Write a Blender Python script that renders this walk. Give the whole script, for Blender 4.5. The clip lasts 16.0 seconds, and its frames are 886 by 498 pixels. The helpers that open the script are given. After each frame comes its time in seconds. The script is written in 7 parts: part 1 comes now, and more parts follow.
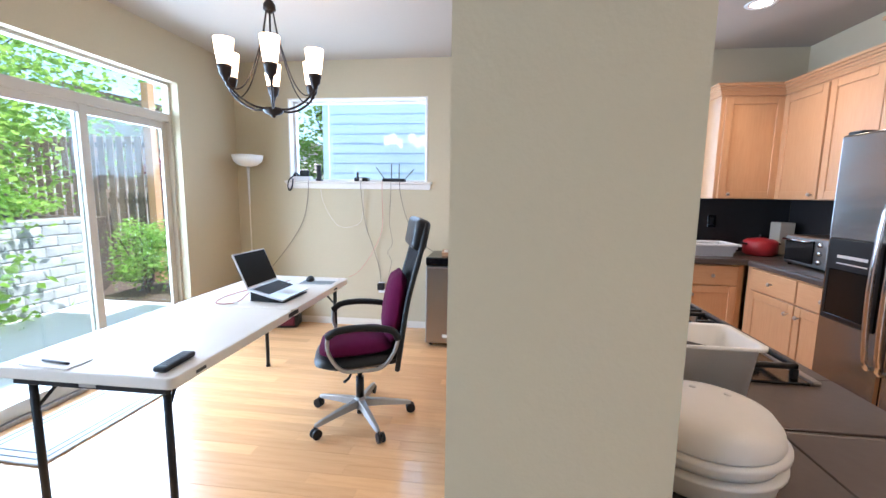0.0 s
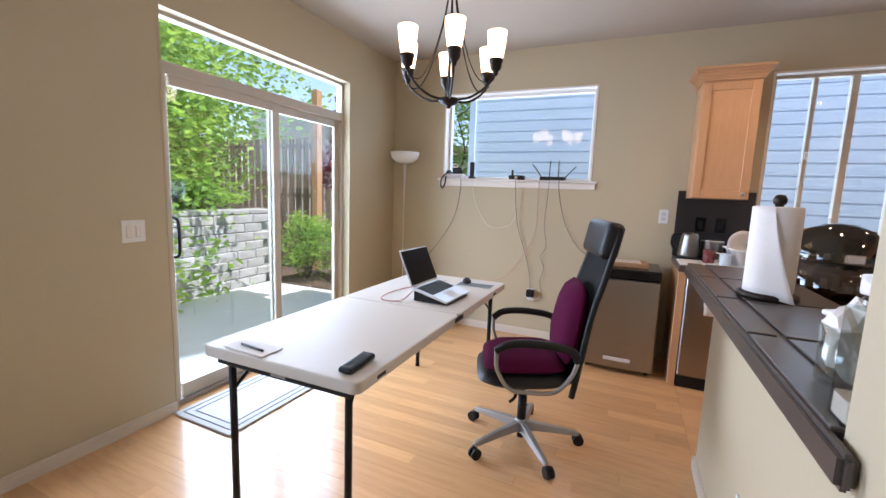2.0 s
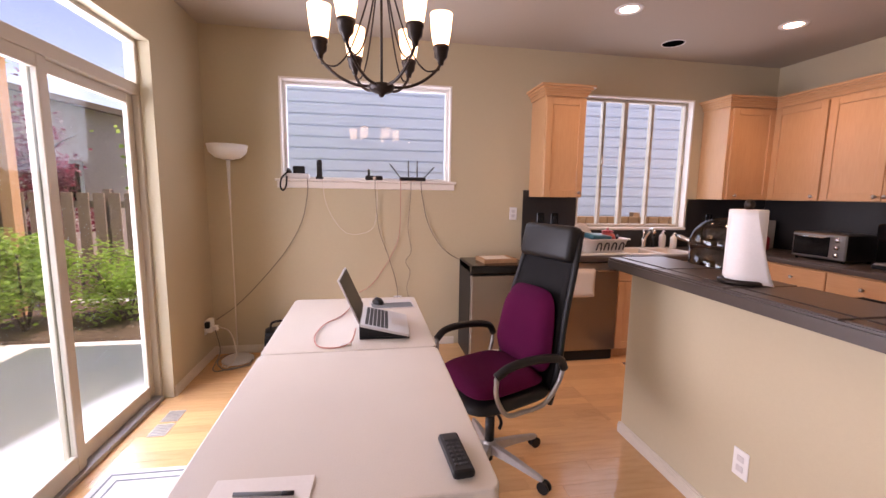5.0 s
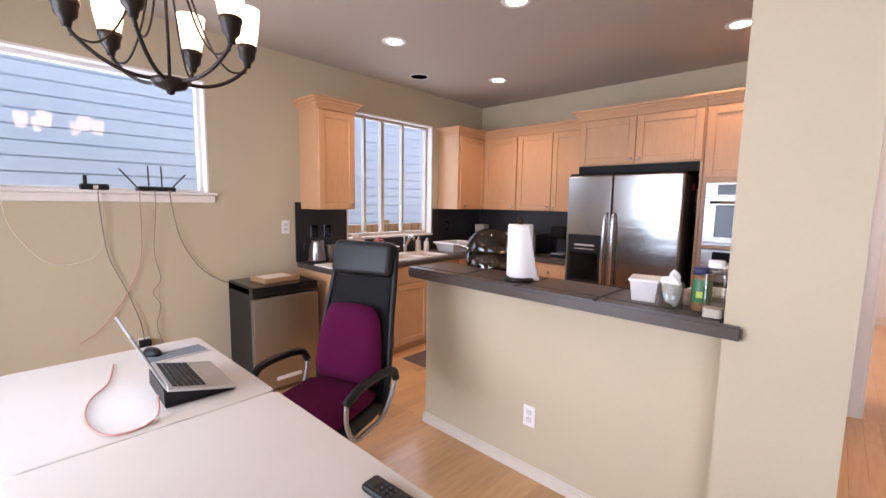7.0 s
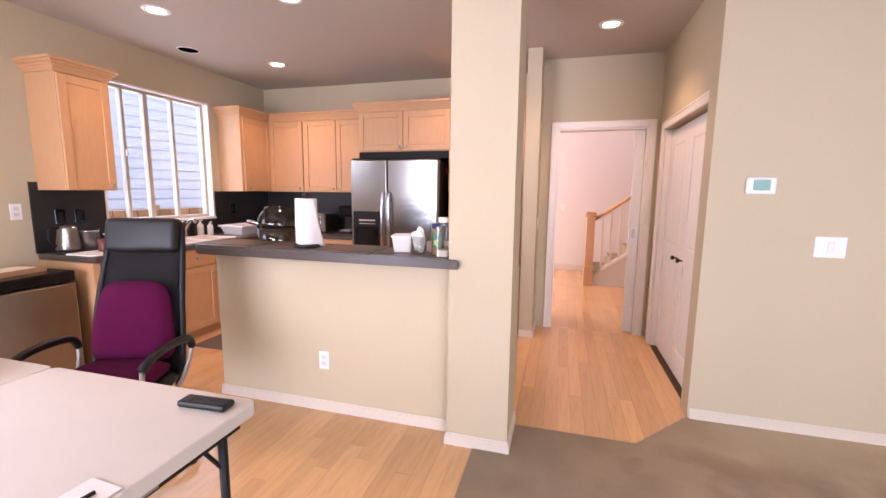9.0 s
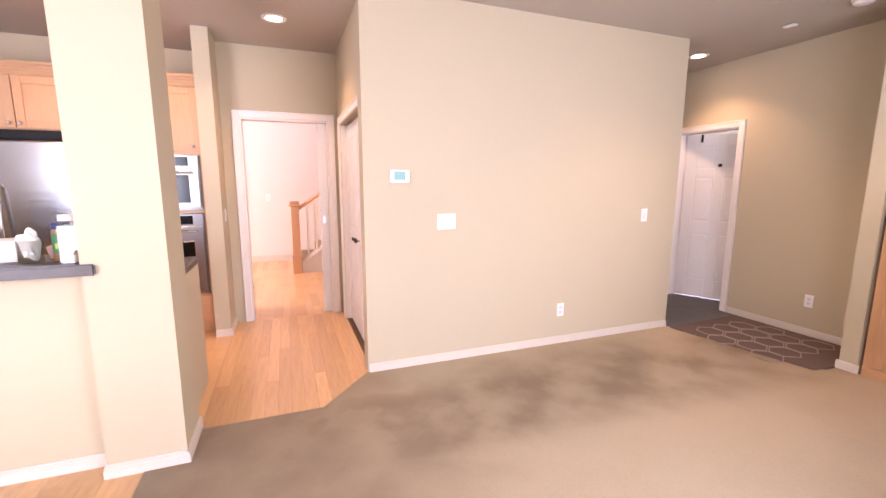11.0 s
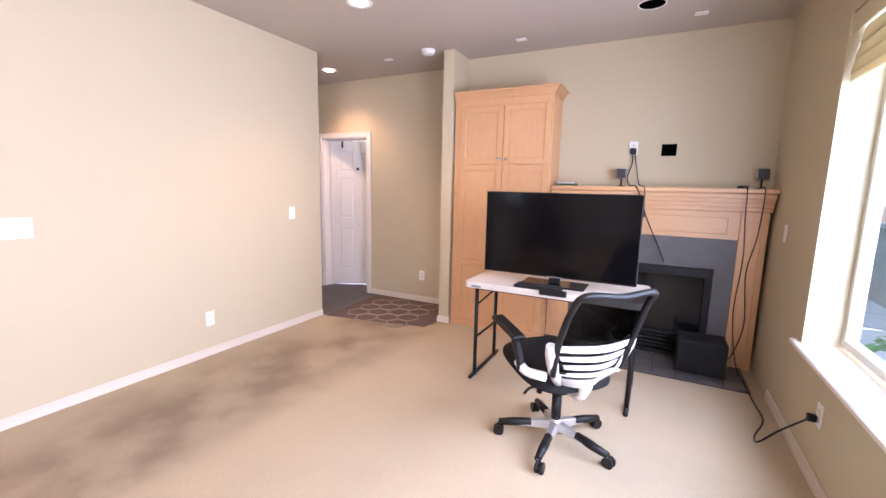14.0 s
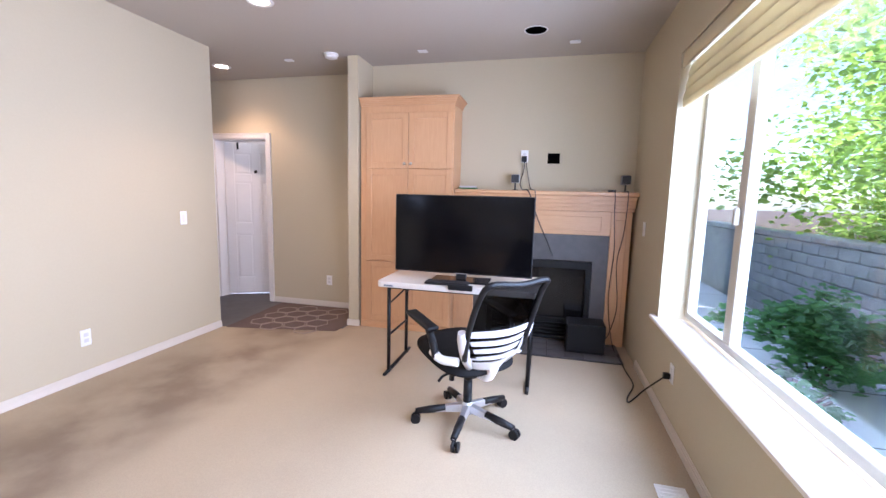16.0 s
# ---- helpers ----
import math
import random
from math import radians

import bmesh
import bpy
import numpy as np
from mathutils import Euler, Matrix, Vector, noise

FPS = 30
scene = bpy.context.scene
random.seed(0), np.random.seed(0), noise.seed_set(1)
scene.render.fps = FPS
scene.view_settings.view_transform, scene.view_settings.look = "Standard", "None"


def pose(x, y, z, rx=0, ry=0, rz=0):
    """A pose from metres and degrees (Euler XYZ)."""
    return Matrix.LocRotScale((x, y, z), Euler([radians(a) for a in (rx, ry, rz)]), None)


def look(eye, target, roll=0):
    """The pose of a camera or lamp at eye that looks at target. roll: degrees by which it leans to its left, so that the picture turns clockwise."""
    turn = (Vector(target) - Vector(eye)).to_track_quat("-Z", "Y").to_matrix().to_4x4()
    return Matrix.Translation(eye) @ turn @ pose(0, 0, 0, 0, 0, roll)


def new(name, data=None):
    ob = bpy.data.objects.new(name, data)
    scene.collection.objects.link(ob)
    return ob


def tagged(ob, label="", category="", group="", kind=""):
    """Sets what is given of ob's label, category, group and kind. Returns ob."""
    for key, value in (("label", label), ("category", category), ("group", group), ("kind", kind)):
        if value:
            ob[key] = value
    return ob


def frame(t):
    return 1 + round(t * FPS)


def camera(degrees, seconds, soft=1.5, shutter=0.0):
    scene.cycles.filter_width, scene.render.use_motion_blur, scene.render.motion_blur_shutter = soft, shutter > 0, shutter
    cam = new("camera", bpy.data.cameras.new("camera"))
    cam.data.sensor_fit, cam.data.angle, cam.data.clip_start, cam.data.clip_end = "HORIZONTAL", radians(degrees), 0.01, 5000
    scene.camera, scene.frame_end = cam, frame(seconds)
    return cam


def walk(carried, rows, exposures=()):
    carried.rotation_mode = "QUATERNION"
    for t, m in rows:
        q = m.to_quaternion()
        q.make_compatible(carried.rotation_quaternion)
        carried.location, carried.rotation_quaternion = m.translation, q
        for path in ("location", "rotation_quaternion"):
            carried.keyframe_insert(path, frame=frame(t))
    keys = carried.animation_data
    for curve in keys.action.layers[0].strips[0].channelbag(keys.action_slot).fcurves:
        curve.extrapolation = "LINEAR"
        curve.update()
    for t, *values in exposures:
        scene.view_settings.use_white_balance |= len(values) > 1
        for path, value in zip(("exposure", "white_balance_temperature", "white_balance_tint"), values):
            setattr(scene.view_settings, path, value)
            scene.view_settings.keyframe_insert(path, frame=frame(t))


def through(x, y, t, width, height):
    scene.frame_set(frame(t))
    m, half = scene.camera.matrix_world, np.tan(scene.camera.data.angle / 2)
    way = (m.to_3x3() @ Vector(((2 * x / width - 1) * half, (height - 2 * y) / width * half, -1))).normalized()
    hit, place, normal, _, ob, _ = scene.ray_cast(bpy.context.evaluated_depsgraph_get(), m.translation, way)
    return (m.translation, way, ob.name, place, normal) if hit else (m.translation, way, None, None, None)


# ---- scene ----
cam = camera(93.5, 16.0)
PATH = [
    (0, (0.437, 0.392, 1.407), (0.183, 2.359, 1.145), 0.8),
    (0.5, (0.342, 0.394, 1.392), (-0.181, 2.307, 1.132), 1.2),
    (1, (0.28, 0.449, 1.386), (-0.411, 2.308, 1.125), 1.7),
    (1.5, (0.203, 0.535, 1.38), (-0.591, 2.352, 1.117), 1.9),
    (2, (0.075, 0.59, 1.373), (-0.732, 2.401, 1.105), 2.1),
    (2.5, (-0.136, 0.594, 1.374), (-0.893, 2.425, 1.104), 2.1),
    (3, (-0.297, 0.608, 1.379), (-0.973, 2.469, 1.098), 2.0),
    (3.2, (-0.355, 0.629, 1.381), (-0.977, 2.509, 1.098), 1.9),
    (5.3, (-1.067, 0.907, 1.424), (-0.514, 2.811, 1.167), 1.0),
    (5.5, (-1.106, 0.974, 1.447), (-0.408, 2.83, 1.183), 1.2),
    (6, (-1.16, 1.06, 1.465), (-0.15, 2.769, 1.222), 1.2),
    (6.4, (-1.264, 1.104, 1.483), (-0.046, 2.672, 1.247), 1.2),
    (6.5, (-1.286, 1.095, 1.477), (-0.025, 2.631, 1.252), 1.0),
    (7, (-1.394, 1.044, 1.477), (0.052, 2.407, 1.255), 0.9),
    (7.5, (-1.484, 0.909, 1.459), (0.105, 2.103, 1.231), 0.8),
    (8, (-1.595, 0.804, 1.444), (0.103, 1.831, 1.193), 0.6),
    (8.5, (-1.681, 0.768, 1.441), (0.132, 1.569, 1.178), 0.6),
    (9, (-1.761, 0.741, 1.416), (0.146, 1.28, 1.145), 0.6),
    (9.5, (-1.8, 0.666, 1.422), (0.168, 0.884, 1.139), 0.6),
    (9.7, (-1.805, 0.625, 1.425), (0.172, 0.71, 1.136), 0.4),
    (11.8, (-1.973, 0.325, 1.409), (-0.315, -0.752, 1.106), 0.7),
    (12, (-1.982, 0.303, 1.403), (-0.379, -0.854, 1.103), 0.8),
    (12.2, (-2.008, 0.305, 1.408), (-0.461, -0.926, 1.104), 0.6),
    (12.5, (-2.013, 0.287, 1.401), (-0.561, -1.056, 1.103), 0.9),
    (13, (-2.038, 0.28, 1.398), (-0.76, -1.229, 1.101), 1.1),
    (13.5, (-2.082, 0.249, 1.394), (-0.98, -1.395, 1.103), 1.1),
    (14, (-2.103, 0.243, 1.409), (-1.201, -1.518, 1.117), 1.3),
    (14.5, (-2.086, 0.28, 1.38), (-1.368, -1.567, 1.11), 1.3),
    (15, (-2.08, 0.335, 1.402), (-1.511, -1.563, 1.129), 1.5),
    (15.5, (-2.083, 0.374, 1.383), (-1.604, -1.55, 1.12), 1.4),
    (16, (-2.097, 0.386, 1.385), (-1.626, -1.541, 1.131), 1.4),
]
EXPOSURES = [(0.0, 1.66, 5750, 21), (0.6, 1.33, 5600, 20), (1.5, 1.20, 6500, 31), (2.5, 0.88, 6400, 25), (5.5, 0.91, 8100, 52), (7.0, 1.11, 7000, 37), (9.0, 1.46, 7300, 46), (12.5, 2.08, 7300, 49), (14.0, 2.05, 6700, 43), (16.0, 1.88, 6050, 38)]
walk(cam, [(t, look(eye, target, roll)) for t, eye, target, roll in PATH], EXPOSURES)
# ---- light ----
world = bpy.data.worlds.new("world")
scene.world = world
world.use_nodes = True
wn = world.node_tree
sky = wn.nodes.new("ShaderNodeTexSky")
sky.sky_type, sky.sun_disc = "NISHITA", False
sky.sun_elevation, sky.sun_rotation = radians(59), radians(106)
wn.links.new(sky.outputs["Color"], wn.nodes["Background"].inputs["Color"])
wn.nodes["Background"].inputs["Strength"].default_value = 0.15


def lamp(name, kind, place, energy, colour=(1, 1, 1), **more):
    data = bpy.data.lights.new(name, kind)
    data.energy, data.color = energy, colour
    ob = new(name, data)
    ob.matrix_world = place
    for key, value in more.items():
        if key == "size_x":
            data.shape, data.size = "RECTANGLE", value
        elif key == "size_y":
            data.size_y = value
        elif key == "angle":
            data.angle = value
        elif key == "radius":
            data.shadow_soft_size = value
        elif key == "spot":
            data.spot_size, data.spot_blend = value, 0.6
    return ob


lamp("sun", "SUN", look((5.2, -1.5, 9), (0, 0, 0)), 4.6, (1, 0.95, 0.86), angle=radians(0.5))
# recessed ceiling lights that are on
WARM = (1.0, 0.74, 0.46)
for lx, ly, watts in ((0.81, 3.68, 11), (2.17, 3.67, 12), (0.88, 2.60, 12), (2.17, 1.64, 12), (1.90, 0.44, 15), (-0.05, -2.35, 15), (1.41, -3.63, 14)):
    lamp("downlight", "SPOT", look((lx, ly, 2.70), (lx, ly, 0)), watts, WARM, radius=0.05, spot=radians(120))
# daylight area lamps at the patio door and windows
DAY = (0.68, 0.84, 1.0)
lamp("daylight_slider", "AREA", look((-3.0, 3.1, 1.25), (0, 2.3, 0.7)), 112, DAY, size_x=2.2, size_y=2.2)
lamp("daylight_window", "AREA", look((-3.35, -1.13, 1.5), (0, -1.9, 0.9)), 104, DAY, size_x=3.6, size_y=2.0)
lamp("daylight_dining", "AREA", look((-1.0, 4.77, 1.93), (-1.0, 0, 1.5)), 6, DAY, size_x=1.4, size_y=0.8)
lamp("daylight_kitchen", "AREA", look((1.56, 4.77, 1.73), (1.56, 0, 1.3)), 7, DAY, size_x=1.1, size_y=1.2)
# added lamp in an unseen opening, brightens the stair hall
lamp("daylight_stair_hall", "AREA", look((4.5, 3.42, 1.75), (4.5, 0, 1.2)), 48, (1.0, 0.93, 0.88), size_x=2.1, size_y=2.2)
# added fill lamp with no window behind it, brightens the back room door
lamp("fill_back_room", "AREA", look((2.9, -6.3, 1.5), (2.0, -4.5, 1.2)), 40, DAY, size_x=1.0, size_y=1.2)
# ---- materials ----
def material(name, colour, rough=0.6, metal=0.0, grain=0.0, scale=30.0, bump=0.0, stretch=(1, 1, 1), dark=None, stain=0.0,
             stain_scale=1.2, spec=0.5, transmission=0.0, emit=None, power=0.0, alpha=1.0, coat=0.0, random_tint=0.0, bump_scale=None):
    """A surface with grain and broad unevenness in its colour and relief, at true size."""
    m = bpy.data.materials.new(name)
    m.use_nodes = True
    t = m.node_tree
    b = t.nodes["Principled BSDF"]
    b.inputs["Roughness"].default_value = rough
    b.inputs["Metallic"].default_value = metal
    b.inputs["Specular IOR Level"].default_value = spec
    b.inputs["Transmission Weight"].default_value = transmission
    b.inputs["Coat Weight"].default_value = coat
    b.inputs["Base Color"].default_value = (*colour, 1)
    if emit:
        b.inputs["Emission Color"].default_value = (*emit, 1)
        b.inputs["Emission Strength"].default_value = power
    if not (grain or bump or stain or random_tint):
        return m
    coord = t.nodes.new("ShaderNodeTexCoord")
    mapping = t.nodes.new("ShaderNodeMapping")
    mapping.inputs["Scale"].default_value = stretch
    t.links.new(coord.outputs["Object"], mapping.inputs["Vector"])
    if random_tint:
        own = t.nodes.new("ShaderNodeObjectInfo")
        far = t.nodes.new("ShaderNodeVectorMath")
        far.operation = "SCALE"
        far.inputs[0].default_value = (17, 31, 23)
        t.links.new(own.outputs["Random"], far.inputs["Scale"])
        t.links.new(far.outputs["Vector"], mapping.inputs["Location"])
    fine = t.nodes.new("ShaderNodeTexNoise")
    fine.inputs["Scale"].default_value, fine.inputs["Detail"].default_value = scale, 5
    t.links.new(mapping.outputs["Vector"], fine.inputs["Vector"])
    broad = t.nodes.new("ShaderNodeTexNoise")
    broad.inputs["Scale"].default_value, broad.inputs["Detail"].default_value = stain_scale, 4
    t.links.new(coord.outputs["Object"], broad.inputs["Vector"])
    dark = dark or tuple(c * 0.6 for c in colour)
    ramp = t.nodes.new("ShaderNodeMapRange")
    ramp.inputs["From Min"].default_value, ramp.inputs["From Max"].default_value = 0.3, 0.7
    ramp.inputs["To Max"].default_value = grain
    t.links.new(fine.outputs["Fac"], ramp.inputs["Value"])
    ramp2 = t.nodes.new("ShaderNodeMapRange")
    ramp2.inputs["From Min"].default_value, ramp2.inputs["From Max"].default_value = 0.42, 0.7
    ramp2.inputs["To Max"].default_value = stain
    t.links.new(broad.outputs["Fac"], ramp2.inputs["Value"])
    add = t.nodes.new("ShaderNodeMath")
    add.operation, add.use_clamp = "ADD", True
    t.links.new(ramp.outputs["Result"], add.inputs[0])
    t.links.new(ramp2.outputs["Result"], add.inputs[1])
    mix = t.nodes.new("ShaderNodeMix")
    mix.data_type = "RGBA"
    mix.inputs["A"].default_value, mix.inputs["B"].default_value = (*colour, 1), (*dark, 1)
    t.links.new(add.outputs["Value"], mix.inputs["Factor"])
    out = mix.outputs["Result"]
    if random_tint:
        info = t.nodes.new("ShaderNodeObjectInfo")
        rr = t.nodes.new("ShaderNodeMapRange")
        rr.inputs["To Min"].default_value, rr.inputs["To Max"].default_value = 1 - random_tint, 1 + random_tint
        t.links.new(info.outputs["Random"], rr.inputs["Value"])
        hsv = t.nodes.new("ShaderNodeHueSaturation")
        t.links.new(rr.outputs["Result"], hsv.inputs["Value"])
        t.links.new(out, hsv.inputs["Color"])
        out = hsv.outputs["Color"]
    t.links.new(out, b.inputs["Base Color"])
    if bump:
        bn = t.nodes.new("ShaderNodeBump")
        bn.inputs["Strength"].default_value, bn.inputs["Distance"].default_value = bump, 0.004
        source = fine
        if bump_scale:
            source = t.nodes.new("ShaderNodeTexNoise")
            source.inputs["Scale"].default_value, source.inputs["Detail"].default_value = bump_scale, 3
            t.links.new(mapping.outputs["Vector"], source.inputs["Vector"])
        t.links.new(source.outputs["Fac"], bn.inputs["Height"])
        t.links.new(bn.outputs["Normal"], b.inputs["Normal"])
    return m


def glass(name, tint=(1, 1, 1), gloss=0.07):
    """A thin pane: clear, with a weak mirror on it."""
    m = bpy.data.materials.new(name)
    m.use_nodes = True
    t = m.node_tree
    t.nodes.clear()
    o = t.nodes.new("ShaderNodeOutputMaterial")
    clear = t.nodes.new("ShaderNodeBsdfTransparent")
    clear.inputs["Color"].default_value = (*tint, 1)
    shine = t.nodes.new("ShaderNodeBsdfGlossy")
    shine.inputs["Roughness"].default_value = 0.02
    mix = t.nodes.new("ShaderNodeMixShader")
    mix.inputs["Fac"].default_value = gloss
    t.links.new(clear.outputs[0], mix.inputs[1])
    t.links.new(shine.outputs[0], mix.inputs[2])
    t.links.new(mix.outputs[0], o.inputs["Surface"])
    return m


M = {}
M["wall"] = material("wall_paint", (0.52, 0.45, 0.31), 0.75, grain=0.05, scale=60, bump=0.12, bump_scale=140, stain=0.05, stain_scale=0.8, spec=0.3)
M["wall_white"] = material("wall_paint_pale", (0.74, 0.70, 0.66), 0.75, grain=0.04, scale=60, bump=0.1, bump_scale=140, stain=0.04, spec=0.3)
M["ceiling"] = material("ceiling_paint", (0.47, 0.42, 0.35), 0.8, grain=0.05, scale=50, bump=0.15, bump_scale=110, stain=0.05, stain_scale=0.6, spec=0.25)
M["white"] = material("white_paint", (0.78, 0.74, 0.68), 0.4, grain=0.05, scale=25, bump=0.04, stain=0.05)
M["trim"] = material("cream_trim_paint", (0.66, 0.60, 0.51), 0.45, grain=0.06, scale=25, bump=0.04, stain=0.08)
M["vinyl"] = material("white_vinyl", (0.80, 0.80, 0.78), 0.35, grain=0.05, scale=20, stain=0.06)
M["almond"] = material("almond_vinyl", (0.52, 0.47, 0.38), 0.45, grain=0.06, scale=20, stain=0.08)
M["maple_floor"] = material("maple_floor_board", (0.72, 0.43, 0.21), 0.26, grain=0.6, scale=9, stretch=(1.4, 16, 8), dark=(0.57, 0.31, 0.135), stain=0.4, stain_scale=3, random_tint=0.10, coat=0.25, bump=0.03)
M["gap"] = material("floor_joint", (0.12, 0.07, 0.035), 0.8, grain=0.3, scale=40)
M["maple"] = material("maple_cabinet", (0.62, 0.355, 0.18), 0.38, grain=0.45, scale=7, stretch=(14, 14, 1.1), dark=(0.52, 0.275, 0.125), stain=0.25, stain_scale=2.5, bump=0.03, random_tint=0.04)
M["maple_h"] = material("maple_rail", (0.62, 0.355, 0.18), 0.38, grain=0.45, scale=7, stretch=(1.1, 1.1, 16), dark=(0.52, 0.275, 0.125), stain=0.25, stain_scale=2.5, bump=0.03)
M["carpet"] = material("carpet", (0.51, 0.415, 0.285), 0.98, grain=0.22, scale=160, dark=(0.27, 0.22, 0.17), stain=0.16, stain_scale=1.3, bump=0.9, bump_scale=230, spec=0.1)
M["counter"] = material("counter_tile", (0.082, 0.064, 0.054), 0.36, grain=0.35, scale=45, dark=(0.052, 0.040, 0.034), stain=0.25, stain_scale=3, bump=0.05, random_tint=0.08)
M["grout"] = material("grout", (0.05, 0.042, 0.037), 0.85, grain=0.3, scale=60)
M["splash"] = material("splash_tile", (0.026, 0.024, 0.024), 0.35, grain=0.3, scale=30, stain=0.2, random_tint=0.1)
M["black"] = material("black_plastic", (0.008, 0.008, 0.0085), 0.45, spec=0.3, grain=0.2, scale=80, dark=(0.014, 0.014, 0.014), bump=0.05)
M["black_gloss"] = material("black_gloss", (0.004, 0.004, 0.0045), 0.14, spec=0.35, stain=0.2, stain_scale=6, dark=(0.014, 0.014, 0.014))
M["leather"] = material("black_leather", (0.008, 0.008, 0.0085), 0.42, spec=0.35, grain=0.3, scale=120, dark=(0.014, 0.014, 0.014), bump=0.35, bump_scale=220)
M["mesh_black"] = material("black_mesh", (0.006, 0.006, 0.0065), 0.75, spec=0.2, grain=0.5, scale=300, dark=(0.015, 0.015, 0.015), bump=0.5)
M["purple"] = material("purple_fabric", (0.105, 0.005, 0.043), 0.92, grain=0.4, scale=250, dark=(0.065, 0.003, 0.027), stain=0.25, stain_scale=5, bump=0.6, bump_scale=400, spec=0.15)
M["grey_metal"] = material("grey_metal", (0.36, 0.35, 0.335), 0.4, 0.6, grain=0.2, scale=50)
M["steel"] = material("stainless_steel", (0.34, 0.325, 0.31), 0.28, 1.0, grain=0.25, scale=12, stretch=(1, 60, 1), dark=(0.37, 0.355, 0.34), stain=0.1, bump=0.02)
M["steel_door"] = material("stainless_door_sheet", (0.39, 0.38, 0.37), 0.20, 1.0, grain=0.25, scale=12, stretch=(0.7, 1, 2.6), dark=(0.34, 0.33, 0.32), stain=0.1, bump=1.0, bump_scale=2.0)
M["maroon"] = material("maroon_glaze", (0.13, 0.012, 0.016), 0.3, stain=0.3, stain_scale=40, dark=(0.35, 0.25, 0.22))
M["red_cloth"] = material("dark_red_cloth", (0.11, 0.008, 0.016), 0.85, grain=0.4, scale=180, bump=0.5)
M["stucco"] = material("pink_stucco", (0.72, 0.56, 0.52), 0.9, grain=0.15, scale=8, stain=0.1)
M["chrome"] = material("chrome", (0.75, 0.75, 0.75), 0.15, 1.0, stain=0.1, stain_scale=20)
M["nickel"] = material("brushed_nickel", (0.5, 0.47, 0.43), 0.3, 1.0, stain=0.1, stain_scale=30)
M["bronze"] = material("oiled_bronze", (0.022, 0.016, 0.013), 0.4, 0.55, grain=0.3, scale=50, dark=(0.05, 0.03, 0.02))
M["table_white"] = material("blow_moulded_plastic", (0.66, 0.61, 0.54), 0.5, grain=0.12, scale=250, stain=0.08, stain_scale=3, bump=0.25, bump_scale=320)
M["glass"] = glass("window_glass", (0.90, 0.97, 0.98), 0.05)
# cool tint in the pane colour stands in for bluish outdoor glare
M["glare_glass"] = glass("glare_tinted_glass", (0.84, 0.95, 0.98), 0.06)
M["smoke_glass"] = glass("smoked_acrylic", (0.42, 0.30, 0.18), 0.12)
M["smoke_lid"] = glass("smoked_lid", (0.14, 0.11, 0.08), 0.10)
M["clear"] = glass("clear_glass", (0.86, 0.88, 0.86), 0.12)
M["frost"] = material("frosted_glass", (0.85, 0.78, 0.66), 0.5, emit=(1.0, 0.70, 0.40), power=3.0, stain=0.05)
M["lamp_glow"] = material("lamp_face", (0.9, 0.85, 0.75), 0.5, emit=(1.0, 0.80, 0.58), power=14.0)
M["slate"] = material("hearth_slate", (0.085, 0.08, 0.078), 0.5, grain=0.5, scale=14, dark=(0.045, 0.043, 0.043), stain=0.4, stain_scale=4, bump=0.3, random_tint=0.15)
M["firebox"] = material("firebox_metal", (0.008, 0.008, 0.008), 0.5, spec=0.2, grain=0.3, scale=60, dark=(0.022, 0.022, 0.022))
# shade inside hollows, put in as a near-black colour
M["void"] = material("unlit_hollow", (0.0015, 0.0015, 0.0015), 1.0, spec=0.0)
M["paper"] = material("paper", (0.82, 0.80, 0.77), 0.8, grain=0.08, scale=120, bump=0.2)
M["towel"] = material("towel_white", (0.72, 0.66, 0.58), 0.95, grain=0.2, scale=200, bump=0.7)
M["fabric_shade"] = material("roller_shade", (0.74, 0.66, 0.49), 0.85, grain=0.15, scale=220, stretch=(1, 1, 6), stain=0.08, bump=0.3)
M["door_white"] = material("door_white", (0.74, 0.73, 0.70), 0.42, grain=0.04, scale=20, stain=0.06, bump=0.03)
M["screen"] = material("tv_screen", (0.002, 0.002, 0.0024), 0.12, spec=0.2, stain=0.1, stain_scale=2, dark=(0.006, 0.006, 0.007))
M["display"] = material("laptop_display", (0.004, 0.004, 0.005), 0.3, spec=0.12, stain=0.1, stain_scale=5)
M["silver"] = material("silver_aluminium", (0.62, 0.62, 0.63), 0.35, 0.8, grain=0.1, scale=90)
M["light_grey"] = material("pale_grey_plastic", (0.63, 0.62, 0.61), 0.45, grain=0.08, scale=60, stain=0.06)
M["key_dark"] = material("dark_keys", (0.018, 0.018, 0.019), 0.55, grain=0.1, scale=60)
M["red"] = material("red_plastic", (0.42, 0.03, 0.035), 0.35, grain=0.15, scale=20, stain=0.1)
M["cord_pink"] = material("pink_cord", (0.55, 0.25, 0.2), 0.5, grain=0.1, scale=60)
M["cord_white"] = material("white_cord", (0.66, 0.60, 0.52), 0.5, grain=0.1, scale=60)
M["cord_grey"] = material("grey_cord", (0.18, 0.15, 0.12), 0.6, grain=0.1, scale=60)
M["teal"] = material("teal_lcd", (0.11, 0.33, 0.27), 0.3, stain=0.1)
M["food_white"] = material("translucent_plastic", (0.72, 0.70, 0.66), 0.35, stain=0.12, stain_scale=14, transmission=0.15)
M["concrete"] = material("patio_concrete", (0.60, 0.595, 0.59), 0.85, grain=0.3, scale=30, dark=(0.46, 0.455, 0.45), stain=0.3, stain_scale=1.3, bump=0.3)
M["stone"] = material("wall_block", (0.36, 0.355, 0.35), 0.9, grain=0.5, scale=12, dark=(0.23, 0.225, 0.22), stain=0.3, stain_scale=2, bump=0.7, random_tint=0.09)
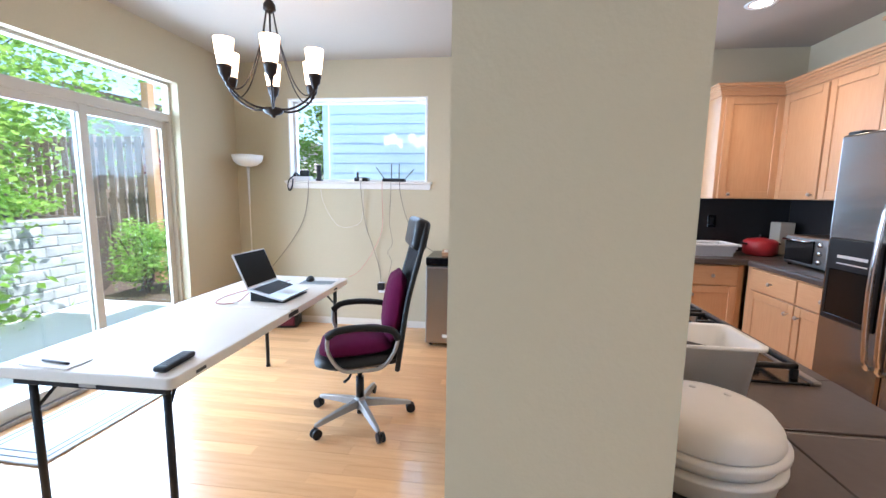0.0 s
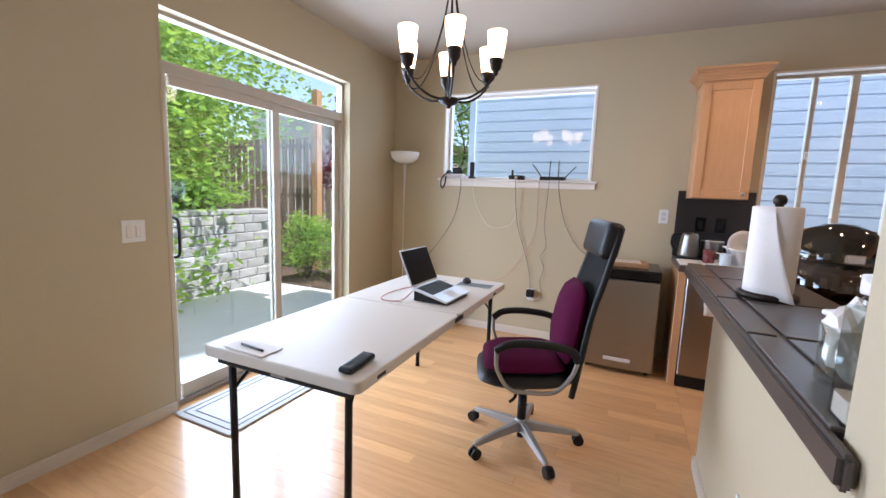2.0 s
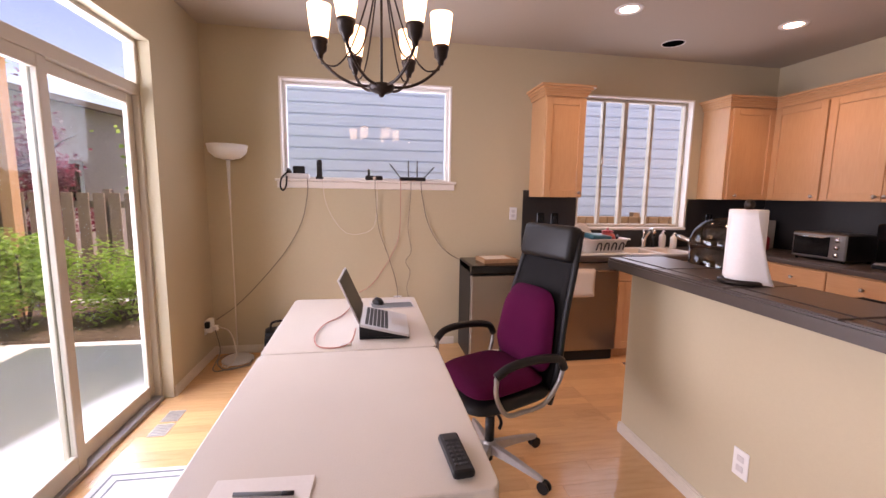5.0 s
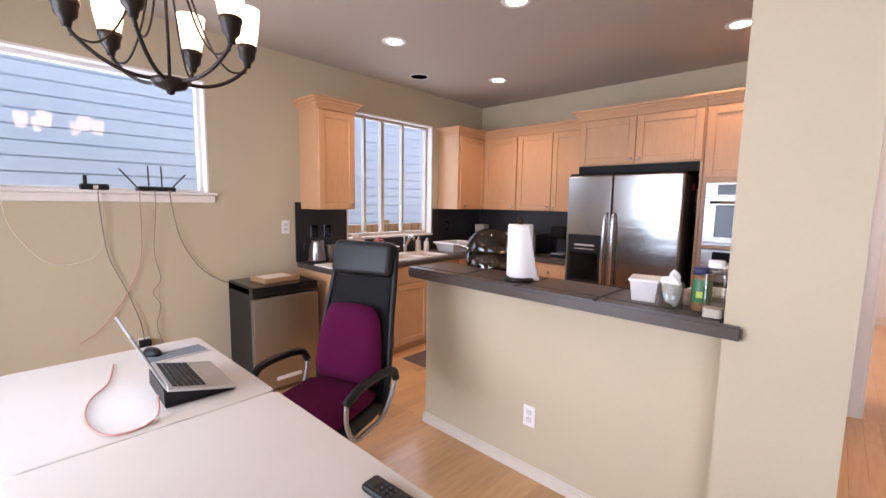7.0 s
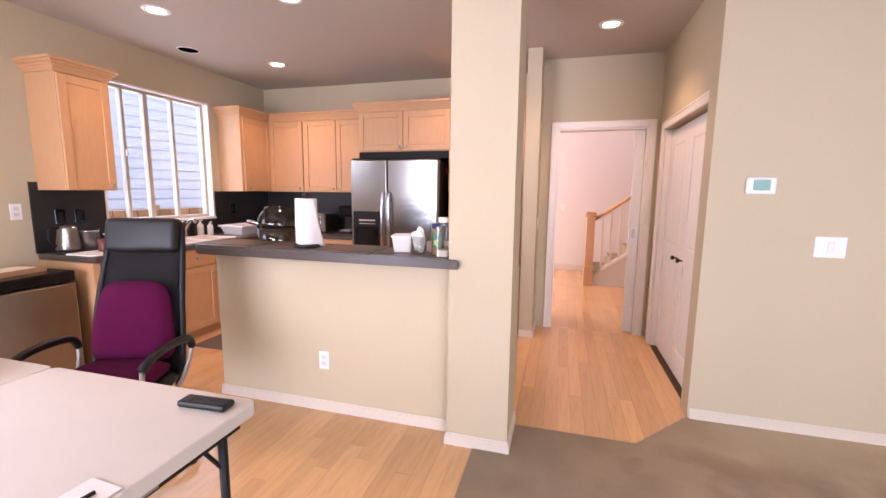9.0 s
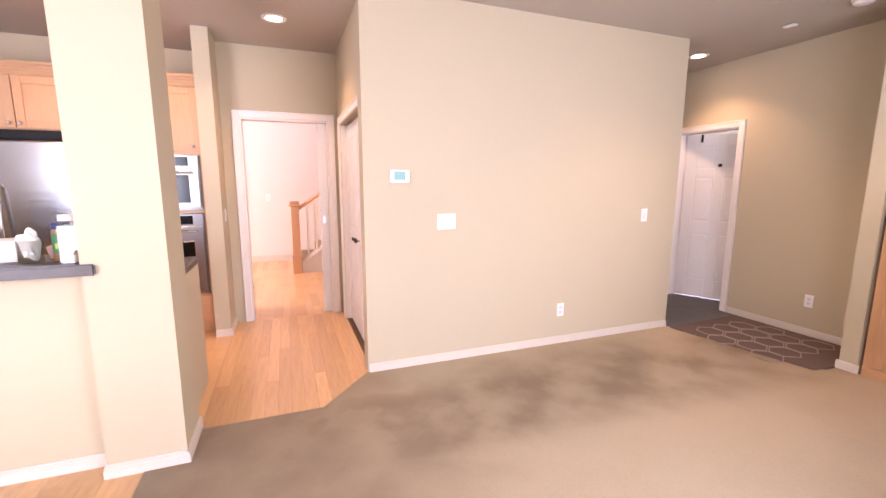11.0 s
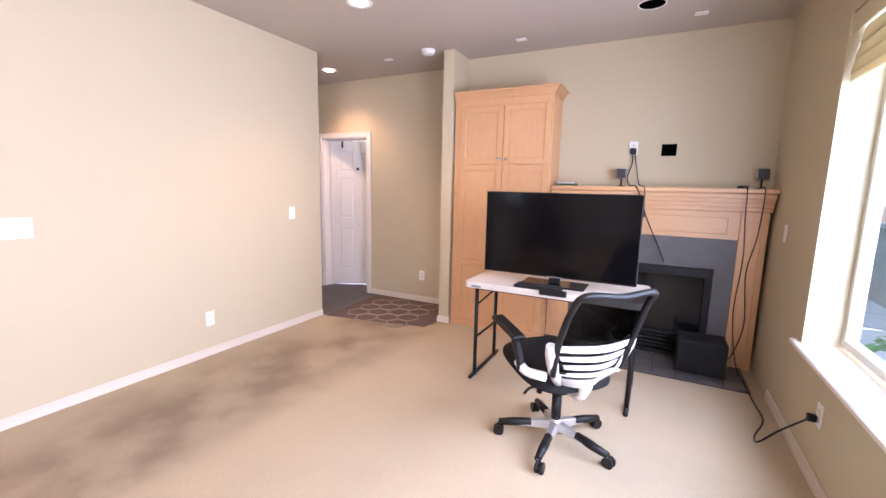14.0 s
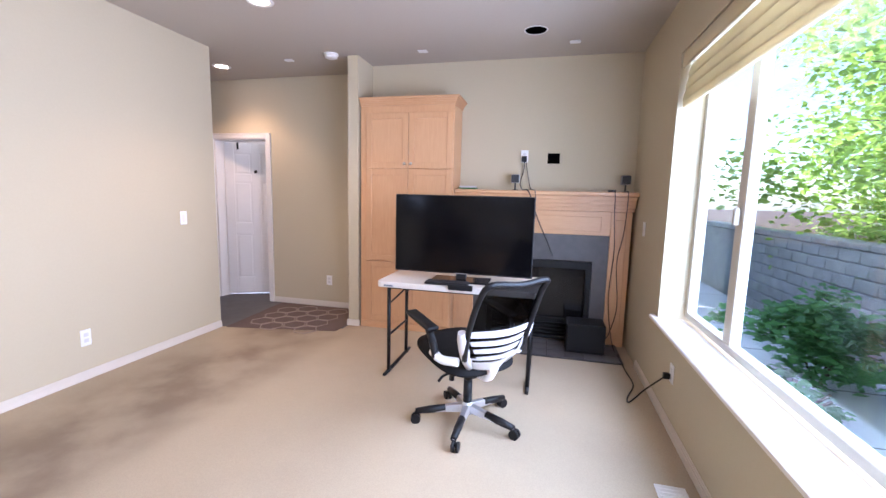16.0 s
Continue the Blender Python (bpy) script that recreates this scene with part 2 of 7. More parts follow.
M["soil"] = material("bark_mulch", (0.10, 0.065, 0.042), 0.95, grain=0.7, scale=25, dark=(0.045, 0.03, 0.02), bump=1.0)
M["fence"] = material("fence_wood", (0.23, 0.165, 0.12), 0.85, grain=0.5, scale=8, stretch=(8, 8, 0.8), dark=(0.13, 0.09, 0.065), stain=0.3, random_tint=0.15)
M["fence_new"] = material("fence_cedar", (0.42, 0.24, 0.12), 0.8, grain=0.5, scale=8, stretch=(8, 8, 0.8), dark=(0.3, 0.16, 0.08), stain=0.3, random_tint=0.15)
M["bark"] = material("bark", (0.12, 0.085, 0.06), 0.95, grain=0.7, scale=14, stretch=(3, 3, 0.6), dark=(0.05, 0.035, 0.025), bump=1.0)
M["leaf"] = material("leaf", (0.14, 0.29, 0.035), 0.5, grain=0.6, scale=2.2, dark=(0.07, 0.18, 0.02), stain=0.3, stain_scale=0.8)
M["leaf_dark"] = material("leaf_deep", (0.07, 0.20, 0.07), 0.45, grain=0.6, scale=4, dark=(0.015, 0.06, 0.03))
M["leaf_red"] = material("leaf_red", (0.20, 0.02, 0.04), 0.55, grain=0.6, scale=4, dark=(0.08, 0.01, 0.02))
M["siding"] = material("siding_paint", (0.58, 0.72, 0.85), 0.7, grain=0.1, scale=12, stretch=(1, 1, 5), stain=0.08, bump=0.1)
M["green_label"] = material("green_label", (0.03, 0.16, 0.06), 0.4, stain=0.2, stain_scale=20)
M["amber"] = material("amber_contents", (0.26, 0.13, 0.05), 0.5, grain=0.3, scale=60)
M["rug_brown"] = material("rug_brown", (0.16, 0.11, 0.09), 0.97, grain=0.5, scale=180, dark=(0.09, 0.06, 0.05), bump=0.7)
M["rug_line"] = material("rug_line", (0.34, 0.27, 0.22), 0.97, grain=0.4, scale=180, bump=0.7)
M["rug_pale"] = material("mat_pale", (0.55, 0.56, 0.55), 0.97, grain=0.35, scale=160, dark=(0.40, 0.41, 0.41), bump=0.8)
M["rug_blue"] = material("mat_stripe", (0.20, 0.23, 0.25), 0.97, grain=0.4, scale=160, bump=0.8)


def island_tint(m, amount):
    """Varies joined boards one by one."""
    t = m.node_tree
    b = t.nodes["Principled BSDF"]
    src = b.inputs["Base Color"].links[0].from_socket
    geo = t.nodes.new("ShaderNodeNewGeometry")
    rr = t.nodes.new("ShaderNodeMapRange")
    rr.inputs["To Min"].default_value, rr.inputs["To Max"].default_value = 1 - amount, 1 + amount
    t.links.new(geo.outputs["Random Per Island"], rr.inputs["Value"])
    hsv = t.nodes.new("ShaderNodeHueSaturation")
    t.links.new(rr.outputs["Result"], hsv.inputs["Value"])
    t.links.new(src, hsv.inputs["Color"])
    t.links.new(hsv.outputs["Color"], b.inputs["Base Color"])
    return m


M["maple_far"] = island_tint(material("maple_floor_far", (0.72, 0.43, 0.21), 0.26, grain=0.5, scale=9, stretch=(1.4, 16, 8), dark=(0.60, 0.335, 0.15), stain=0.35, stain_scale=3, coat=0.25, bump=0.03), 0.10)
for key in ("leaf", "leaf_dark", "leaf_red"):
    island_tint(M[key], 0.35)


def leafy(m, through, share=0.45):
    """Lets daylight shine through thin leaves."""
    t = m.node_tree
    b, o = t.nodes["Principled BSDF"], t.nodes["Material Output"]
    tr = t.nodes.new("ShaderNodeBsdfTranslucent")
    tr.inputs["Color"].default_value = (*through, 1)
    mix = t.nodes.new("ShaderNodeMixShader")
    mix.inputs["Fac"].default_value = share
    t.links.new(b.outputs[0], mix.inputs[1])
    t.links.new(tr.outputs[0], mix.inputs[2])
    t.links.new(mix.outputs[0], o.inputs["Surface"])


leafy(M["leaf"], (0.46, 0.68, 0.13), 0.55)
leafy(M["leaf_dark"], (0.20, 0.48, 0.16), 0.45)
leafy(M["leaf_red"], (0.45, 0.06, 0.10))
leafy(M["fabric_shade"], (0.70, 0.60, 0.38), 0.35)


def traffic(m):
    """Soil trodden into the carpet along the way from the dining floor and the hall to the passage."""
    t = m.node_tree
    b = t.nodes["Principled BSDF"]
    src = b.inputs["Base Color"].links[0].from_socket
    coord = t.nodes.new("ShaderNodeTexCoord")
    xyz = t.nodes.new("ShaderNodeSeparateXYZ")
    t.links.new(coord.outputs["Object"], xyz.inputs["Vector"])
    def noise_at(scale, detail):
        w = t.nodes.new("ShaderNodeTexNoise")
        w.inputs["Scale"].default_value, w.inputs["Detail"].default_value = scale, detail
        t.links.new(coord.outputs["Object"], w.inputs["Vector"])
        return w.outputs["Fac"]
    def ranged(value, a, b2, lo=0.0, hi=1.0):
        q = t.nodes.new("ShaderNodeMapRange")
        q.interpolation_type = "SMOOTHSTEP"
        for key, v in (("From Min", a), ("From Max", b2), ("To Min", lo), ("To Max", hi)):
            q.inputs[key].default_value = v
        t.links.new(value, q.inputs["Value"])
        return q.outputs["Result"]
    def sums(op, a, b2, clamp=False):
        q = t.nodes.new("ShaderNodeMath")
        q.operation, q.use_clamp = op, clamp
        for k, v in enumerate((a, b2)):
            if isinstance(v, (int, float)):
                q.inputs[k].default_value = v
            else:
                t.links.new(v, q.inputs[k])
        return q.outputs[0]
    wander = sums("MULTIPLY", sums("SUBTRACT", noise_at(0.9, 3), 0.5), 0.9)
    across = sums("ABSOLUTE", sums("SUBTRACT", sums("ADD", xyz.outputs["X"], wander), 0.34), 0.0)
    band = sums("MULTIPLY", ranged(across, 0.12, 0.75, 1.0, 0.0), ranged(noise_at(2.3, 7), 0.34, 0.66, 0.35, 1.0))
    start = ranged(sums("ADD", xyz.outputs["Y"], wander), -0.55, 0.25)
    both = sums("MAXIMUM", band, sums("MULTIPLY", start, ranged(noise_at(3.1, 6), 0.3, 0.7, 0.72, 1.0)), True)
    mix = t.nodes.new("ShaderNodeMix")
    mix.data_type = "RGBA"
    mix.inputs["B"].default_value = (0.235, 0.175, 0.12, 1)
    t.links.new(sums("MULTIPLY", both, 0.88, True), mix.inputs["Factor"])
    t.links.new(src, mix.inputs["A"])
    t.links.new(mix.outputs["Result"], b.inputs["Base Color"])


traffic(M["carpet"])
# ---- building helpers ----
def box(bm, x0, x1, y0, y1, z0, z1, bevel=0.0, m=None, seg=1):
    """Adds a box, with bevelled edges, to bm. Returns its vertices."""
    geo = bmesh.ops.create_cube(bm, size=1.0, matrix=Matrix.Translation(((x0 + x1) / 2, (y0 + y1) / 2, (z0 + z1) / 2)) @ Matrix.Diagonal((abs(x1 - x0), abs(y1 - y0), abs(z1 - z0), 1)))
    vs = geo["verts"]
    if bevel:
        es = list({e for v in vs for e in v.link_edges})
        out = bmesh.ops.bevel(bm, geom=es, offset=bevel, segments=seg, profile=0.5, affect="EDGES")
        vs = list({v for f in out["faces"] for v in f.verts} | {v for v in vs if v.is_valid})
    if m is not None:
        bmesh.ops.transform(bm, matrix=m, verts=vs)
    return vs


def B(x0, x1, y0, y1, z0, z1, bevel=0.0, m=None, seg=1):
    bm = bmesh.new()
    box(bm, x0, x1, y0, y1, z0, z1, bevel, m, seg)
    return bm


def tube(bm, points, radius, sides=8, cap=True, radii=None):
    """A round bar along points."""
    pts = [Vector(p) for p in points]
    rings = []
    up = Vector((0, 0, 1))
    for i, p in enumerate(pts):
        d = (pts[min(i + 1, len(pts) - 1)] - pts[max(i - 1, 0)]).normalized()
        ref = up if abs(d.dot(up)) < 0.95 else Vector((1, 0, 0))
        a = d.cross(ref).normalized()
        if rings and a.dot(last_a) < 0:
            a = -a
        b = d.cross(a).normalized()
        last_a = a
        r = radii[i] if radii else radius
        rings.append([bm.verts.new(p + (a * math.cos(2 * math.pi * k / sides) + b * math.sin(2 * math.pi * k / sides)) * r) for k in range(sides)])
    for r0, r1 in zip(rings, rings[1:]):
        for k in range(sides):
            f = bm.faces.new((r0[k], r0[(k + 1) % sides], r1[(k + 1) % sides], r1[k]))
            f.smooth = True
    if cap:
        bm.faces.new(rings[0][::-1])
        bm.faces.new(rings[-1])
    bmesh.ops.recalc_face_normals(bm, faces=bm.faces[:])
    return bm


def T(points, radius, sides=8, radii=None):
    return tube(bmesh.new(), points, radius, sides, radii=radii)


def curve(points, n=6):
    """A smooth line through points."""
    p = [Vector(q) for q in points]
    p = [p[0] * 2 - p[1]] + p + [p[-1] * 2 - p[-2]]
    out = []
    for i in range(1, len(p) - 2):
        for k in range(n):
            t = k / n
            out.append(0.5 * (2 * p[i] + (p[i + 1] - p[i - 1]) * t + (2 * p[i - 1] - 5 * p[i] + 4 * p[i + 1] - p[i + 2]) * t * t + (3 * p[i] - p[i - 1] - 3 * p[i + 1] + p[i + 2]) * t ** 3))
    return out + [p[-2]]


def lathe(bm, profile, centre=(0, 0, 0), sides=24, cap=True):
    """Turns a profile of (radius, height) round the upright axis."""
    c = Vector(centre)
    rings = [[bm.verts.new(c + Vector((r * math.cos(2 * math.pi * k / sides), r * math.sin(2 * math.pi * k / sides), z))) for k in range(sides)] for r, z in profile]
    for r0, r1 in zip(rings, rings[1:]):
        for k in range(sides):
            f = bm.faces.new((r0[k], r0[(k + 1) % sides], r1[(k + 1) % sides], r1[k]))
            f.smooth = True
    if cap:
        bm.faces.new(rings[0][::-1])
        bm.faces.new(rings[-1])
    return bm


def L(profile, centre=(0, 0, 0), sides=24, cap=True):
    return lathe(bmesh.new(), profile, centre, sides, cap)


def prism(outline, z0, z1, bevel=0.0):
    """An upright slab on an outline of (x, y)."""
    bm = bmesh.new()
    lo = [bm.verts.new((x, y, z0)) for x, y in outline]
    f = bm.faces.new(lo)
    up = bmesh.ops.extrude_face_region(bm, geom=[f])
    bmesh.ops.translate(bm, vec=(0, 0, z1 - z0), verts=[v for v in up["geom"] if isinstance(v, bmesh.types.BMVert)])
    bmesh.ops.recalc_face_normals(bm, faces=bm.faces[:])
    if bevel:
        bmesh.ops.bevel(bm, geom=bm.edges[:], offset=bevel, segments=2, profile=0.5, affect="EDGES")
    return bm


def rounded(x0, x1, y0, y1, r, n=5):
    out = []
    for cx, cy, a in ((x1 - r, y1 - r, 0), (x0 + r, y1 - r, 90), (x0 + r, y0 + r, 180), (x1 - r, y0 + r, 270)):
        for k in range(n + 1):
            t = radians(a + 90 * k / n)
            out.append((cx + r * math.cos(t), cy + r * math.sin(t)))
    return out


def mesh_of(name, bm, mat, smooth=False):
    me = bpy.data.meshes.new(name)
    if smooth:
        for f in bm.faces:
            f.smooth = True
    bm.to_mesh(me)
    bm.free()
    me.materials.append(M[mat] if isinstance(mat, str) else mat)
    return me


def part(name, bm, mat, parent, label="", smooth=False, m=None):
    ob = new(name, mesh_of(name, bm, mat, smooth))
    ob.parent = parent
    if m is not None:
        ob.matrix_basis = m
    if label:
        tagged(ob, label)
    return ob


def thing(name, label, category, m=None, group="", kind=""):
    ob = new(name)
    ob.empty_display_size = 0.1
    ob.matrix_basis = m if m is not None else Matrix()
    return tagged(ob, label, category, group, kind)


def solo(name, bm, mat, label="", category="", kind="", group="", smooth=False, m=None):
    ob = new(name, mesh_of(name, bm, mat, smooth))
    if m is not None:
        ob.matrix_basis = m
    return tagged(ob, label, category, group, kind)


def move(bm, m):
    bmesh.ops.transform(bm, matrix=m, verts=bm.verts[:])
    return bm


def wall(name, along, a0, a1, p0, p1, z0, z1, holes=(), mat="wall", label=""):
    """A wall along x or y, with openings (from, to, bottom, top) through it."""
    bm = bmesh.new()
    def seg(u0, u1, w0, w1):
        if u1 - u0 > 1e-4 and w1 - w0 > 1e-4:
            if along == "x":
                box(bm, u0, u1, p0, p1, w0, w1)
            else:
                box(bm, p0, p1, u0, u1, w0, w1)
    at = a0
    for b0, b1, h0, h1 in sorted(holes):
        seg(at, b0, z0, z1)
        seg(b0, b1, z0, h0)
        seg(b0, b1, h1, z1)
        at = b1
    seg(at, a1, z0, z1)
    bmesh.ops.remove_doubles(bm, verts=bm.verts[:], dist=1e-5)
    return solo(name, bm, mat, label or "tan painted plaster wall", "wall", "structure")
# ---- structure ----
CEIL = 2.72
N, E_K, W_D, W_L, E_L = 4.59, 3.09, -2.33, -2.89, 1.07
S_L = -3.90
JOG = 1.10
TW = 0.15
# dining window, kitchen window, glass door, living window
DW = (-1.735, -0.275, 1.505, 2.355)
KW = (0.965, 2.155, 1.10, 2.36)
SD = (2.11, 3.81, 0.0, 2.33)
LW = (-2.71, 0.45, 0.57, 2.33)
LT = 0.23

wall("wall_north", "x", W_D - TW, E_K + TW, N, N + TW, 0, CEIL, [(DW[0], DW[1], DW[2], DW[3]), (KW[0], KW[1], KW[2], KW[3])])
wall("wall_west_dining", "y", JOG, N, W_D - TW, W_D, 0, CEIL, [(SD[0], SD[1], SD[2], SD[3])])
wall("wall_west_return", "x", W_L - LT, W_D - TW, JOG, JOG + TW, 0, CEIL)
wall("wall_west_living", "y", S_L - TW, JOG, W_L - LT, W_L, 0, CEIL, [LW])
wall("wall_south_living", "x", W_L, -0.24, S_L - TW, S_L, 0, CEIL)
wall("wall_end_pillar", "y", -4.13, -3.54, -0.24, -0.13, 0, CEIL)
wall("wall_south_passage", "x", -0.24, 3.2, -4.28, -4.13, 0, CEIL, [(1.25, 2.00, 0, 2.02)])
wall("wall_east_living", "y", -3.09, -0.09, E_L, E_L + TW, 0, CEIL)
wall("wall_north_passage", "x", E_L + TW, 3.2, -3.09, -2.94, 0, CEIL)
wall("wall_east_passage", "y", -4.13, -3.09, 3.2, 3.35, 0, CEIL)
wall("wall_south_hall", "x", E_L + TW, 2.69, -0.27, -0.12, 0, CEIL, [(1.26, 2.44, 0, 1.99)])
wall("wall_end_hall", "y", -0.25, 1.10, 2.69, 2.82, 0, CEIL, [(-0.02, 0.81, 0, 2.05)])
wall("wall_kitchen_stub", "x", 2.30, 2.69, 0.97, 1.10, 0, CEIL)
wall("wall_east_kitchen", "y", 1.10, N, E_K, E_K + TW, 0, CEIL)
wall("wall_kitchen_south_end", "x", 2.69, E_K + TW, 0.97, 1.10, 0, CEIL)
wall("column", "x", 0.37, 0.695, 0.97, 1.31, 0, CEIL, label="square tan plaster column beside the breakfast bar")
wall("wall_peninsula", "y", 1.31, 2.96, 0.49, 0.61, 0, 1.005, label="half-height pale plaster wall under the breakfast bar")
# room beyond the hall door
wall("wall_stair_room_far", "y", -3.0, 3.4, 6.25, 6.4, 0, CEIL + 1.2, mat="wall_white", label="pale painted wall of the stair hall")
wall("wall_stair_room_south", "x", 2.82, 6.25, -2.2, -2.05, 0, CEIL + 1.2, mat="wall_white", label="pale painted wall of the stair hall")
# room beyond the far door
wall("wall_back_room_far", "x", 0.5, 3.5, -6.6, -6.45, 0, CEIL, mat="wall_white", label="pale wall of the back room")
wall("wall_back_room_west", "y", -6.45, -4.28, 0.4, 0.5, 0, CEIL, mat="wall_white", label="pale wall of the back room")
wall("wall_back_room_east", "y", -6.45, -4.28, 3.4, 3.5, 0, CEIL, mat="wall_white", label="pale wall of the back room")

solo("ceiling", prism([(W_L - TW, -6.6), (3.5, -6.6), (3.5, N + TW), (W_D - TW, N + TW), (W_D - TW, JOG + TW), (W_L - TW, JOG + TW)], CEIL, CEIL + 0.12), "ceiling", "taupe painted plaster ceiling with recessed lights", "ceiling", "structure")
solo("ceiling_stair_hall", B(2.82, 6.4, -2.2, 3.5, CEIL + 1.2, CEIL + 1.3), "wall_white", "pale ceiling of the stair hall", "ceiling", "structure")
solo("floor_base", prism([(W_L, -6.6), (6.4, -6.6), (6.4, N + TW), (W_D - 0.08, N + TW), (W_D - 0.08, JOG + 0.02), (W_L, JOG + 0.02)], -0.2, -0.012), "gap", "dark subfloor under the boards", "floor", "structure")
# opening added for the stair hall lamp, out of sight of the walk
wall("wall_stair_room_north", "x", 3.24, 6.25, 3.4, 3.5, 0, CEIL + 1.2, [(3.4, 5.6, 0.6, 2.9)], mat="wall_white", label="pale painted wall of the stair hall")
# carpet of the living area, with its slanted edge at the hall
solo("carpet", prism([(W_L, S_L), (-0.13, S_L), (-0.13, -3.40), (E_L, -3.09), (E_L, -0.08), (0.67, 0.27), (0.67, 0.97), (0.37, 1.16), (W_D, 1.16), (W_L, 1.10)], -0.012, 0.004), "carpet", "worn beige cut-pile carpet with grey traffic stains", "carpet", "structure")
# ---- trim, doors and windows ----
def baseboard(name, along, a0, a1, face, out, h=0.068):
    """A moulded skirting on a wall face; out is +1 or -1, the side that it stands on."""
    bm = bmesh.new()
    for z0, z1, d in ((0.0, h - 0.025, 0.014), (h - 0.025, h - 0.010, 0.011), (h - 0.010, h, 0.006)):
        lo, hi = sorted((face, face + out * d))
        if along == "x":
            box(bm, a0, a1, lo, hi, z0, z1)
        else:
            box(bm, lo, hi, a0, a1, z0, z1)
    return solo(name, bm, "trim", "cream painted moulded baseboard", "baseboard", "structure")


baseboard("baseboard", "x", W_D, -0.22, N, -1)
baseboard("baseboard", "y", SD[1] + 0.002, N - 0.014, W_D, 1)
baseboard("baseboard", "y", JOG, SD[0] - 0.002, W_D, 1)
baseboard("baseboard", "y", -3.088, -0.10, E_L, -1)
baseboard("baseboard", "x", -0.116, 1.19, -4.13, 1)
baseboard("baseboard", "x", 2.06, 3.19, -4.13, 1)
baseboard("baseboard", "y", -3.24, JOG, W_L, 1)
baseboard("baseboard", "x", -0.255, -0.115, -3.54, 1)
baseboard("baseboard", "y", -4.11, -3.54, -0.13, 1)
baseboard("baseboard", "y", 1.325, 2.96, 0.49, -1)
baseboard("baseboard", "x", 0.476, 0.61, 2.96, 1)
baseboard("baseboard", "x", 0.356, 0.709, 0.97, -1)
baseboard("baseboard", "y", 0.97, 1.31, 0.37, -1)
baseboard("baseboard", "x", 0.356, 0.476, 1.31, 1)
baseboard("baseboard", "y", 0.97, 1.10, 2.30, -1)
baseboard("baseboard", "x", 2.286, 2.67, 0.97, -1)
baseboard("baseboard", "x", 1.08, 1.185, -0.12, 1)
baseboard("baseboard", "y", -2.0, 3.3, 6.25, -1, 0.11)


def casing(bm, along, a0, a1, z1, face, out, w=0.065, d=0.018):
    """Flat door casing with a raised outer edge round an opening."""
    for u0, u1, w0, w1 in ((a0 - w, a0, 0, z1 + w), (a1, a1 + w, 0, z1 + w), (a0, a1, z1, z1 + w)):
        lo, hi = sorted((face, face + out * d))
        box(bm, *((u0, u1, lo, hi) if along == "x" else (lo, hi, u0, u1)), w0, w1, 0.004)
    for u0, u1, w0, w1 in ((a0 - w, a0 - w + 0.014, 0, z1 + w), (a1 + w - 0.014, a1 + w, 0, z1 + w), (a0 - w, a1 + w, z1 + w - 0.014, z1 + w)):
        lo, hi = sorted((face, face + out * (d + 0.007)))
        box(bm, *((u0, u1, lo, hi) if along == "x" else (lo, hi, u0, u1)), w0, w1, 0.002)
    return bm


def panel_door(parent, m, w, h, panels, name="leaf"):
    """A moulded six-panel leaf: stiles and rails proud of raised panels. Hinge at local x = 0, faces along local y."""
    bm = bmesh.new()
    box(bm, 0, w, -0.012, 0.012, 0, h)
    for x0, x1, z0, z1 in panels:
        box(bm, x0 + 0.02, x1 - 0.02, -0.017, 0.017, z0 + 0.02, z1 - 0.02, 0.006)
    cols = sorted({(a[0], a[1]) for a in panels})
    rows = sorted({(a[2], a[3]) for a in panels})
    edges = [0.0] + [v for c in cols for v in c] + [w]
    for i in range(0, len(edges), 2):
        box(bm, edges[i], edges[i + 1], -0.019, 0.019, 0, h, 0.003)
    redges = [0.0] + [v for r in rows for v in r] + [h]
    for i in range(0, len(redges), 2):
        for c in cols:
            box(bm, c[0], c[1], -0.0188, 0.0188, redges[i], redges[i + 1], 0.003)
    return part(name, bm, "door_white", parent, "white moulded panel door leaf", m=m)


def six(w, h):
    s = 0.11
    c = ((s, w / 2 - 0.05), (w / 2 + 0.05, w - s))
    r = ((0.22, 0.80), (0.95, h - 0.50), (h - 0.40, h - 0.13))
    return [(a, b, z0, z1) for a, b in c for z0, z1 in r]


# hall doorway: cased opening with a pocket of the white leaf standing open
bm = casing(bmesh.new(), "y", -0.02, 0.81, 2.05, 2.69, -1)
for y0, y1 in ((-0.02, -0.004), (0.794, 0.81)):
    box(bm, 2.691, 2.819, y0, y1, 0, 2.05)
box(bm, 2.691, 2.819, -0.004, 0.794, 2.034, 2.05)
casing(bm, "y", -0.02, 0.81, 2.05, 2.82, 1)
solo("door_frame_hall", bm, "white", "white cased doorway from the hall", "door frame", "structure")
d = thing("door_1", "white pocket door slid almost fully into the wall", "door", kind="structure")
part("leaf_edge", B(2.738, 2.772, -0.003, 0.085, 0.012, 2.03, 0.003), "door_white", d)
part("pull_plate", B(2.734, 2.739, 0.03, 0.06, 0.98, 1.07, 0.001), "nickel", d, "recessed nickel pull plate")

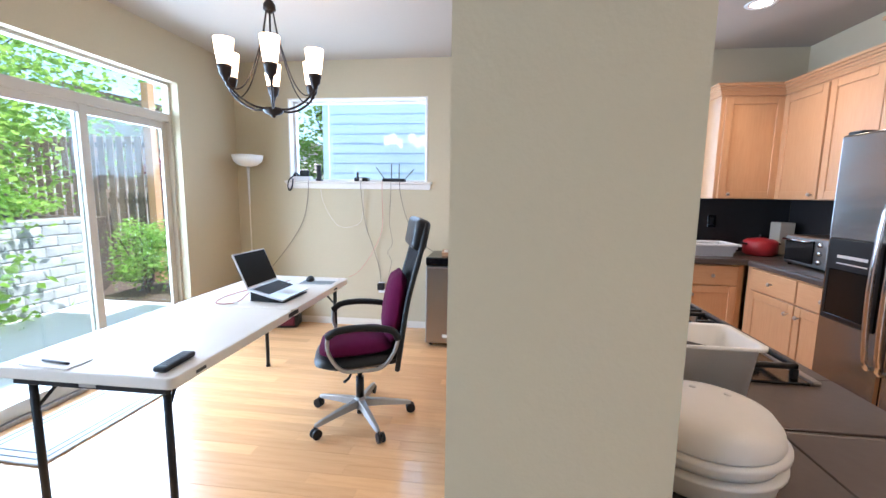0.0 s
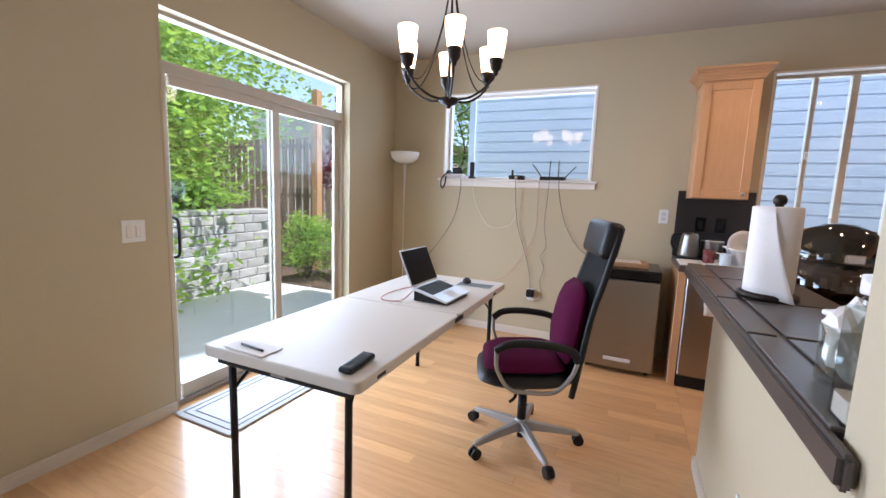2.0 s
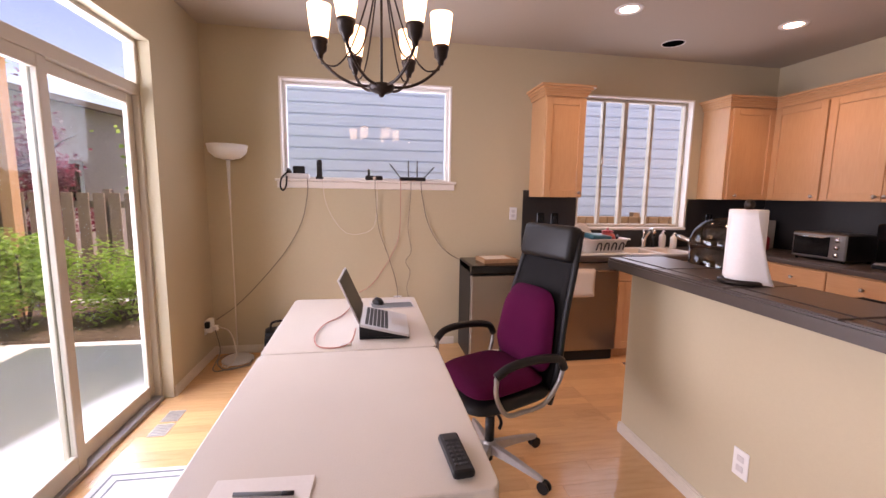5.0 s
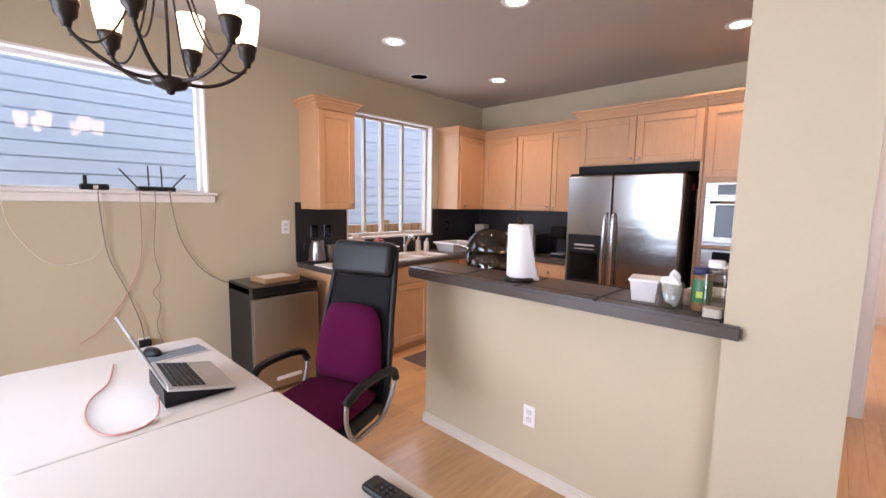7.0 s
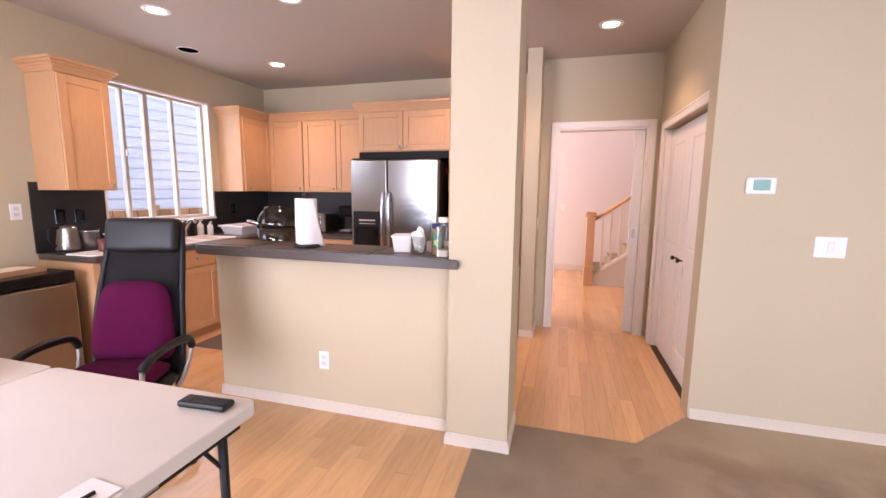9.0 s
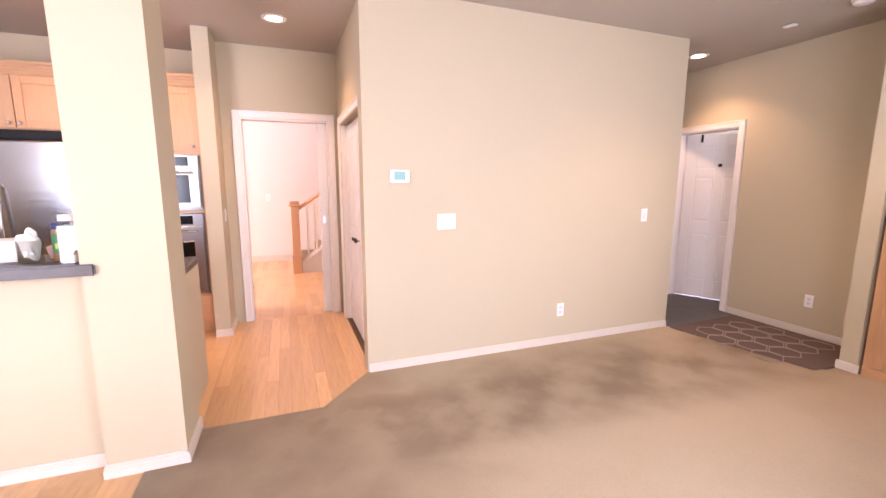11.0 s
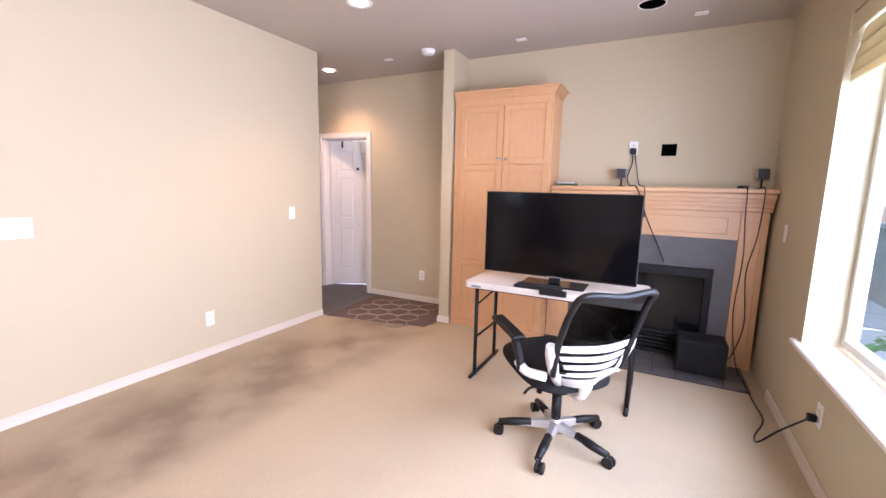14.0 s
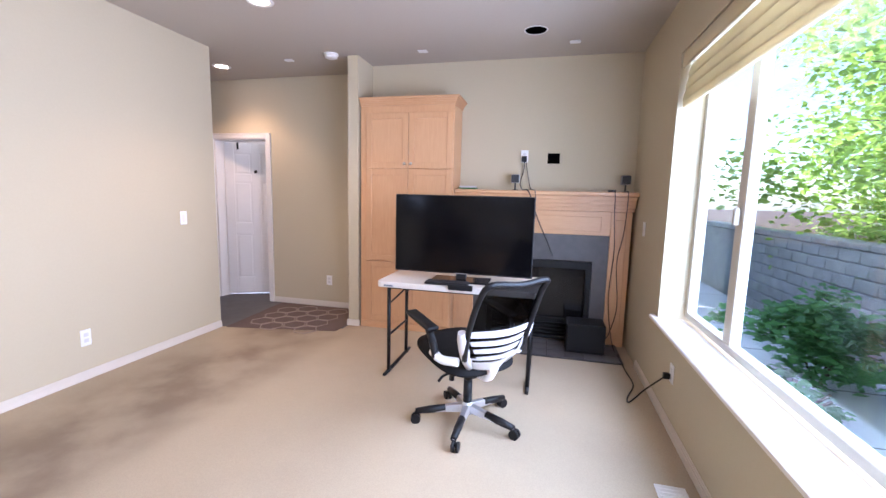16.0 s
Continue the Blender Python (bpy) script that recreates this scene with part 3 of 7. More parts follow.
# closet in the hall: a pair of narrow leaves with knobs
bm = casing(bmesh.new(), "x", 1.26, 2.44, 1.99, -0.12, 1)
box(bm, 1.26, 1.272, -0.268, -0.121, 0, 1.99)
box(bm, 2.428, 2.44, -0.268, -0.121, 0, 1.99)
solo("door_frame_closet", bm, "white", "white casing round the closet doors", "door frame", "structure")
solo("closet_back", B(1.2, 2.5, -0.9, -0.85, 0, 2.3), "wall", "plain back wall inside the closet", "wall", "structure")
d = thing("door_2", "pair of closed white bifold closet doors with dark knobs", "door", kind="structure")
for x0, kx in ((1.274, 0.50), (1.854, 0.075)):
    lf = panel_door(d, pose(x0, -0.185, 0.012), 0.574, 1.955, [(0.09, 0.484, 0.2, 0.86), (0.09, 0.484, 1.0, 1.82)])
    part("knob", L([(0.006, 0), (0.006, 0.02), (0.016, 0.026), (0.019, 0.036), (0.012, 0.046), (0.001, 0.048)], sides=14), "bronze", lf, "round dark bronze knob", m=pose(kx, 0.018, 0.90, -90, 0, 0))

# far doorway with a door opened away
bm = casing(bmesh.new(), "x", 1.25, 2.00, 2.02, -4.13, 1)
for x0, x1 in ((1.25, 1.265), (1.985, 2.00)):
    box(bm, x0, x1, -4.279, -4.131, 0, 2.02)
box(bm, 1.265, 1.985, -4.279, -4.131, 2.005, 2.02)
solo("door_frame_back", bm, "white", "white cased doorway at the end of the passage", "door frame", "structure")
d = thing("door_3", "white six-panel door half open into the back room", "door", kind="structure")
lf = panel_door(d, pose(1.975, -4.27, 0.015, 0, 0, 180 + 27), 0.735, 1.985, six(0.735, 1.985))
bm = bmesh.new()
tube(bm, [(0.66, 0.018, 0.95), (0.66, 0.055, 0.95)], 0.014, 12)
tube(bm, [(0.665, 0.05, 0.95), (0.62, 0.055, 0.952), (0.56, 0.052, 0.948)], 0.009, 10)
tube(bm, [(0.66, -0.018, 0.95), (0.66, -0.055, 0.95)], 0.014, 12)
tube(bm, [(0.665, -0.05, 0.95), (0.62, -0.055, 0.952), (0.56, -0.052, 0.948)], 0.009, 10)
part("door_handle", bm, "bronze", lf, "dark bronze lever handle")
for hz in (0.22, 0.98, 1.75):
    part("hinge", B(-0.012, 0.004, 0.016, 0.03, hz, hz + 0.09), "bronze", lf, "dark bronze hinge")
for hx in (0.16, 0.55):
    bm = bmesh.new()
    for s in (-1, 1):
        box(bm, hx - 0.012, hx + 0.012, *sorted((s * 0.020, s * 0.023)), 1.90, 1.985)
        tube(bm, [(hx, s * 0.024, 1.905), (hx, s * 0.05, 1.895), (hx, s * 0.055, 1.915)], 0.004, 6)
    box(bm, hx - 0.012, hx + 0.012, -0.023, 0.023, 1.986, 1.989)
    part("hook", bm, "black", lf, "over-door dark metal hook")
bm = bmesh.new()
for s in (-1, 1):
    tube(bm, [(0.37, s * 0.019, 1.62), (0.37, s * 0.027, 1.62)], 0.022, 10)
part("coat_hook", bm, "bronze", lf, "small dark round hook")

# fixed dining window, its sill and apron
def window_frame(name, label, along, a0, a1, z0, z1, p0, p1, mullions, glass_at, w=0.045, mat="vinyl", pane_mat="glass"):
    """A window in an opening, between two depths, with upright mullions (place, width)."""
    win = thing(name, label, "window", kind="structure")
    lo, hi = min(p0, p1), max(p0, p1)
    def bx(bm, u0, u1, w0, w1, d0=lo, d1=hi, bev=0.004):
        box(bm, *((u0, u1, d0, d1) if along == "x" else (d0, d1, u0, u1)), w0, w1, bev)
    bm = bmesh.new()
    bx(bm, a0, a0 + w, z0, z1)
    bx(bm, a1 - w, a1, z0, z1)
    bx(bm, a0 + w, a1 - w, z0, z0 + w)
    bx(bm, a0 + w, a1 - w, z1 - w, z1)
    part("window_frame", bm, mat, win)
    for at, mw in mullions:
        bm = bmesh.new()
        bx(bm, at - mw / 2, at + mw / 2, z0 + w, z1 - w, lo + 0.004, hi + 0.004 if glass_at < lo else hi - 0.004)
        part("mullion", bm, mat, win)
    edges = [a0 + w] + [v for at, mw in mullions for v in (at - mw / 2, at + mw / 2)] + [a1 - w]
    for i in range(0, len(edges), 2):
        bm = bmesh.new()
        bx(bm, edges[i], edges[i + 1], z0 + w, z1 - w, glass_at, glass_at + 0.005, 0)
        pane = part("pane", bm, pane_mat, win, "clear window glass")
        pane.visible_shadow = False
    return win


w1 = window_frame("window_1", "fixed white vinyl picture window over the dining wall", "x", DW[0], DW[1], DW[2], DW[3], N + 0.085, N + 0.14, [], N + 0.11, 0.04)
bm = bmesh.new()
for u0, u1, w0, wz in ((DW[0] - 0.001, DW[0] + 0.014, DW[2], DW[3]), (DW[1] - 0.014, DW[1] + 0.001, DW[2], DW[3]), (DW[0] + 0.014, DW[1] - 0.014, DW[3] - 0.014, DW[3] + 0.001)):
    box(bm, u0, u1, N - 0.004, N + 0.084, w0, wz)
part("jamb_lining", bm, "white", w1)
bm = B(DW[0] - 0.05, DW[1] + 0.05, N - 0.035, N + 0.084, DW[2] - 0.004, DW[2] + 0.018, 0.006)
part("window_sill", bm, "white", w1)
part("apron", B(DW[0] - 0.035, DW[1] + 0.035, N - 0.016, N - 0.001, DW[2] - 0.06, DW[2] - 0.005, 0.005), "white", w1)

w2 = window_frame("window_2", "white vinyl sliding window with screens above the kitchen sink", "x", KW[0], KW[1], KW[2], KW[3], N + 0.07, N + 0.13, [(1.245, 0.03), (1.475, 0.045), (1.765, 0.032)], N + 0.10, 0.04, "almond")
bm = bmesh.new()
for u0, u1, w0, wz in ((KW[0] - 0.001, KW[0] + 0.014, KW[2], KW[3]), (KW[1] - 0.014, KW[1] + 0.001, KW[2], KW[3]), (KW[0] + 0.014, KW[1] - 0.014, KW[3] - 0.014, KW[3] + 0.001)):
    box(bm, u0, u1, N - 0.004, N + 0.069, w0, wz)
part("jamb_lining", bm, "white", w2)
part("window_sill", B(KW[0] - 0.01, KW[1] + 0.01, N - 0.02, N + 0.069, KW[2] - 0.012, KW[2] + 0.012, 0.005), "white", w2)
part("latch", B(1.235, 1.255, N + 0.052, N + 0.07, 1.72, 1.78, 0.004), "vinyl", w2, "small white sash latch")

# glass patio door with a transom
sd = thing("window_3", "tan aluminium sliding patio door with a glass transom", "patio door", kind="structure")
X0, X1 = W_D - 0.135, W_D - 0.07
def sdbox(name, y0, y1, z0, z1, x0=X0, x1=X1, mat="almond", label="", bev=0.004):
    p = part(name, B(x0, x1, y0, y1, z0, z1, bev), mat, sd, label)
    return p
sdbox("jamb", SD[0], SD[0] + 0.035, 0.0, SD[3])
sdbox("jamb", SD[1] - 0.035, SD[1], 0.0, SD[3])
sdbox("head", SD[0] + 0.035, SD[1] - 0.035, SD[3] - 0.035, SD[3])
sdbox("transom_bar", SD[0] + 0.035, SD[1] - 0.035, 1.985, 2.055)
sdbox("threshold", SD[0] + 0.035, SD[1] - 0.035, 0.0, 0.03, X0 - 0.01, X1 + 0.02, "grey_metal", "worn metal sill track")
def sash(y0, y1, x0, x1, handle_at=None):
    for a, b, c, e in ((y0, y0 + 0.045, 0.03, 1.985), (y1 - 0.06, y1, 0.03, 1.985), (y0 + 0.06, y1 - 0.06, 0.03, 0.12), (y0 + 0.06, y1 - 0.06, 1.925, 1.985)):
        sdbox("sash_rail", a, b, c, e, x0, x1)
    p = sdbox("pane", y0 + 0.055, y1 - 0.055, 0.115, 1.93, (x0 + x1) / 2, (x0 + x1) / 2 + 0.005, "glass", "clear door glass", 0)
    p.visible_shadow = False
sash(SD[0] + 0.036, 3.03, X0 + 0.034, X1 - 0.001)
sash(2.965, SD[1] - 0.036, X0 + 0.001, X0 + 0.031)
p = sdbox("pane", SD[0] + 0.036, SD[1] - 0.036, 2.056, SD[3] - 0.036, X0 + 0.03, X0 + 0.035, "glass", "clear transom glass", 0)
p.visible_shadow = False
part("door_handle", T(curve([(X1 + 0.002, 2.19, 0.93), (X1 + 0.045, 2.19, 0.95), (X1 + 0.05, 2.19, 1.05), (X1 + 0.045, 2.19, 1.15), (X1 + 0.002, 2.19, 1.17)], 4), 0.009), "black", sd, "dark pull handle")
bm = bmesh.new()
box(bm, W_D - 0.069, W_D + 0.003, SD[0] - 0.001, SD[0] + 0.012, 0.0, SD[3])
box(bm, W_D - 0.069, W_D + 0.003, SD[1] - 0.012, SD[1] + 0.001, 0.0, SD[3])
box(bm, W_D - 0.069, W_D + 0.003, SD[0] + 0.012, SD[1] - 0.012, SD[3] - 0.012, SD[3] + 0.001)
part("jamb_lining", bm, "wall", sd)

# living-room slider window, deep sill, roman shade
w4 = window_frame("window_4", "wide almond vinyl sliding window with a deep sill", "y", LW[0], LW[1], LW[2] + 0.03, LW[3], W_L - 0.225, W_L - 0.165, [(-2.05, 0.09)], W_L - 0.195, 0.045, "almond", pane_mat="glare_glass")
part("window_sill", B(W_L - 0.164, W_L + 0.035, LW[0] - 0.10, LW[1] + 0.08, LW[2] - 0.022, LW[2] + 0.012, 0.008), "white", w4)
part("apron", B(W_L + 0.001, W_L + 0.014, LW[0] - 0.06, LW[1] + 0.05, LW[2] - 0.07, LW[2] - 0.023, 0.004), "wall", w4)
part("latch", B(W_L - 0.165, W_L - 0.14, -2.065, -2.035, 1.27, 1.36, 0.006), "almond", w4, "pale sash lock")
sh = thing("roman_shade", "cream fabric roman shade drawn up over the window head", "window shade")
part("headrail", B(W_L - 0.10, W_L - 0.012, LW[0] + 0.012, LW[1] - 0.012, LW[3] - 0.05, LW[3] - 0.004, 0.003), "fabric_shade", sh)
part("valance", B(W_L - 0.022, W_L - 0.006, LW[0] + 0.012, LW[1] - 0.012, LW[3] - 0.10, LW[3] - 0.003, 0.005), "fabric_shade", sh)
for k in range(3):
    bm = bmesh.new()
    z1 = LW[3] - 0.07 - 0.075 * k
    x = W_L - 0.060 + 0.010 * k
    prof = [(x - 0.004, z1), (x + 0.006, z1 - 0.02), (x + 0.016, z1 - 0.07), (x + 0.013, z1 - 0.088), (x + 0.002, z1 - 0.09), (x - 0.012, z1 - 0.06)]
    ends = [[bm.verts.new((px, y, pz)) for px, pz in prof] for y in (LW[0] + 0.014, LW[1] - 0.014)]
    for q in range(6):
        bm.faces.new((ends[0][q], ends[0][(q + 1) % 6], ends[1][(q + 1) % 6], ends[1][q])).smooth = True
    bm.faces.new(ends[0][::-1])
    bm.faces.new(ends[1])
    bmesh.ops.recalc_face_normals(bm, faces=bm.faces[:])
    part("fold", bm, "fabric_shade", sh)
part("bottom_bar", B(W_L - 0.05, W_L - 0.026, LW[0] + 0.014, LW[1] - 0.014, LW[3] - 0.345, LW[3] - 0.295, 0.006), "fabric_shade", sh)

# ceiling fixtures
def downlight(x, y, on=True):
    f = thing("recessed_light", "round white recessed ceiling light, lit" if on else "empty round recessed ceiling hole, its shade a flat black disc", "ceiling light", pose(x, y, CEIL), group="recessed lights" if on else "empty ceiling holes")
    inner = 0.062 if on else 0.086
    part("trim_ring", L([(inner, -0.001), (inner + 0.003, -0.006), (0.091, -0.006), (0.096, -0.001)], cap=False), "vinyl", f)
    if on:
        part("lens", L([(0.001, -0.0025), (0.06, -0.0025), (0.061, -0.001)], cap=False), "lamp_glow", f, "glowing warm lamp face")
    else:
        # flat black disc paints the shade of the hole; the ceiling stays whole
        part("hollow_shade_disc", L([(0.001, -0.0025), (0.084, -0.0025), (0.086, -0.001)], cap=False), "void", f, "flat black disc for the unlit hollow")
for x, y in ((0.81, 3.68), (2.17, 3.67), (0.88, 2.60), (2.17, 1.64), (1.90, 0.44), (-0.05, -2.35), (1.41, -3.63)):
    downlight(x, y)
for x, y in ((1.57, 4.20), (-1.94, -3.22)):
    downlight(x, y, False)
f = thing("smoke_detector", "round white smoke detector on the ceiling", "smoke detector", pose(0.01, -3.47, CEIL))
part("base", L([(0.07, 0), (0.07, -0.012), (0.066, -0.014)], cap=True), "vinyl", f)
part("cover", L([(0.062, -0.014), (0.06, -0.034), (0.045, -0.042), (0.002, -0.043)]), "vinyl", f)
for x, y in ((0.53, -3.56), (-0.90, -3.53), (-2.26, -3.52)):
    solo("ceiling_plate", B(x - 0.045, x + 0.045, y - 0.03, y + 0.03, CEIL - 0.012, CEIL, 0.005), "vinyl", "small white rectangular ceiling sensor plate", "ceiling plate", group="ceiling plates")


def plate(name, label, m, w, h, kind_of="outlet", gang=1):
    """A wall plate, front along local -y."""
    p = thing(name, label, "wall plate", m, group=kind_of)
    part("cover", B(-w / 2, w / 2, -0.006, 0, -h / 2, h / 2, 0.003), "vinyl", p)
    if kind_of == "outlet":
        for s in (-1, 1):
            part("socket", B(-0.016, 0.016, -0.008, -0.005, s * 0.021 - 0.013, s * 0.021 + 0.013, 0.002), "light_grey", p)
    else:
        for k in range(gang):
            cx = (k - (gang - 1) / 2) * 0.046
            part("rocker", B(cx - 0.016, cx + 0.016, -0.011, -0.005, -0.033, 0.033, 0.003, pose(0, 0, 0, 3, 0, 0)), "white", p)
    return p


plate("wall_outlet", "white duplex outlet low on the tan wall", pose(E_L, -1.81, 0.31, 0, 0, -90), 0.072, 0.118)
plate("light_switch", "white single light switch on the tan wall", pose(E_L, -2.70, 1.13, 0, 0, -90), 0.072, 0.118, "switch")
plate("light_switch", "wide white blank switch plate under the thermostat", pose(E_L, -0.72, 1.13, 0, 0, -90), 0.15, 0.118, "switch", 1)
plate("wall_outlet", "white duplex outlet on the bar wall", pose(0.49, 2.16, 0.34, 0, 0, -90), 0.072, 0.118)
plate("wall_outlet", "white duplex outlet low in the passage", pose(0.42, -4.13, 0.33, 0, 0, 180), 0.072, 0.118)
plate("wall_outlet", "white duplex outlet beside the kitchen backsplash", pose(0.33, N, 1.24), 0.072, 0.118)
plate("wall_outlet", "white duplex outlet low behind the desk chair", pose(-0.75, N, 0.42), 0.072, 0.118)
plate("wall_outlet", "white duplex outlet above the mantel", pose(-1.86, S_L, 1.79, 0, 0, 180), 0.072, 0.118)
plate("wall_outlet", "white outlet under the living room window", pose(W_L, -2.29, 0.35, 0, 0, 90), 0.072, 0.118)
plate("light_switch", "white switch on the window wall", pose(W_L, -3.34, 1.15, 0, 0, 90), 0.072, 0.118, "switch")
plate("light_switch", "white double rocker switch beside the patio door", pose(W_D, 1.93, 1.11, 0, 0, 90), 0.118, 0.118, "switch", 2)
plate("light_switch", "white switch by the hall doorway", pose(2.50, 0.97, 1.12), 0.072, 0.118, "switch")
plate("light_switch", "white switch on the stair hall wall", pose(6.25, 0.72, 1.16, 0, 0, -90), 0.072, 0.118, "switch")
t = thing("thermostat", "white wall thermostat with a teal display", "thermostat", pose(E_L, -0.35, 1.47, 0, 0, -90))
part("case", B(-0.075, 0.075, -0.026, 0, -0.048, 0.048, 0.012, seg=2), "vinyl", t)
part("display", B(-0.042, 0.042, -0.029, -0.024, -0.026, 0.034, 0.002), "teal", t, "pale teal display")
# black plates paint the shade of a cable opening; the wall isn't cut
b = thing("cable_box_hole", "square cable opening in the wall, its shade put in as black plates", "wall opening", pose(-2.14, S_L, 1.77, 0, 0, 180))
part("rim", B(-0.058, 0.058, -0.003, 0, -0.05, 0.05), "void", b)
part("recess", B(-0.05, 0.05, -0.005, -0.002, -0.042, 0.042), "void", b)
# ---- kitchen ----
KNOB = [(0.005, 0), (0.005, 0.014), (0.013, 0.02), (0.015, 0.027), (0.010, 0.033), (0.001, 0.034)]


def shaker(parent, x0, x1, z0, z1, knob=None, drawer=False, label="", name="door"):
    """A framed cabinet front on the plane y = 0, facing -y."""
    bm = bmesh.new()
    s = 0.058 if not drawer else 0.0
    if drawer:
        box(bm, x0, x1, -0.019, 0, z0, z1, 0.004)
    else:
        box(bm, x0 + s - 0.004, x1 - s + 0.004, -0.011, -0.001, z0 + s - 0.004, z1 - s + 0.004)
        box(bm, x0, x0 + s, -0.020, 0, z0, z1, 0.0025)
        box(bm, x1 - s, x1, -0.020, 0, z0, z1, 0.0025)
        box(bm, x0 + s, x1 - s, -0.0195, 0, z0, z0 + s, 0.0025)
        box(bm, x0 + s, x1 - s, -0.0195, 0, z1 - s, z1, 0.0025)
    d = part("drawer_front" if drawer else name, bm, "maple_h" if drawer else "maple", parent, label)
    if knob:
        part("knob", L(KNOB, sides=12), "nickel", d, "small round nickel knob", smooth=True, m=pose(knob[0], -0.019, knob[1], 90, 0, 0))
    return d


def crown(parent, x0, x1, y0, y1, z0, ends=(True, True), h=0.09, out=0.06):
    """Stepped, flared crown moulding round the top of a cabinet, front at y0."""
    bm = bmesh.new()
    steps = 5
    for k in range(steps):
        t = (k + 1) / steps
        e = out * (0.15 + 0.85 * t * t)
        box(bm, x0 - (e if ends[0] else 0), x1 + (e if ends[1] else 0), y0 - e, y1, z0 + h * k / steps, z0 + h * (k + 1) / steps)
    part("crown", bm, "maple_h", parent)


def cabinet(name, label, m, w, d, z0, z1, fronts, toe=0.0):
    """A cabinet carcass with its fronts. fronts: x0, x1, z0, z1, knob, drawer."""
    c = thing(name, label, "cabinet", m)
    bm = bmesh.new()
    box(bm, 0, w, 0.0, d, z0 + toe, z1, 0.002)
    if toe:
        box(bm, 0.0, w, 0.07, d, z0, z0 + toe)
    part("carcass", bm, "maple", c)
    for f in fronts:
        shaker(c, *f)
    return c


def two(x0, x1, z0, z1, kz, gap=0.003):
    mid = (x0 + x1) / 2
    return [(x0, mid - gap, z0, z1, (mid - gap - 0.03, kz)), (mid + gap, x1, z0, z1, (mid + gap + 0.03, kz))]


# wall cabinets
c = cabinet("wall_cabinet", "narrow maple wall cabinet beside the mini fridge and window", pose(0.475, 4.275, 0), 0.365, N - 4.277, 1.40, 2.25, [(0.004, 0.361, 1.405, 2.235, (0.32, 1.44))])
crown(c, 0, 0.365, 0, N - 4.277, 2.25)
c = cabinet("wall_cabinet", "maple corner wall cabinet beside the sink window corner", pose(2.265, 4.275, 0), 0.49, N - 4.277, 1.40, 2.25, [(0.03, 0.48, 1.405, 2.235, (0.10, 1.44))])
crown(c, 0, 0.49, 0, N - 4.277, 2.25, (True, False))
c = cabinet("wall_cabinet", "run of maple wall cabinets above the side counter", pose(2.757, 4.275, 0, 0, 0, -90), 1.39, E_K - 2.759, 1.40, 2.25,
            [(0.02, 0.48, 1.405, 2.235, (0.44, 1.44))] + two(0.50, 1.37, 1.405, 2.235, 1.44))
crown(c, 0.003, 1.39, 0, E_K - 2.759, 2.25, (False, False))
c = cabinet("over_fridge_cabinet", "deep maple cabinet above the refrigerator", pose(2.43, 2.885, 0, 0, 0, -90), 1.035, E_K - 2.432, 1.835, 2.25, two(0.01, 1.025, 1.845, 2.24, 1.88))
crown(c, 0, 1.035, 0, E_K - 2.432, 2.25, (True, False))
c = cabinet("oven_tower", "tall maple cabinet holding the two built-in ovens", pose(2.43, 1.848, 0, 0, 0, -90), 0.745, E_K - 2.432, 0.0, 2.25,
            [(0.01, 0.735, 1.70, 2.24, (0.68, 1.74)), (0.01, 0.735, 0.12, 0.38, None, True)], 0.09)
crown(c, 0.0, 0.745, 0, E_K - 2.432, 2.25, (False, False))
# fridge side panel
solo("fridge_side_panel", B(2.43, E_K - 0.002, 1.852, 1.872, 0, 1.833), "maple", "maple panel beside the refrigerator", "cabinet panel")


def oven(name, label, m, w, h, glass_z):
    o = thing(name, label, "oven", m)
    part("body", B(0.004, w - 0.004, 0.0, 0.02, 0, h, 0.003), "steel", o)
    part("control_panel", B(0.01, w - 0.01, -0.022, -0.001, h - 0.11, h - 0.004, 0.004), "steel", o)
    part("display", B(w * 0.13, w * 0.87, -0.025, -0.021, h - 0.098, h - 0.02, 0.002), "black_gloss", o, "black control display")
    part("door", B(0.01, w - 0.01, -0.034, -0.001, 0.02, h - 0.118, 0.006), "steel", o)
    part("window", B(w * 0.13, w * 0.87, -0.038, -0.033, glass_z[0], glass_z[1], 0.004), "black_gloss", o, "dark oven glass")
    part("handle", T([(0.06, -0.036, h - 0.16), (0.06, -0.075, h - 0.155), (w - 0.06, -0.075, h - 0.155), (w - 0.06, -0.036, h - 0.16)], 0.011, 10), "chrome", o, "steel bar handle")
    part("badge", B(w * 0.16, w * 0.24, -0.0375, -0.0335, 0.035, 0.05, 0.002), "chrome", o)
    return o


oven("built_in_microwave", "stainless built-in microwave oven in the cabinet tower", pose(2.408, 1.82, 1.175, 0, 0, -90), 0.69, 0.49, (0.07, 0.315))
oven("wall_oven", "stainless wall oven under the microwave", pose(2.408, 1.82, 0.40, 0, 0, -90), 0.69, 0.75, (0.20, 0.50))

# refrigerator
r = thing("refrigerator", "stainless side-by-side refrigerator with a black ice dispenser", "refrigerator", pose(2.20, 2.868, 0, 0, 0, -90))
part("body", B(0.004, 0.946, 0.075, 0.86, 0.02, 1.725, 0.006), "black", r, "black textured cabinet sides")
part("freezer_door", B(0.002, 0.405, 0, 0.07, 0.09, 1.735, 0.014, seg=3), "steel_door", r)
part("fridge_door", B(0.411, 0.948, 0, 0.07, 0.09, 1.735, 0.014, seg=3), "steel_door", r)
part("kick_grille", B(0.01, 0.94, 0.03, 0.074, 0.02, 0.085), "black", r)
part("hinge_cover", B(0.01, 0.10, 0.02, 0.12, 1.726, 1.752, 0.006), "black", r)
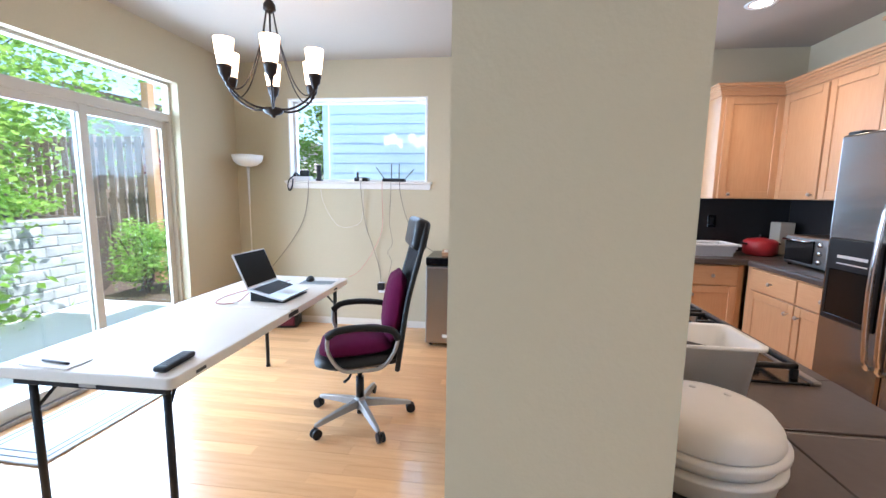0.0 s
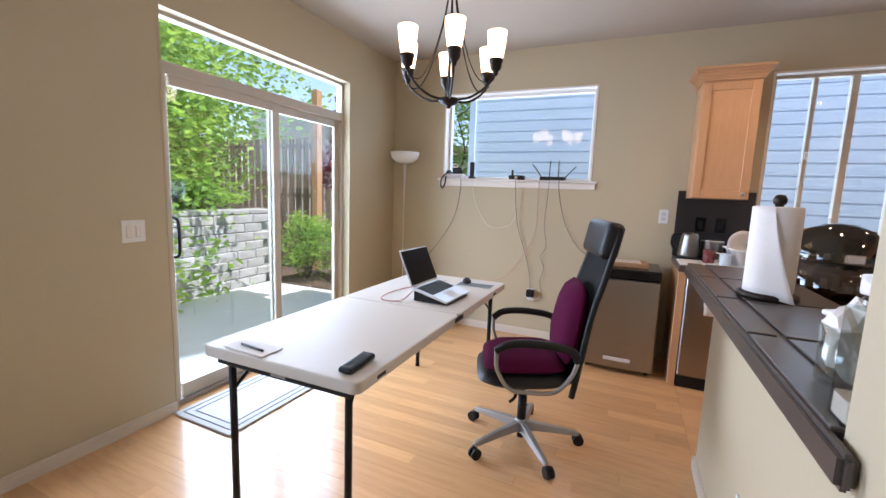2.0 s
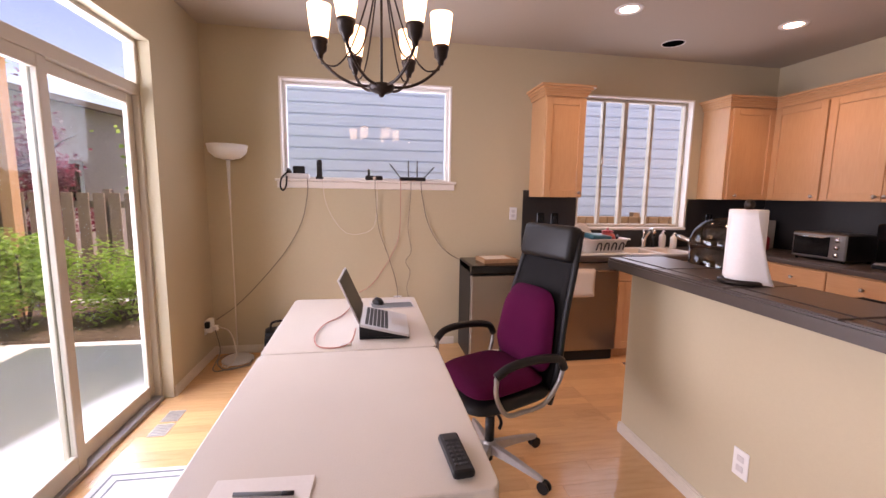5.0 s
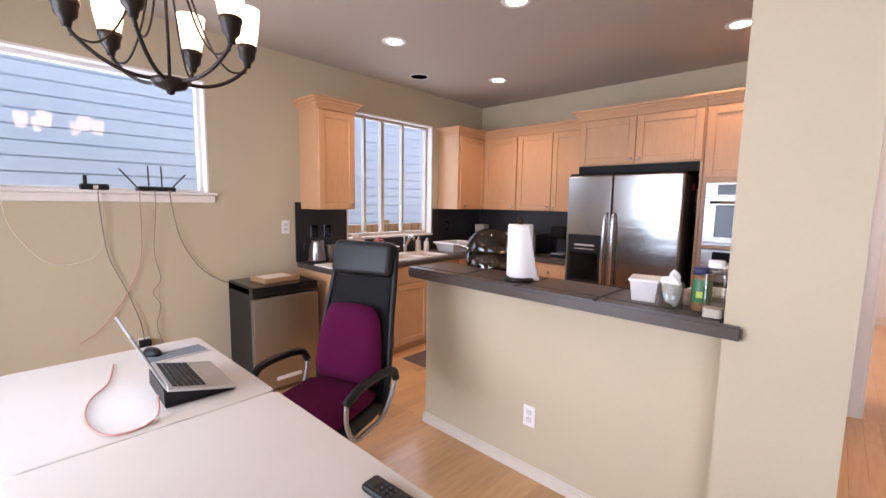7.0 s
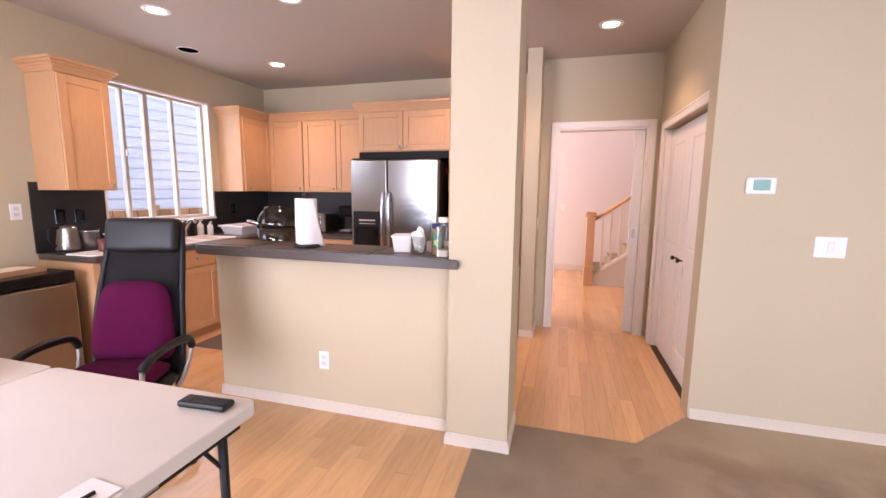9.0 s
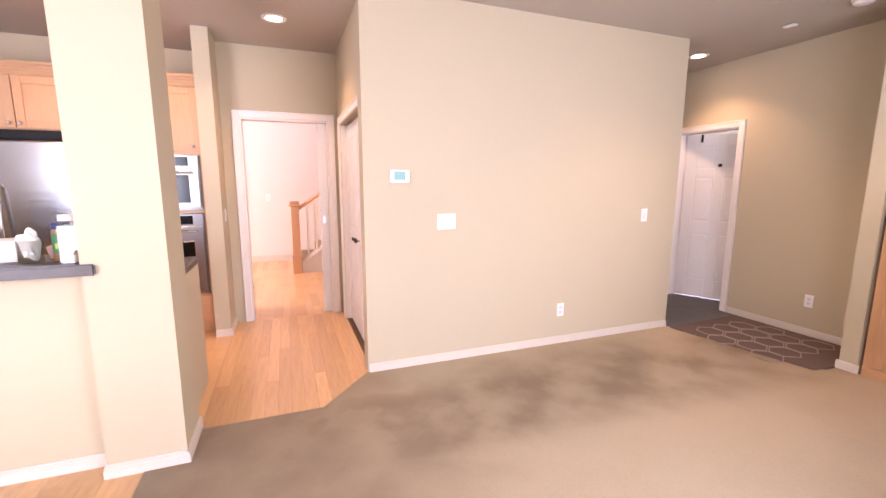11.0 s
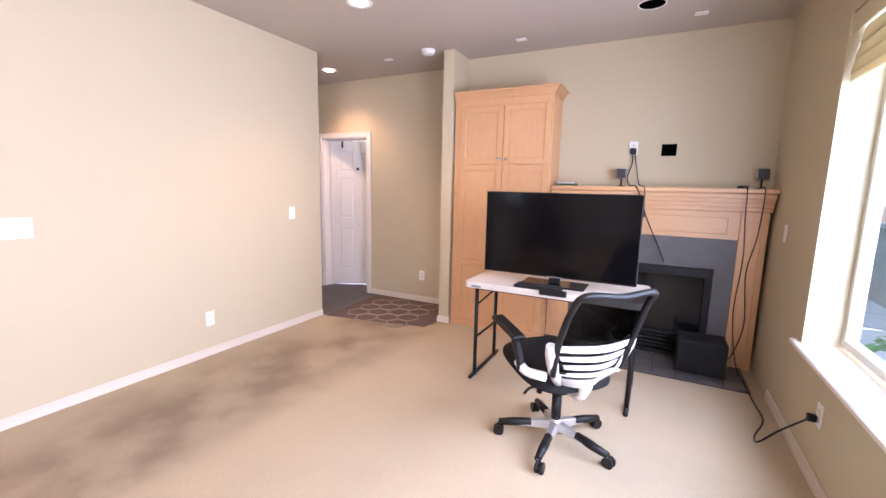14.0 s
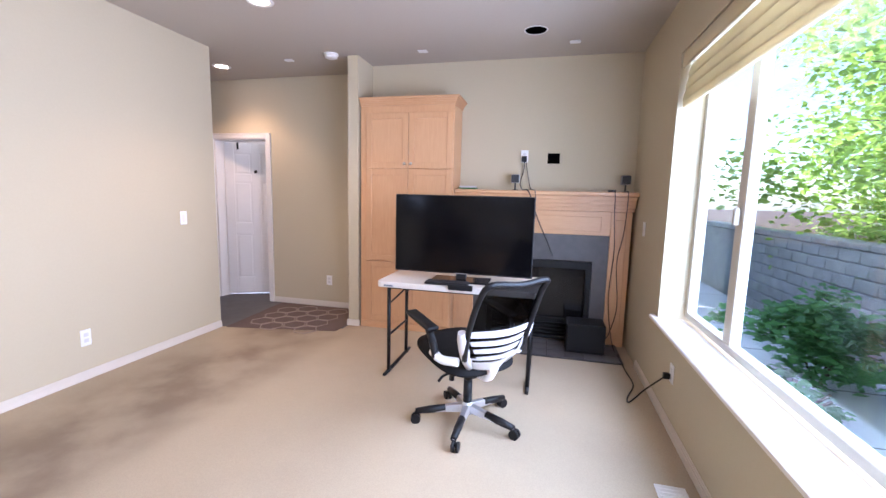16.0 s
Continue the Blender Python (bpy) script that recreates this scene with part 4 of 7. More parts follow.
part("hinge_cover", B(0.85, 0.94, 0.02, 0.12, 1.726, 1.752, 0.006), "black", r)
dsp = part("dispenser", B(0.03, 0.345, -0.014, -0.001, 0.78, 1.21, 0.008), "black", r, "black ice and water dispenser")
part("recess", B(0.06, 0.315, -0.016, -0.013, 0.81, 1.05, 0.004), "black_gloss", dsp)
part("button_strip", B(0.10, 0.28, -0.017, -0.0135, 1.11, 1.125), "light_grey", dsp)
part("button_strip", B(0.10, 0.28, -0.017, -0.0135, 1.08, 1.086), "light_grey", dsp)
for x, s in ((0.375, -1), (0.442, 1)):
    part("handle", T(curve([(x, -0.001, 0.62), (x, -0.045, 0.66), (x + s * 0.006, -0.062, 1.0), (x, -0.045, 1.36), (x, -0.001, 1.40)], 6), 0.013, 10), "chrome", r, "curved steel door handle")
solo("fridge_note", B(2.55, 2.72, 1.9105, 1.9125, 1.42, 1.62), "paper", "white paper note hanging on the refrigerator side", "note")
solo("fridge_magnet", B(2.46, 2.50, 1.906, 1.915, 1.60, 1.66, 0.004), "red", "small red magnet on the refrigerator side", "magnet")
# black block puts the shade of the gap over the refrigerator into colour
solo("fridge_gap_shade", B(2.44, E_K - 0.002, 1.874, 2.884, 1.76, 1.833), "firebox", "black block standing for the shaded gap above the refrigerator", "filler panel")

# base units on the window wall
BF = 4.0
c = cabinet("base_cabinet", "maple end panel cabinet beside the mini fridge", pose(0.43, BF + 0.02, 0), 0.05, N - BF - 0.022, 0.0, 0.87, [])
dw = thing("dishwasher", "stainless dishwasher with a hanging towel", "dishwasher", pose(0.485, BF + 0.005, 0))
part("door", B(0, 0.595, -0.012, 0.025, 0.10, 0.865, 0.006), "steel", dw)
part("body", B(0.004, 0.591, 0.026, 0.56, 0.0, 0.86), "black", dw)
part("handle", T([(0.06, -0.012, 0.80), (0.06, -0.05, 0.80), (0.535, -0.05, 0.80), (0.535, -0.012, 0.80)], 0.010, 10), "chrome", dw)
part("kick_plate", B(0.004, 0.591, 0.02, 0.0255, 0.01, 0.095), "black", dw)
bm = bmesh.new()
for y, z0 in ((-0.066, 0.585), (-0.036, 0.64)):
    n = 10
    g = [[bm.verts.new((0.115 + 0.23 * i / n, y + 0.003 * math.sin(i * 1.7 + j), 0.81 - (0.81 - z0) * j / 6)) for i in range(n + 1)] for j in range(7)]
    for j in range(6):
        for i in range(n):
            bm.faces.new((g[j][i], g[j][i + 1], g[j + 1][i + 1], g[j + 1][i])).smooth = True
box(bm, 0.115, 0.345, -0.067, -0.035, 0.808, 0.818, 0.004)
tw = solo("hand_towel", bm, "towel", "white cotton towel hung over the dishwasher handle", "towel", m=pose(0.485, BF + 0.005, 0))
tw.modifiers.new("thickness", "SOLIDIFY").thickness = 0.006
cabinet("sink_cabinet", "maple sink base cabinet under the window", pose(1.085, BF + 0.02, 0), 0.90, N - BF - 0.022, 0.0, 0.87,
        [(0.005, 0.445, 0.70, 0.86, (0.225, 0.78), True), (0.455, 0.895, 0.70, 0.86, (0.675, 0.78), True)] + two(0.005, 0.895, 0.10, 0.69, 0.62), 0.09)
cabinet("base_cabinet", "maple corner base cabinet", pose(1.99, BF + 0.02, 0), 0.45, N - BF - 0.022, 0.0, 0.87, [(0.005, 0.40, 0.70, 0.86, (0.20, 0.78), True), (0.005, 0.40, 0.10, 0.69, (0.05, 0.62))], 0.09)
cabinet("base_cabinet", "maple base cabinet under the side counter", pose(2.46, BF - 0.0, 0, 0, 0, -90), 1.11, E_K - 2.462, 0.0, 0.87,
        [(0.08, 0.58, 0.70, 0.86, (0.33, 0.78), True), (0.59, 1.10, 0.70, 0.86, (0.84, 0.78), True), (0.08, 0.58, 0.10, 0.69, (0.53, 0.62)), (0.59, 1.10, 0.10, 0.69, (0.64, 0.62))], 0.09)


def counter(name, label, rects, z0, z1, tile=0.30, mat="counter", outline=None):
    """A tiled worktop: a core with a rounded front edge, and tiles laid on it with open joints."""
    c = thing(name, label, "worktop")
    core = bmesh.new()
    for x0, x1, y0, y1 in ([] if outline else rects):
        box(core, x0, x1, y0, y1, z0, z1 - 0.004, 0.008, seg=2)
    if outline:
        core = prism(outline, z0, z1 - 0.004)
        bmesh.ops.bevel(core, geom=core.edges[:], offset=0.008, segments=2, affect="EDGES")
    part("core", core, mat, c)
    for x0, x1, y0, y1 in rects:
        nx, ny = max(1, round((x1 - x0) / tile)), max(1, round((y1 - y0) / tile))
        dx, dy = (x1 - x0 - 0.012) / nx, (y1 - y0 - 0.012) / ny
        me = mesh_of("tile", B(-dx / 2 + 0.0015, dx / 2 - 0.0015, -dy / 2 + 0.0015, dy / 2 - 0.0015, -0.004, 0.0025, 0.0015), mat)
        for i in range(nx):
            for j in range(ny):
                t = new("tile", me)
                t.parent = c
                t.location = (x0 + 0.006 + dx * (i + 0.5), y0 + 0.006 + dy * (j + 0.5), z1 + random.uniform(-0.0004, 0.0004))
    return c


counter("kitchen_worktop", "dark brown tiled kitchen worktop round the sink corner", [(0.42, 1.20, BF - 0.03, N - 0.02), (1.202, 1.90, BF - 0.03, BF + 0.06), (1.202, 1.90, BF + 0.50, N - 0.02), (1.902, E_K - 0.02, BF - 0.03, N - 0.02), (2.43, E_K - 0.02, 2.89, BF - 0.032)], 0.872, 0.915)
counter("cooktop_worktop", "dark brown tiled lower worktop with the cooktop", [(0.725, 1.36, 1.02, 1.308), (0.612, 1.36, 1.312, 3.0)], 0.872, 0.915)
counter("bar_worktop", "dark brown tiled breakfast bar top with rounded edge", [(x0, x1, y0, y1) for x0, x1 in ((0.350, 0.425), (0.4275, 0.71)) for y0, y1 in ((1.314, 1.78), (1.783, 2.19), (2.193, 2.60), (2.603, 3.005))], 1.007, 1.064, 0.9, outline=[(0.345, 1.25), (0.368, 1.25), (0.368, 1.312), (0.71, 1.312), (0.71, 3.01), (0.375, 3.01), (0.345, 2.98)])
solo("bar_riser", B(0.612, 0.66, 1.314, 2.96, 0.918, 1.006), "splash", "dark tiled riser behind the cooktop worktop", "backsplash", "structure")
cabinet("base_cabinet", "maple base cabinets under the cooktop worktop", pose(1.33, 1.05, 0, 0, 0, 90), 1.93, 0.60, 0.0, 0.87,
        two(0.01, 0.64, 0.10, 0.86, 0.80) + two(0.65, 1.28, 0.10, 0.86, 0.80) + two(1.29, 1.92, 0.10, 0.86, 0.80), 0.09)
solo("peninsula_end", B(0.725, 1.34, 1.022, 1.046, 0, 0.87), "wall", "painted end panel of the cooktop run", "wall", "structure")

# backsplash
bm = bmesh.new()
box(bm, 0.42, KW[0] - 0.012, N - 0.014, N - 0.001, 0.917, 1.398)
box(bm, 0.42, 0.475, N - 0.014, N - 0.001, 1.398, 1.46)
box(bm, KW[0] - 0.012, KW[1] + 0.012, N - 0.014, N - 0.001, 0.917, 1.085)
box(bm, KW[1] + 0.012, E_K - 0.015, N - 0.014, N - 0.001, 0.917, 1.398)
box(bm, 0.85, KW[0] - 0.012, N - 0.014, N - 0.001, 1.398, 1.46)
box(bm, E_K - 0.014, E_K - 0.001, 2.89, N - 0.015, 0.917, 1.398)
solo("backsplash", bm, "splash", "dark charcoal tile backsplash", "backsplash", "structure")
for x in (0.60, 0.74, 2.42):
    p = thing("backsplash_outlet", "black outlet plate on the dark backsplash", "wall plate", pose(x, N - 0.014, 1.19), group="black outlets")
    part("cover", B(-0.036, 0.036, -0.006, 0, -0.058, 0.058, 0.003), "black_gloss", p)
    part("socket", B(-0.016, 0.016, -0.008, -0.005, -0.034, 0.034, 0.002), "black", p)

# sink and tap
s = thing("kitchen_sink", "white double bowl sink set in the worktop", "sink")
bm = bmesh.new()
for x0, x1, y0, y1 in ((1.205, 1.24, BF + 0.065, BF + 0.495), (1.86, 1.895, BF + 0.065, BF + 0.495), (1.24, 1.86, BF + 0.065, BF + 0.10), (1.24, 1.86, BF + 0.42, BF + 0.495), (1.54, 1.565, BF + 0.10, BF + 0.42)):
    box(bm, x0, x1, y0, y1, 0.74, 0.925, 0.006)
box(bm, 1.24, 1.86, BF + 0.10, BF + 0.42, 0.74, 0.75)
part("basin", bm, "vinyl", s)
f = thing("kitchen_tap", "chrome pull-out kitchen tap behind the sink", "tap", pose(1.62, BF + 0.46, 0.926))
part("base", L([(0.028, 0), (0.028, 0.012), (0.022, 0.02), (0.022, 0.09), (0.001, 0.095)], sides=16), "chrome", f, smooth=True)
part("spout", T(curve([(0, 0, 0.07), (0.0, -0.06, 0.15), (-0.01, -0.13, 0.19), (-0.015, -0.17, 0.16)], 5), 0.016, 10), "chrome", f)
part("lever", T([(0.0, 0.01, 0.09), (0.02, 0.03, 0.17)], 0.008, 8), "chrome", f)


def bottle(name, label, x, y, z, r, h, mat, cap, pump=False, group=""):
    b = thing(name, label, "bottle", pose(x, y, z), group)
    part("body", L([(r * 0.9, 0), (r, 0.008), (r, h * 0.68), (r * 0.8, h * 0.76), (r * 0.38, h * 0.82), (r * 0.38, h * 0.86)], sides=16), mat, b, smooth=True)
    if pump:
        bm = L([(r * 0.42, h * 0.86), (r * 0.42, h * 0.9), (r * 0.12, h * 0.91), (r * 0.12, h)], sides=10)
        tube(bm, [(0, 0, h), (0, -0.03, h - 0.004)], 0.005, 6)
        part("pump", bm, cap, b)
    else:
        part("cap", L([(r * 0.45, h * 0.86), (r * 0.45, h), (r * 0.05, h)], sides=12), cap, b)
    return b


bottle("soap_bottle", "clear hand soap bottle with a white pump", 1.83, 4.47, 0.918, 0.032, 0.17, "food_white", "vinyl", True, "sink bottles")
bottle("soap_bottle", "white dish soap bottle with a white pump", 1.93, 4.44, 0.918, 0.030, 0.15, "vinyl", "vinyl", True, "sink bottles")
bottle("soap_bottle", "small dark bottle by the sink", 1.76, 4.50, 0.918, 0.026, 0.14, "black", "black", False, "sink bottles")
d = thing("collapsible_dish_tub", "white and grey collapsible dish tub on the corner worktop", "dish tub", pose(2.25, 4.28, 0.918))
bm = bmesh.new()
for z0, z1, e in ((0, 0.03, -0.02), (0.03, 0.06, -0.01), (0.06, 0.085, 0)):
    for x0, x1, y0, y1 in ((-0.19 - e, -0.18 - e, -0.14 - e, 0.14 + e), (0.18 + e, 0.19 + e, -0.14 - e, 0.14 + e), (-0.18 - e, 0.18 + e, -0.14 - e, -0.13 - e), (-0.18 - e, 0.18 + e, 0.13 + e, 0.14 + e)):
        box(bm, x0, x1, y0, y1, z0, z1)
box(bm, -0.16, 0.16, -0.12, 0.12, 0, 0.006)
part("walls", bm, "light_grey", d, "grey folding walls")
bm = bmesh.new()
for x0, x1, y0, y1 in ((-0.21, -0.175, -0.165, 0.165), (0.175, 0.21, -0.165, 0.165), (-0.175, 0.175, -0.165, -0.13), (-0.175, 0.175, 0.13, 0.165)):
    box(bm, x0, x1, y0, y1, 0.085, 0.105, 0.005)
part("rim", bm, "vinyl", d)
part("foot", B(-0.165, 0.165, -0.125, 0.125, -0.001, 0.003), "vinyl", d)
p = thing("red_pot", "red enamel pot with dark handles in the corner", "pot", pose(2.70, 4.30, 0.918))
part("body", L([(0.10, 0), (0.125, 0.02), (0.125, 0.12), (0.12, 0.125), (0.10, 0.14), (0.02, 0.155), (0.001, 0.156)], sides=24), "red", p, smooth=True)
part("knob", L([(0.015, 0.155), (0.02, 0.175), (0.001, 0.18)], sides=10), "black", p)
for s in (-1, 1):
    part("handle", T(curve([(s * 0.12, -0.03, 0.10), (s * 0.16, 0, 0.105), (s * 0.12, 0.03, 0.10)], 4), 0.008), "black", p)
solo("recipe_box", B(2.88, 3.0, 4.36, 4.50, 0.918, 1.20, 0.006, seg=2), "almond", "tall beige countertop box against the backsplash", "box")
solo("food_box", B(2.84, 2.98, 3.92, 4.02, 0.918, 0.985, 0.004), "fence_new", "small orange food box on the worktop", "box")
t = thing("toaster_oven", "silver toaster oven with a glass front on the side counter", "toaster oven", pose(2.60, 3.85, 0.918, 0, 0, -90))
part("body", B(0, 0.42, 0.01, 0.32, 0.015, 0.225, 0.01), "steel", t)
part("window", B(0.02, 0.30, 0.002, 0.012, 0.04, 0.20), "black_gloss", t)
for z in (0.06, 0.12, 0.18):
    part("knob", L([(0.018, 0), (0.016, 0.015), (0.001, 0.016)], sides=12), "chrome", t, m=pose(0.36, 0.01, z, 90, 0, 0))
part("handle", T([(0.04, 0.0, 0.195), (0.04, -0.03, 0.195), (0.28, -0.03, 0.195), (0.28, 0.0, 0.195)], 0.007), "chrome", t)
for x in (0.03, 0.39):
    for y in (0.04, 0.29):
        part("foot", L([(0.012, 0), (0.012, 0.016)], (x, y, -0.001), 8), "black", t)
k = thing("coffee_machine", "black pod coffee machine beside the refrigerator", "coffee machine", pose(2.63, 3.27, 0.918, 0, 0, -90))
part("base", B(0, 0.20, 0, 0.28, 0, 0.03, 0.008), "black", k)
part("tank", B(0.0, 0.20, 0.14, 0.30, 0.0301, 0.31, 0.015, seg=2), "black", k)
part("head", B(0.01, 0.19, -0.01, 0.145, 0.20, 0.33, 0.02, seg=2), "black_gloss", k)
part("drip_tray", B(0.03, 0.17, -0.02, 0.12, 0.0301, 0.045, 0.003), "grey_metal", k)
k = thing("coffee_machine", "second tall black coffee maker on the side counter", "coffee machine", pose(2.63, 3.03, 0.918, 0, 0, -90))
part("body", B(0.0, 0.11, 0.02, 0.26, 0, 0.30, 0.012, seg=2), "black", k)
part("spout_head", B(0.01, 0.10, -0.07, 0.021, 0.22, 0.30, 0.01), "black", k)

# things left of the sink
ket = thing("electric_kettle", "black and steel electric kettle on the worktop", "kettle", pose(0.515, 4.38, 0.918))
part("base", L([(0.085, 0), (0.085, 0.02), (0.075, 0.025)], sides=20), "black", ket)
part("jug", L([(0.075, 0.026), (0.078, 0.04), (0.058, 0.19), (0.055, 0.205), (0.02, 0.215), (0.001, 0.216)], sides=20), "steel", ket, smooth=True)
part("handle", T(curve([(-0.055, 0, 0.20), (-0.11, 0, 0.19), (-0.12, 0, 0.12), (-0.085, 0, 0.06)], 5), 0.011), "black", ket)
c = thing("steel_canister", "round stainless canister beside the kettle", "canister", pose(0.675, 4.42, 0.918))
part("body", L([(0.075, 0), (0.08, 0.01), (0.08, 0.15), (0.082, 0.155), (0.076, 0.156)], sides=24), "steel", c, smooth=True)
part("rim", L([(0.0765, 0.155), (0.083, 0.158), (0.083, 0.165), (0.076, 0.165)], sides=24), "chrome", c)
mg = thing("coffee_mug", "dark red patterned coffee mug on a white tray", "mug", pose(0.625, 4.17, 0.930))
part("cup", L([(0.034, 0), (0.038, 0.005), (0.040, 0.095), (0.037, 0.095), (0.035, 0.01), (0.001, 0.01)], sides=20), "maroon", mg, smooth=True)
part("handle", T(curve([(0.039, 0, 0.078), (0.068, 0, 0.072), (0.066, 0, 0.03), (0.038, 0, 0.02)], 5), 0.006), "vinyl", mg, "white mug handle")
solo("tray", B(0.43, 1.16, 4.02, 4.29, 0.918, 0.930, 0.004), "vinyl", "flat white tray on the worktop", "tray")
BM = pose(0.985, 4.215, 0.931, 0, 0, 6)
bk = thing("dish_drainer_basket", "white plastic dish basket full of clean dishes", "dish basket", BM)
bm = bmesh.new()
def basket_ring(hx, hy, z):
    return [bm.verts.new((x, y, z)) for x, y in rounded(-hx, hx, -hy, hy, 0.045, 4)]
rings = [basket_ring(0.205, 0.115, 0.0), basket_ring(0.232, 0.138, 0.105), basket_ring(0.25, 0.155, 0.112), basket_ring(0.25, 0.155, 0.120), basket_ring(0.226, 0.132, 0.116), basket_ring(0.20, 0.11, 0.006)]
for q, p in zip(rings, rings[1:]):
    for i in range(len(q)):
        bm.faces.new((q[i], q[(i + 1) % len(q)], p[(i + 1) % len(p)], p[i])).smooth = True
bm.faces.new(rings[0][::-1])
bm.faces.new(rings[-1])
part("basket", bm, "vinyl", bk)
# dark bars paint the shade in the slots; the basket isn't pierced
for x in (-0.09, -0.015, 0.06, 0.135):
    part("slot", T(curve([(x, -0.1245, 0.022), (x + 0.006, -0.1405, 0.075), (x + 0.022, -0.143, 0.086), (x + 0.038, -0.1405, 0.075), (x + 0.044, -0.1245, 0.022)], 4), 0.0055, 6), "key_dark", bk, "dark bar painting the shade of an arched slot")
solo("dinner_plate", L([(0.001, 0), (0.06, 0.001), (0.09, 0.01), (0.12, 0.018), (0.12, 0.023), (0.085, 0.016), (0.001, 0.006)], sides=32, cap=False), "light_grey", "pale grey dinner plate standing in the dish basket", "plate", m=BM @ pose(-0.14, 0.04, 0.125, 74, 0, 12), smooth=True)
solo("dinner_plate", L([(0.001, 0), (0.055, 0.001), (0.08, 0.01), (0.105, 0.018), (0.105, 0.022), (0.075, 0.015), (0.001, 0.006)], sides=32, cap=False), "vinyl", "white plate leaning behind the other plate", "plate", m=BM @ pose(-0.09, 0.085, 0.115, 74, 0, 12), smooth=True)
M["teal_dish"] = material("teal_plastic", (0.01, 0.10, 0.14), 0.4, stain=0.1, stain_scale=12)
M["coral"] = material("coral_plastic", (0.55, 0.10, 0.09), 0.4, stain=0.1, stain_scale=12)
solo("food_container_lid", B(-0.11, 0.11, -0.075, 0.075, 0, 0.045, 0.018, seg=3), "teal_dish", "dark teal food container upside down in the basket", "food container", m=BM @ pose(-0.01, -0.01, 0.108, 6, 4, 8), smooth=True)
solo("coral_bowl", L([(0.001, 0.055), (0.03, 0.054), (0.06, 0.035), (0.075, 0.0), (0.071, 0.0), (0.056, 0.03), (0.001, 0.048)], sides=24, cap=False), "coral", "coral plastic bowl upside down on the basket", "bowl", m=BM @ pose(0.12, 0.02, 0.112, 5, -4, 0), smooth=True)
solo("sauce_dish", L([(0.05, 0), (0.052, 0.008), (0.03, 0.018), (0.012, 0.02), (0.014, 0.034), (0.001, 0.036)], sides=20), "red", "red knobbed dish resting on the bowl", "dish", m=BM @ pose(0.12, 0.02, 0.166), smooth=True)
solo("black_ladle", T(curve([(0.16, -0.06, 0.118), (0.20, -0.02, 0.135), (0.225, 0.03, 0.128)], 4), 0.012), "black", "black kitchen utensil lying on the basket", "utensil", m=BM, smooth=True)
solo("plastic_cup", L([(0.038, 0), (0.034, 0.085), (0.032, 0.085), (0.036, 0.003), (0.001, 0.004)], sides=16, cap=False), "siding", "pale blue plastic cup on the white tray", "cup", m=pose(0.72, 4.11, 0.930), smooth=True)

# cooktop
ck = thing("gas_cooktop", "black gas cooktop with cast-iron grates and steel trim", "cooktop", pose(0, 0, 0.918))
part("glass_top", B(0.70, 1.27, 1.55, 2.36, 0, 0.008, 0.003), "black_gloss", ck)
part("steel_trim", B(1.272, 1.295, 1.55, 2.36, 0, 0.012, 0.003), "steel", ck)
for gy in (1.57, 1.84, 2.11):
    g = bmesh.new()
    for x0, x1, y0, y1 in ((0.72, 1.25, gy, gy + 0.014), (0.72, 1.25, gy + 0.22, gy + 0.234), (0.72, 0.734, gy, gy + 0.234), (1.236, 1.25, gy, gy + 0.234), (0.978, 0.992, gy, gy + 0.234)):
        box(g, x0, x1, y0, y1, 0.035, 0.05, 0.003)
    for x in (0.85, 1.12):
        box(g, x - 0.007, x + 0.007, gy + 0.014, gy + 0.08, 0.035, 0.05)
        box(g, x - 0.007, x + 0.007, gy + 0.155, gy + 0.22, 0.035, 0.05)
        box(g, x - 0.10, x - 0.04, gy + 0.11, gy + 0.124, 0.035, 0.05)
        box(g, x + 0.04, x + 0.10, gy + 0.11, gy + 0.124, 0.035, 0.05)
    for x in (0.727, 1.243):
        for y in (gy + 0.007, gy + 0.227):
            box(g, x - 0.007, x + 0.007, y - 0.007, y + 0.007, 0.008, 0.0351)
    part("grate", g, "black", ck, "cast-iron grate")
    for x in (0.85, 1.12):
        part("burner", L([(0.045, 0.008), (0.045, 0.018), (0.032, 0.02), (0.032, 0.028), (0.001, 0.029)], (x, gy + 0.117, 0), 18), "firebox", ck)

# things on the bar
ptw = thing("paper_towel_holder", "upright paper towel roll on a dark wood stand", "paper towel holder", pose(0.51, 2.27, 1.067))
part("base", L([(0.085, 0), (0.085, 0.014), (0.078, 0.02), (0.02, 0.022)], sides=28), "bronze", ptw, "dark wooden base")
part("rod", L([(0.012, 0.02), (0.012, 0.305), (0.018, 0.31), (0.02, 0.325), (0.012, 0.338), (0.001, 0.34)], sides=12), "bronze", ptw)
part("roll", L([(0.02, 0.024), (0.066, 0.024), (0.068, 0.03), (0.066, 0.295), (0.063, 0.30), (0.02, 0.30)], sides=32), "paper", ptw, "white paper towel roll", smooth=True)
bm = bmesh.new()
g = []
for j in range(11):
    v = j / 10
    row = []
    for i in range(13):
        u = i / 12
        wrap = min(u / 0.62, 1.0)
        a = radians(165 + 75 * wrap)
        free = max(0.0, u - 0.62) / 0.38
        reach = free * (0.012 + 0.082 * v ** 1.4)
        row.append(bm.verts.new((0.0685 * math.cos(a) + reach * 0.87, 0.0685 * math.sin(a) - reach * 0.5 - 0.006 * free * math.sin(5 * v), 0.299 - 0.285 * v - 0.012 * free * v)))
    g.append(row)
for j in range(10):
    for i in range(12):
        bm.faces.new((g[j][i], g[j][i + 1], g[j + 1][i + 1], g[j + 1][i])).smooth = True
fl = part("loose_sheet", bm, "paper", ptw, "loose hanging sheet")
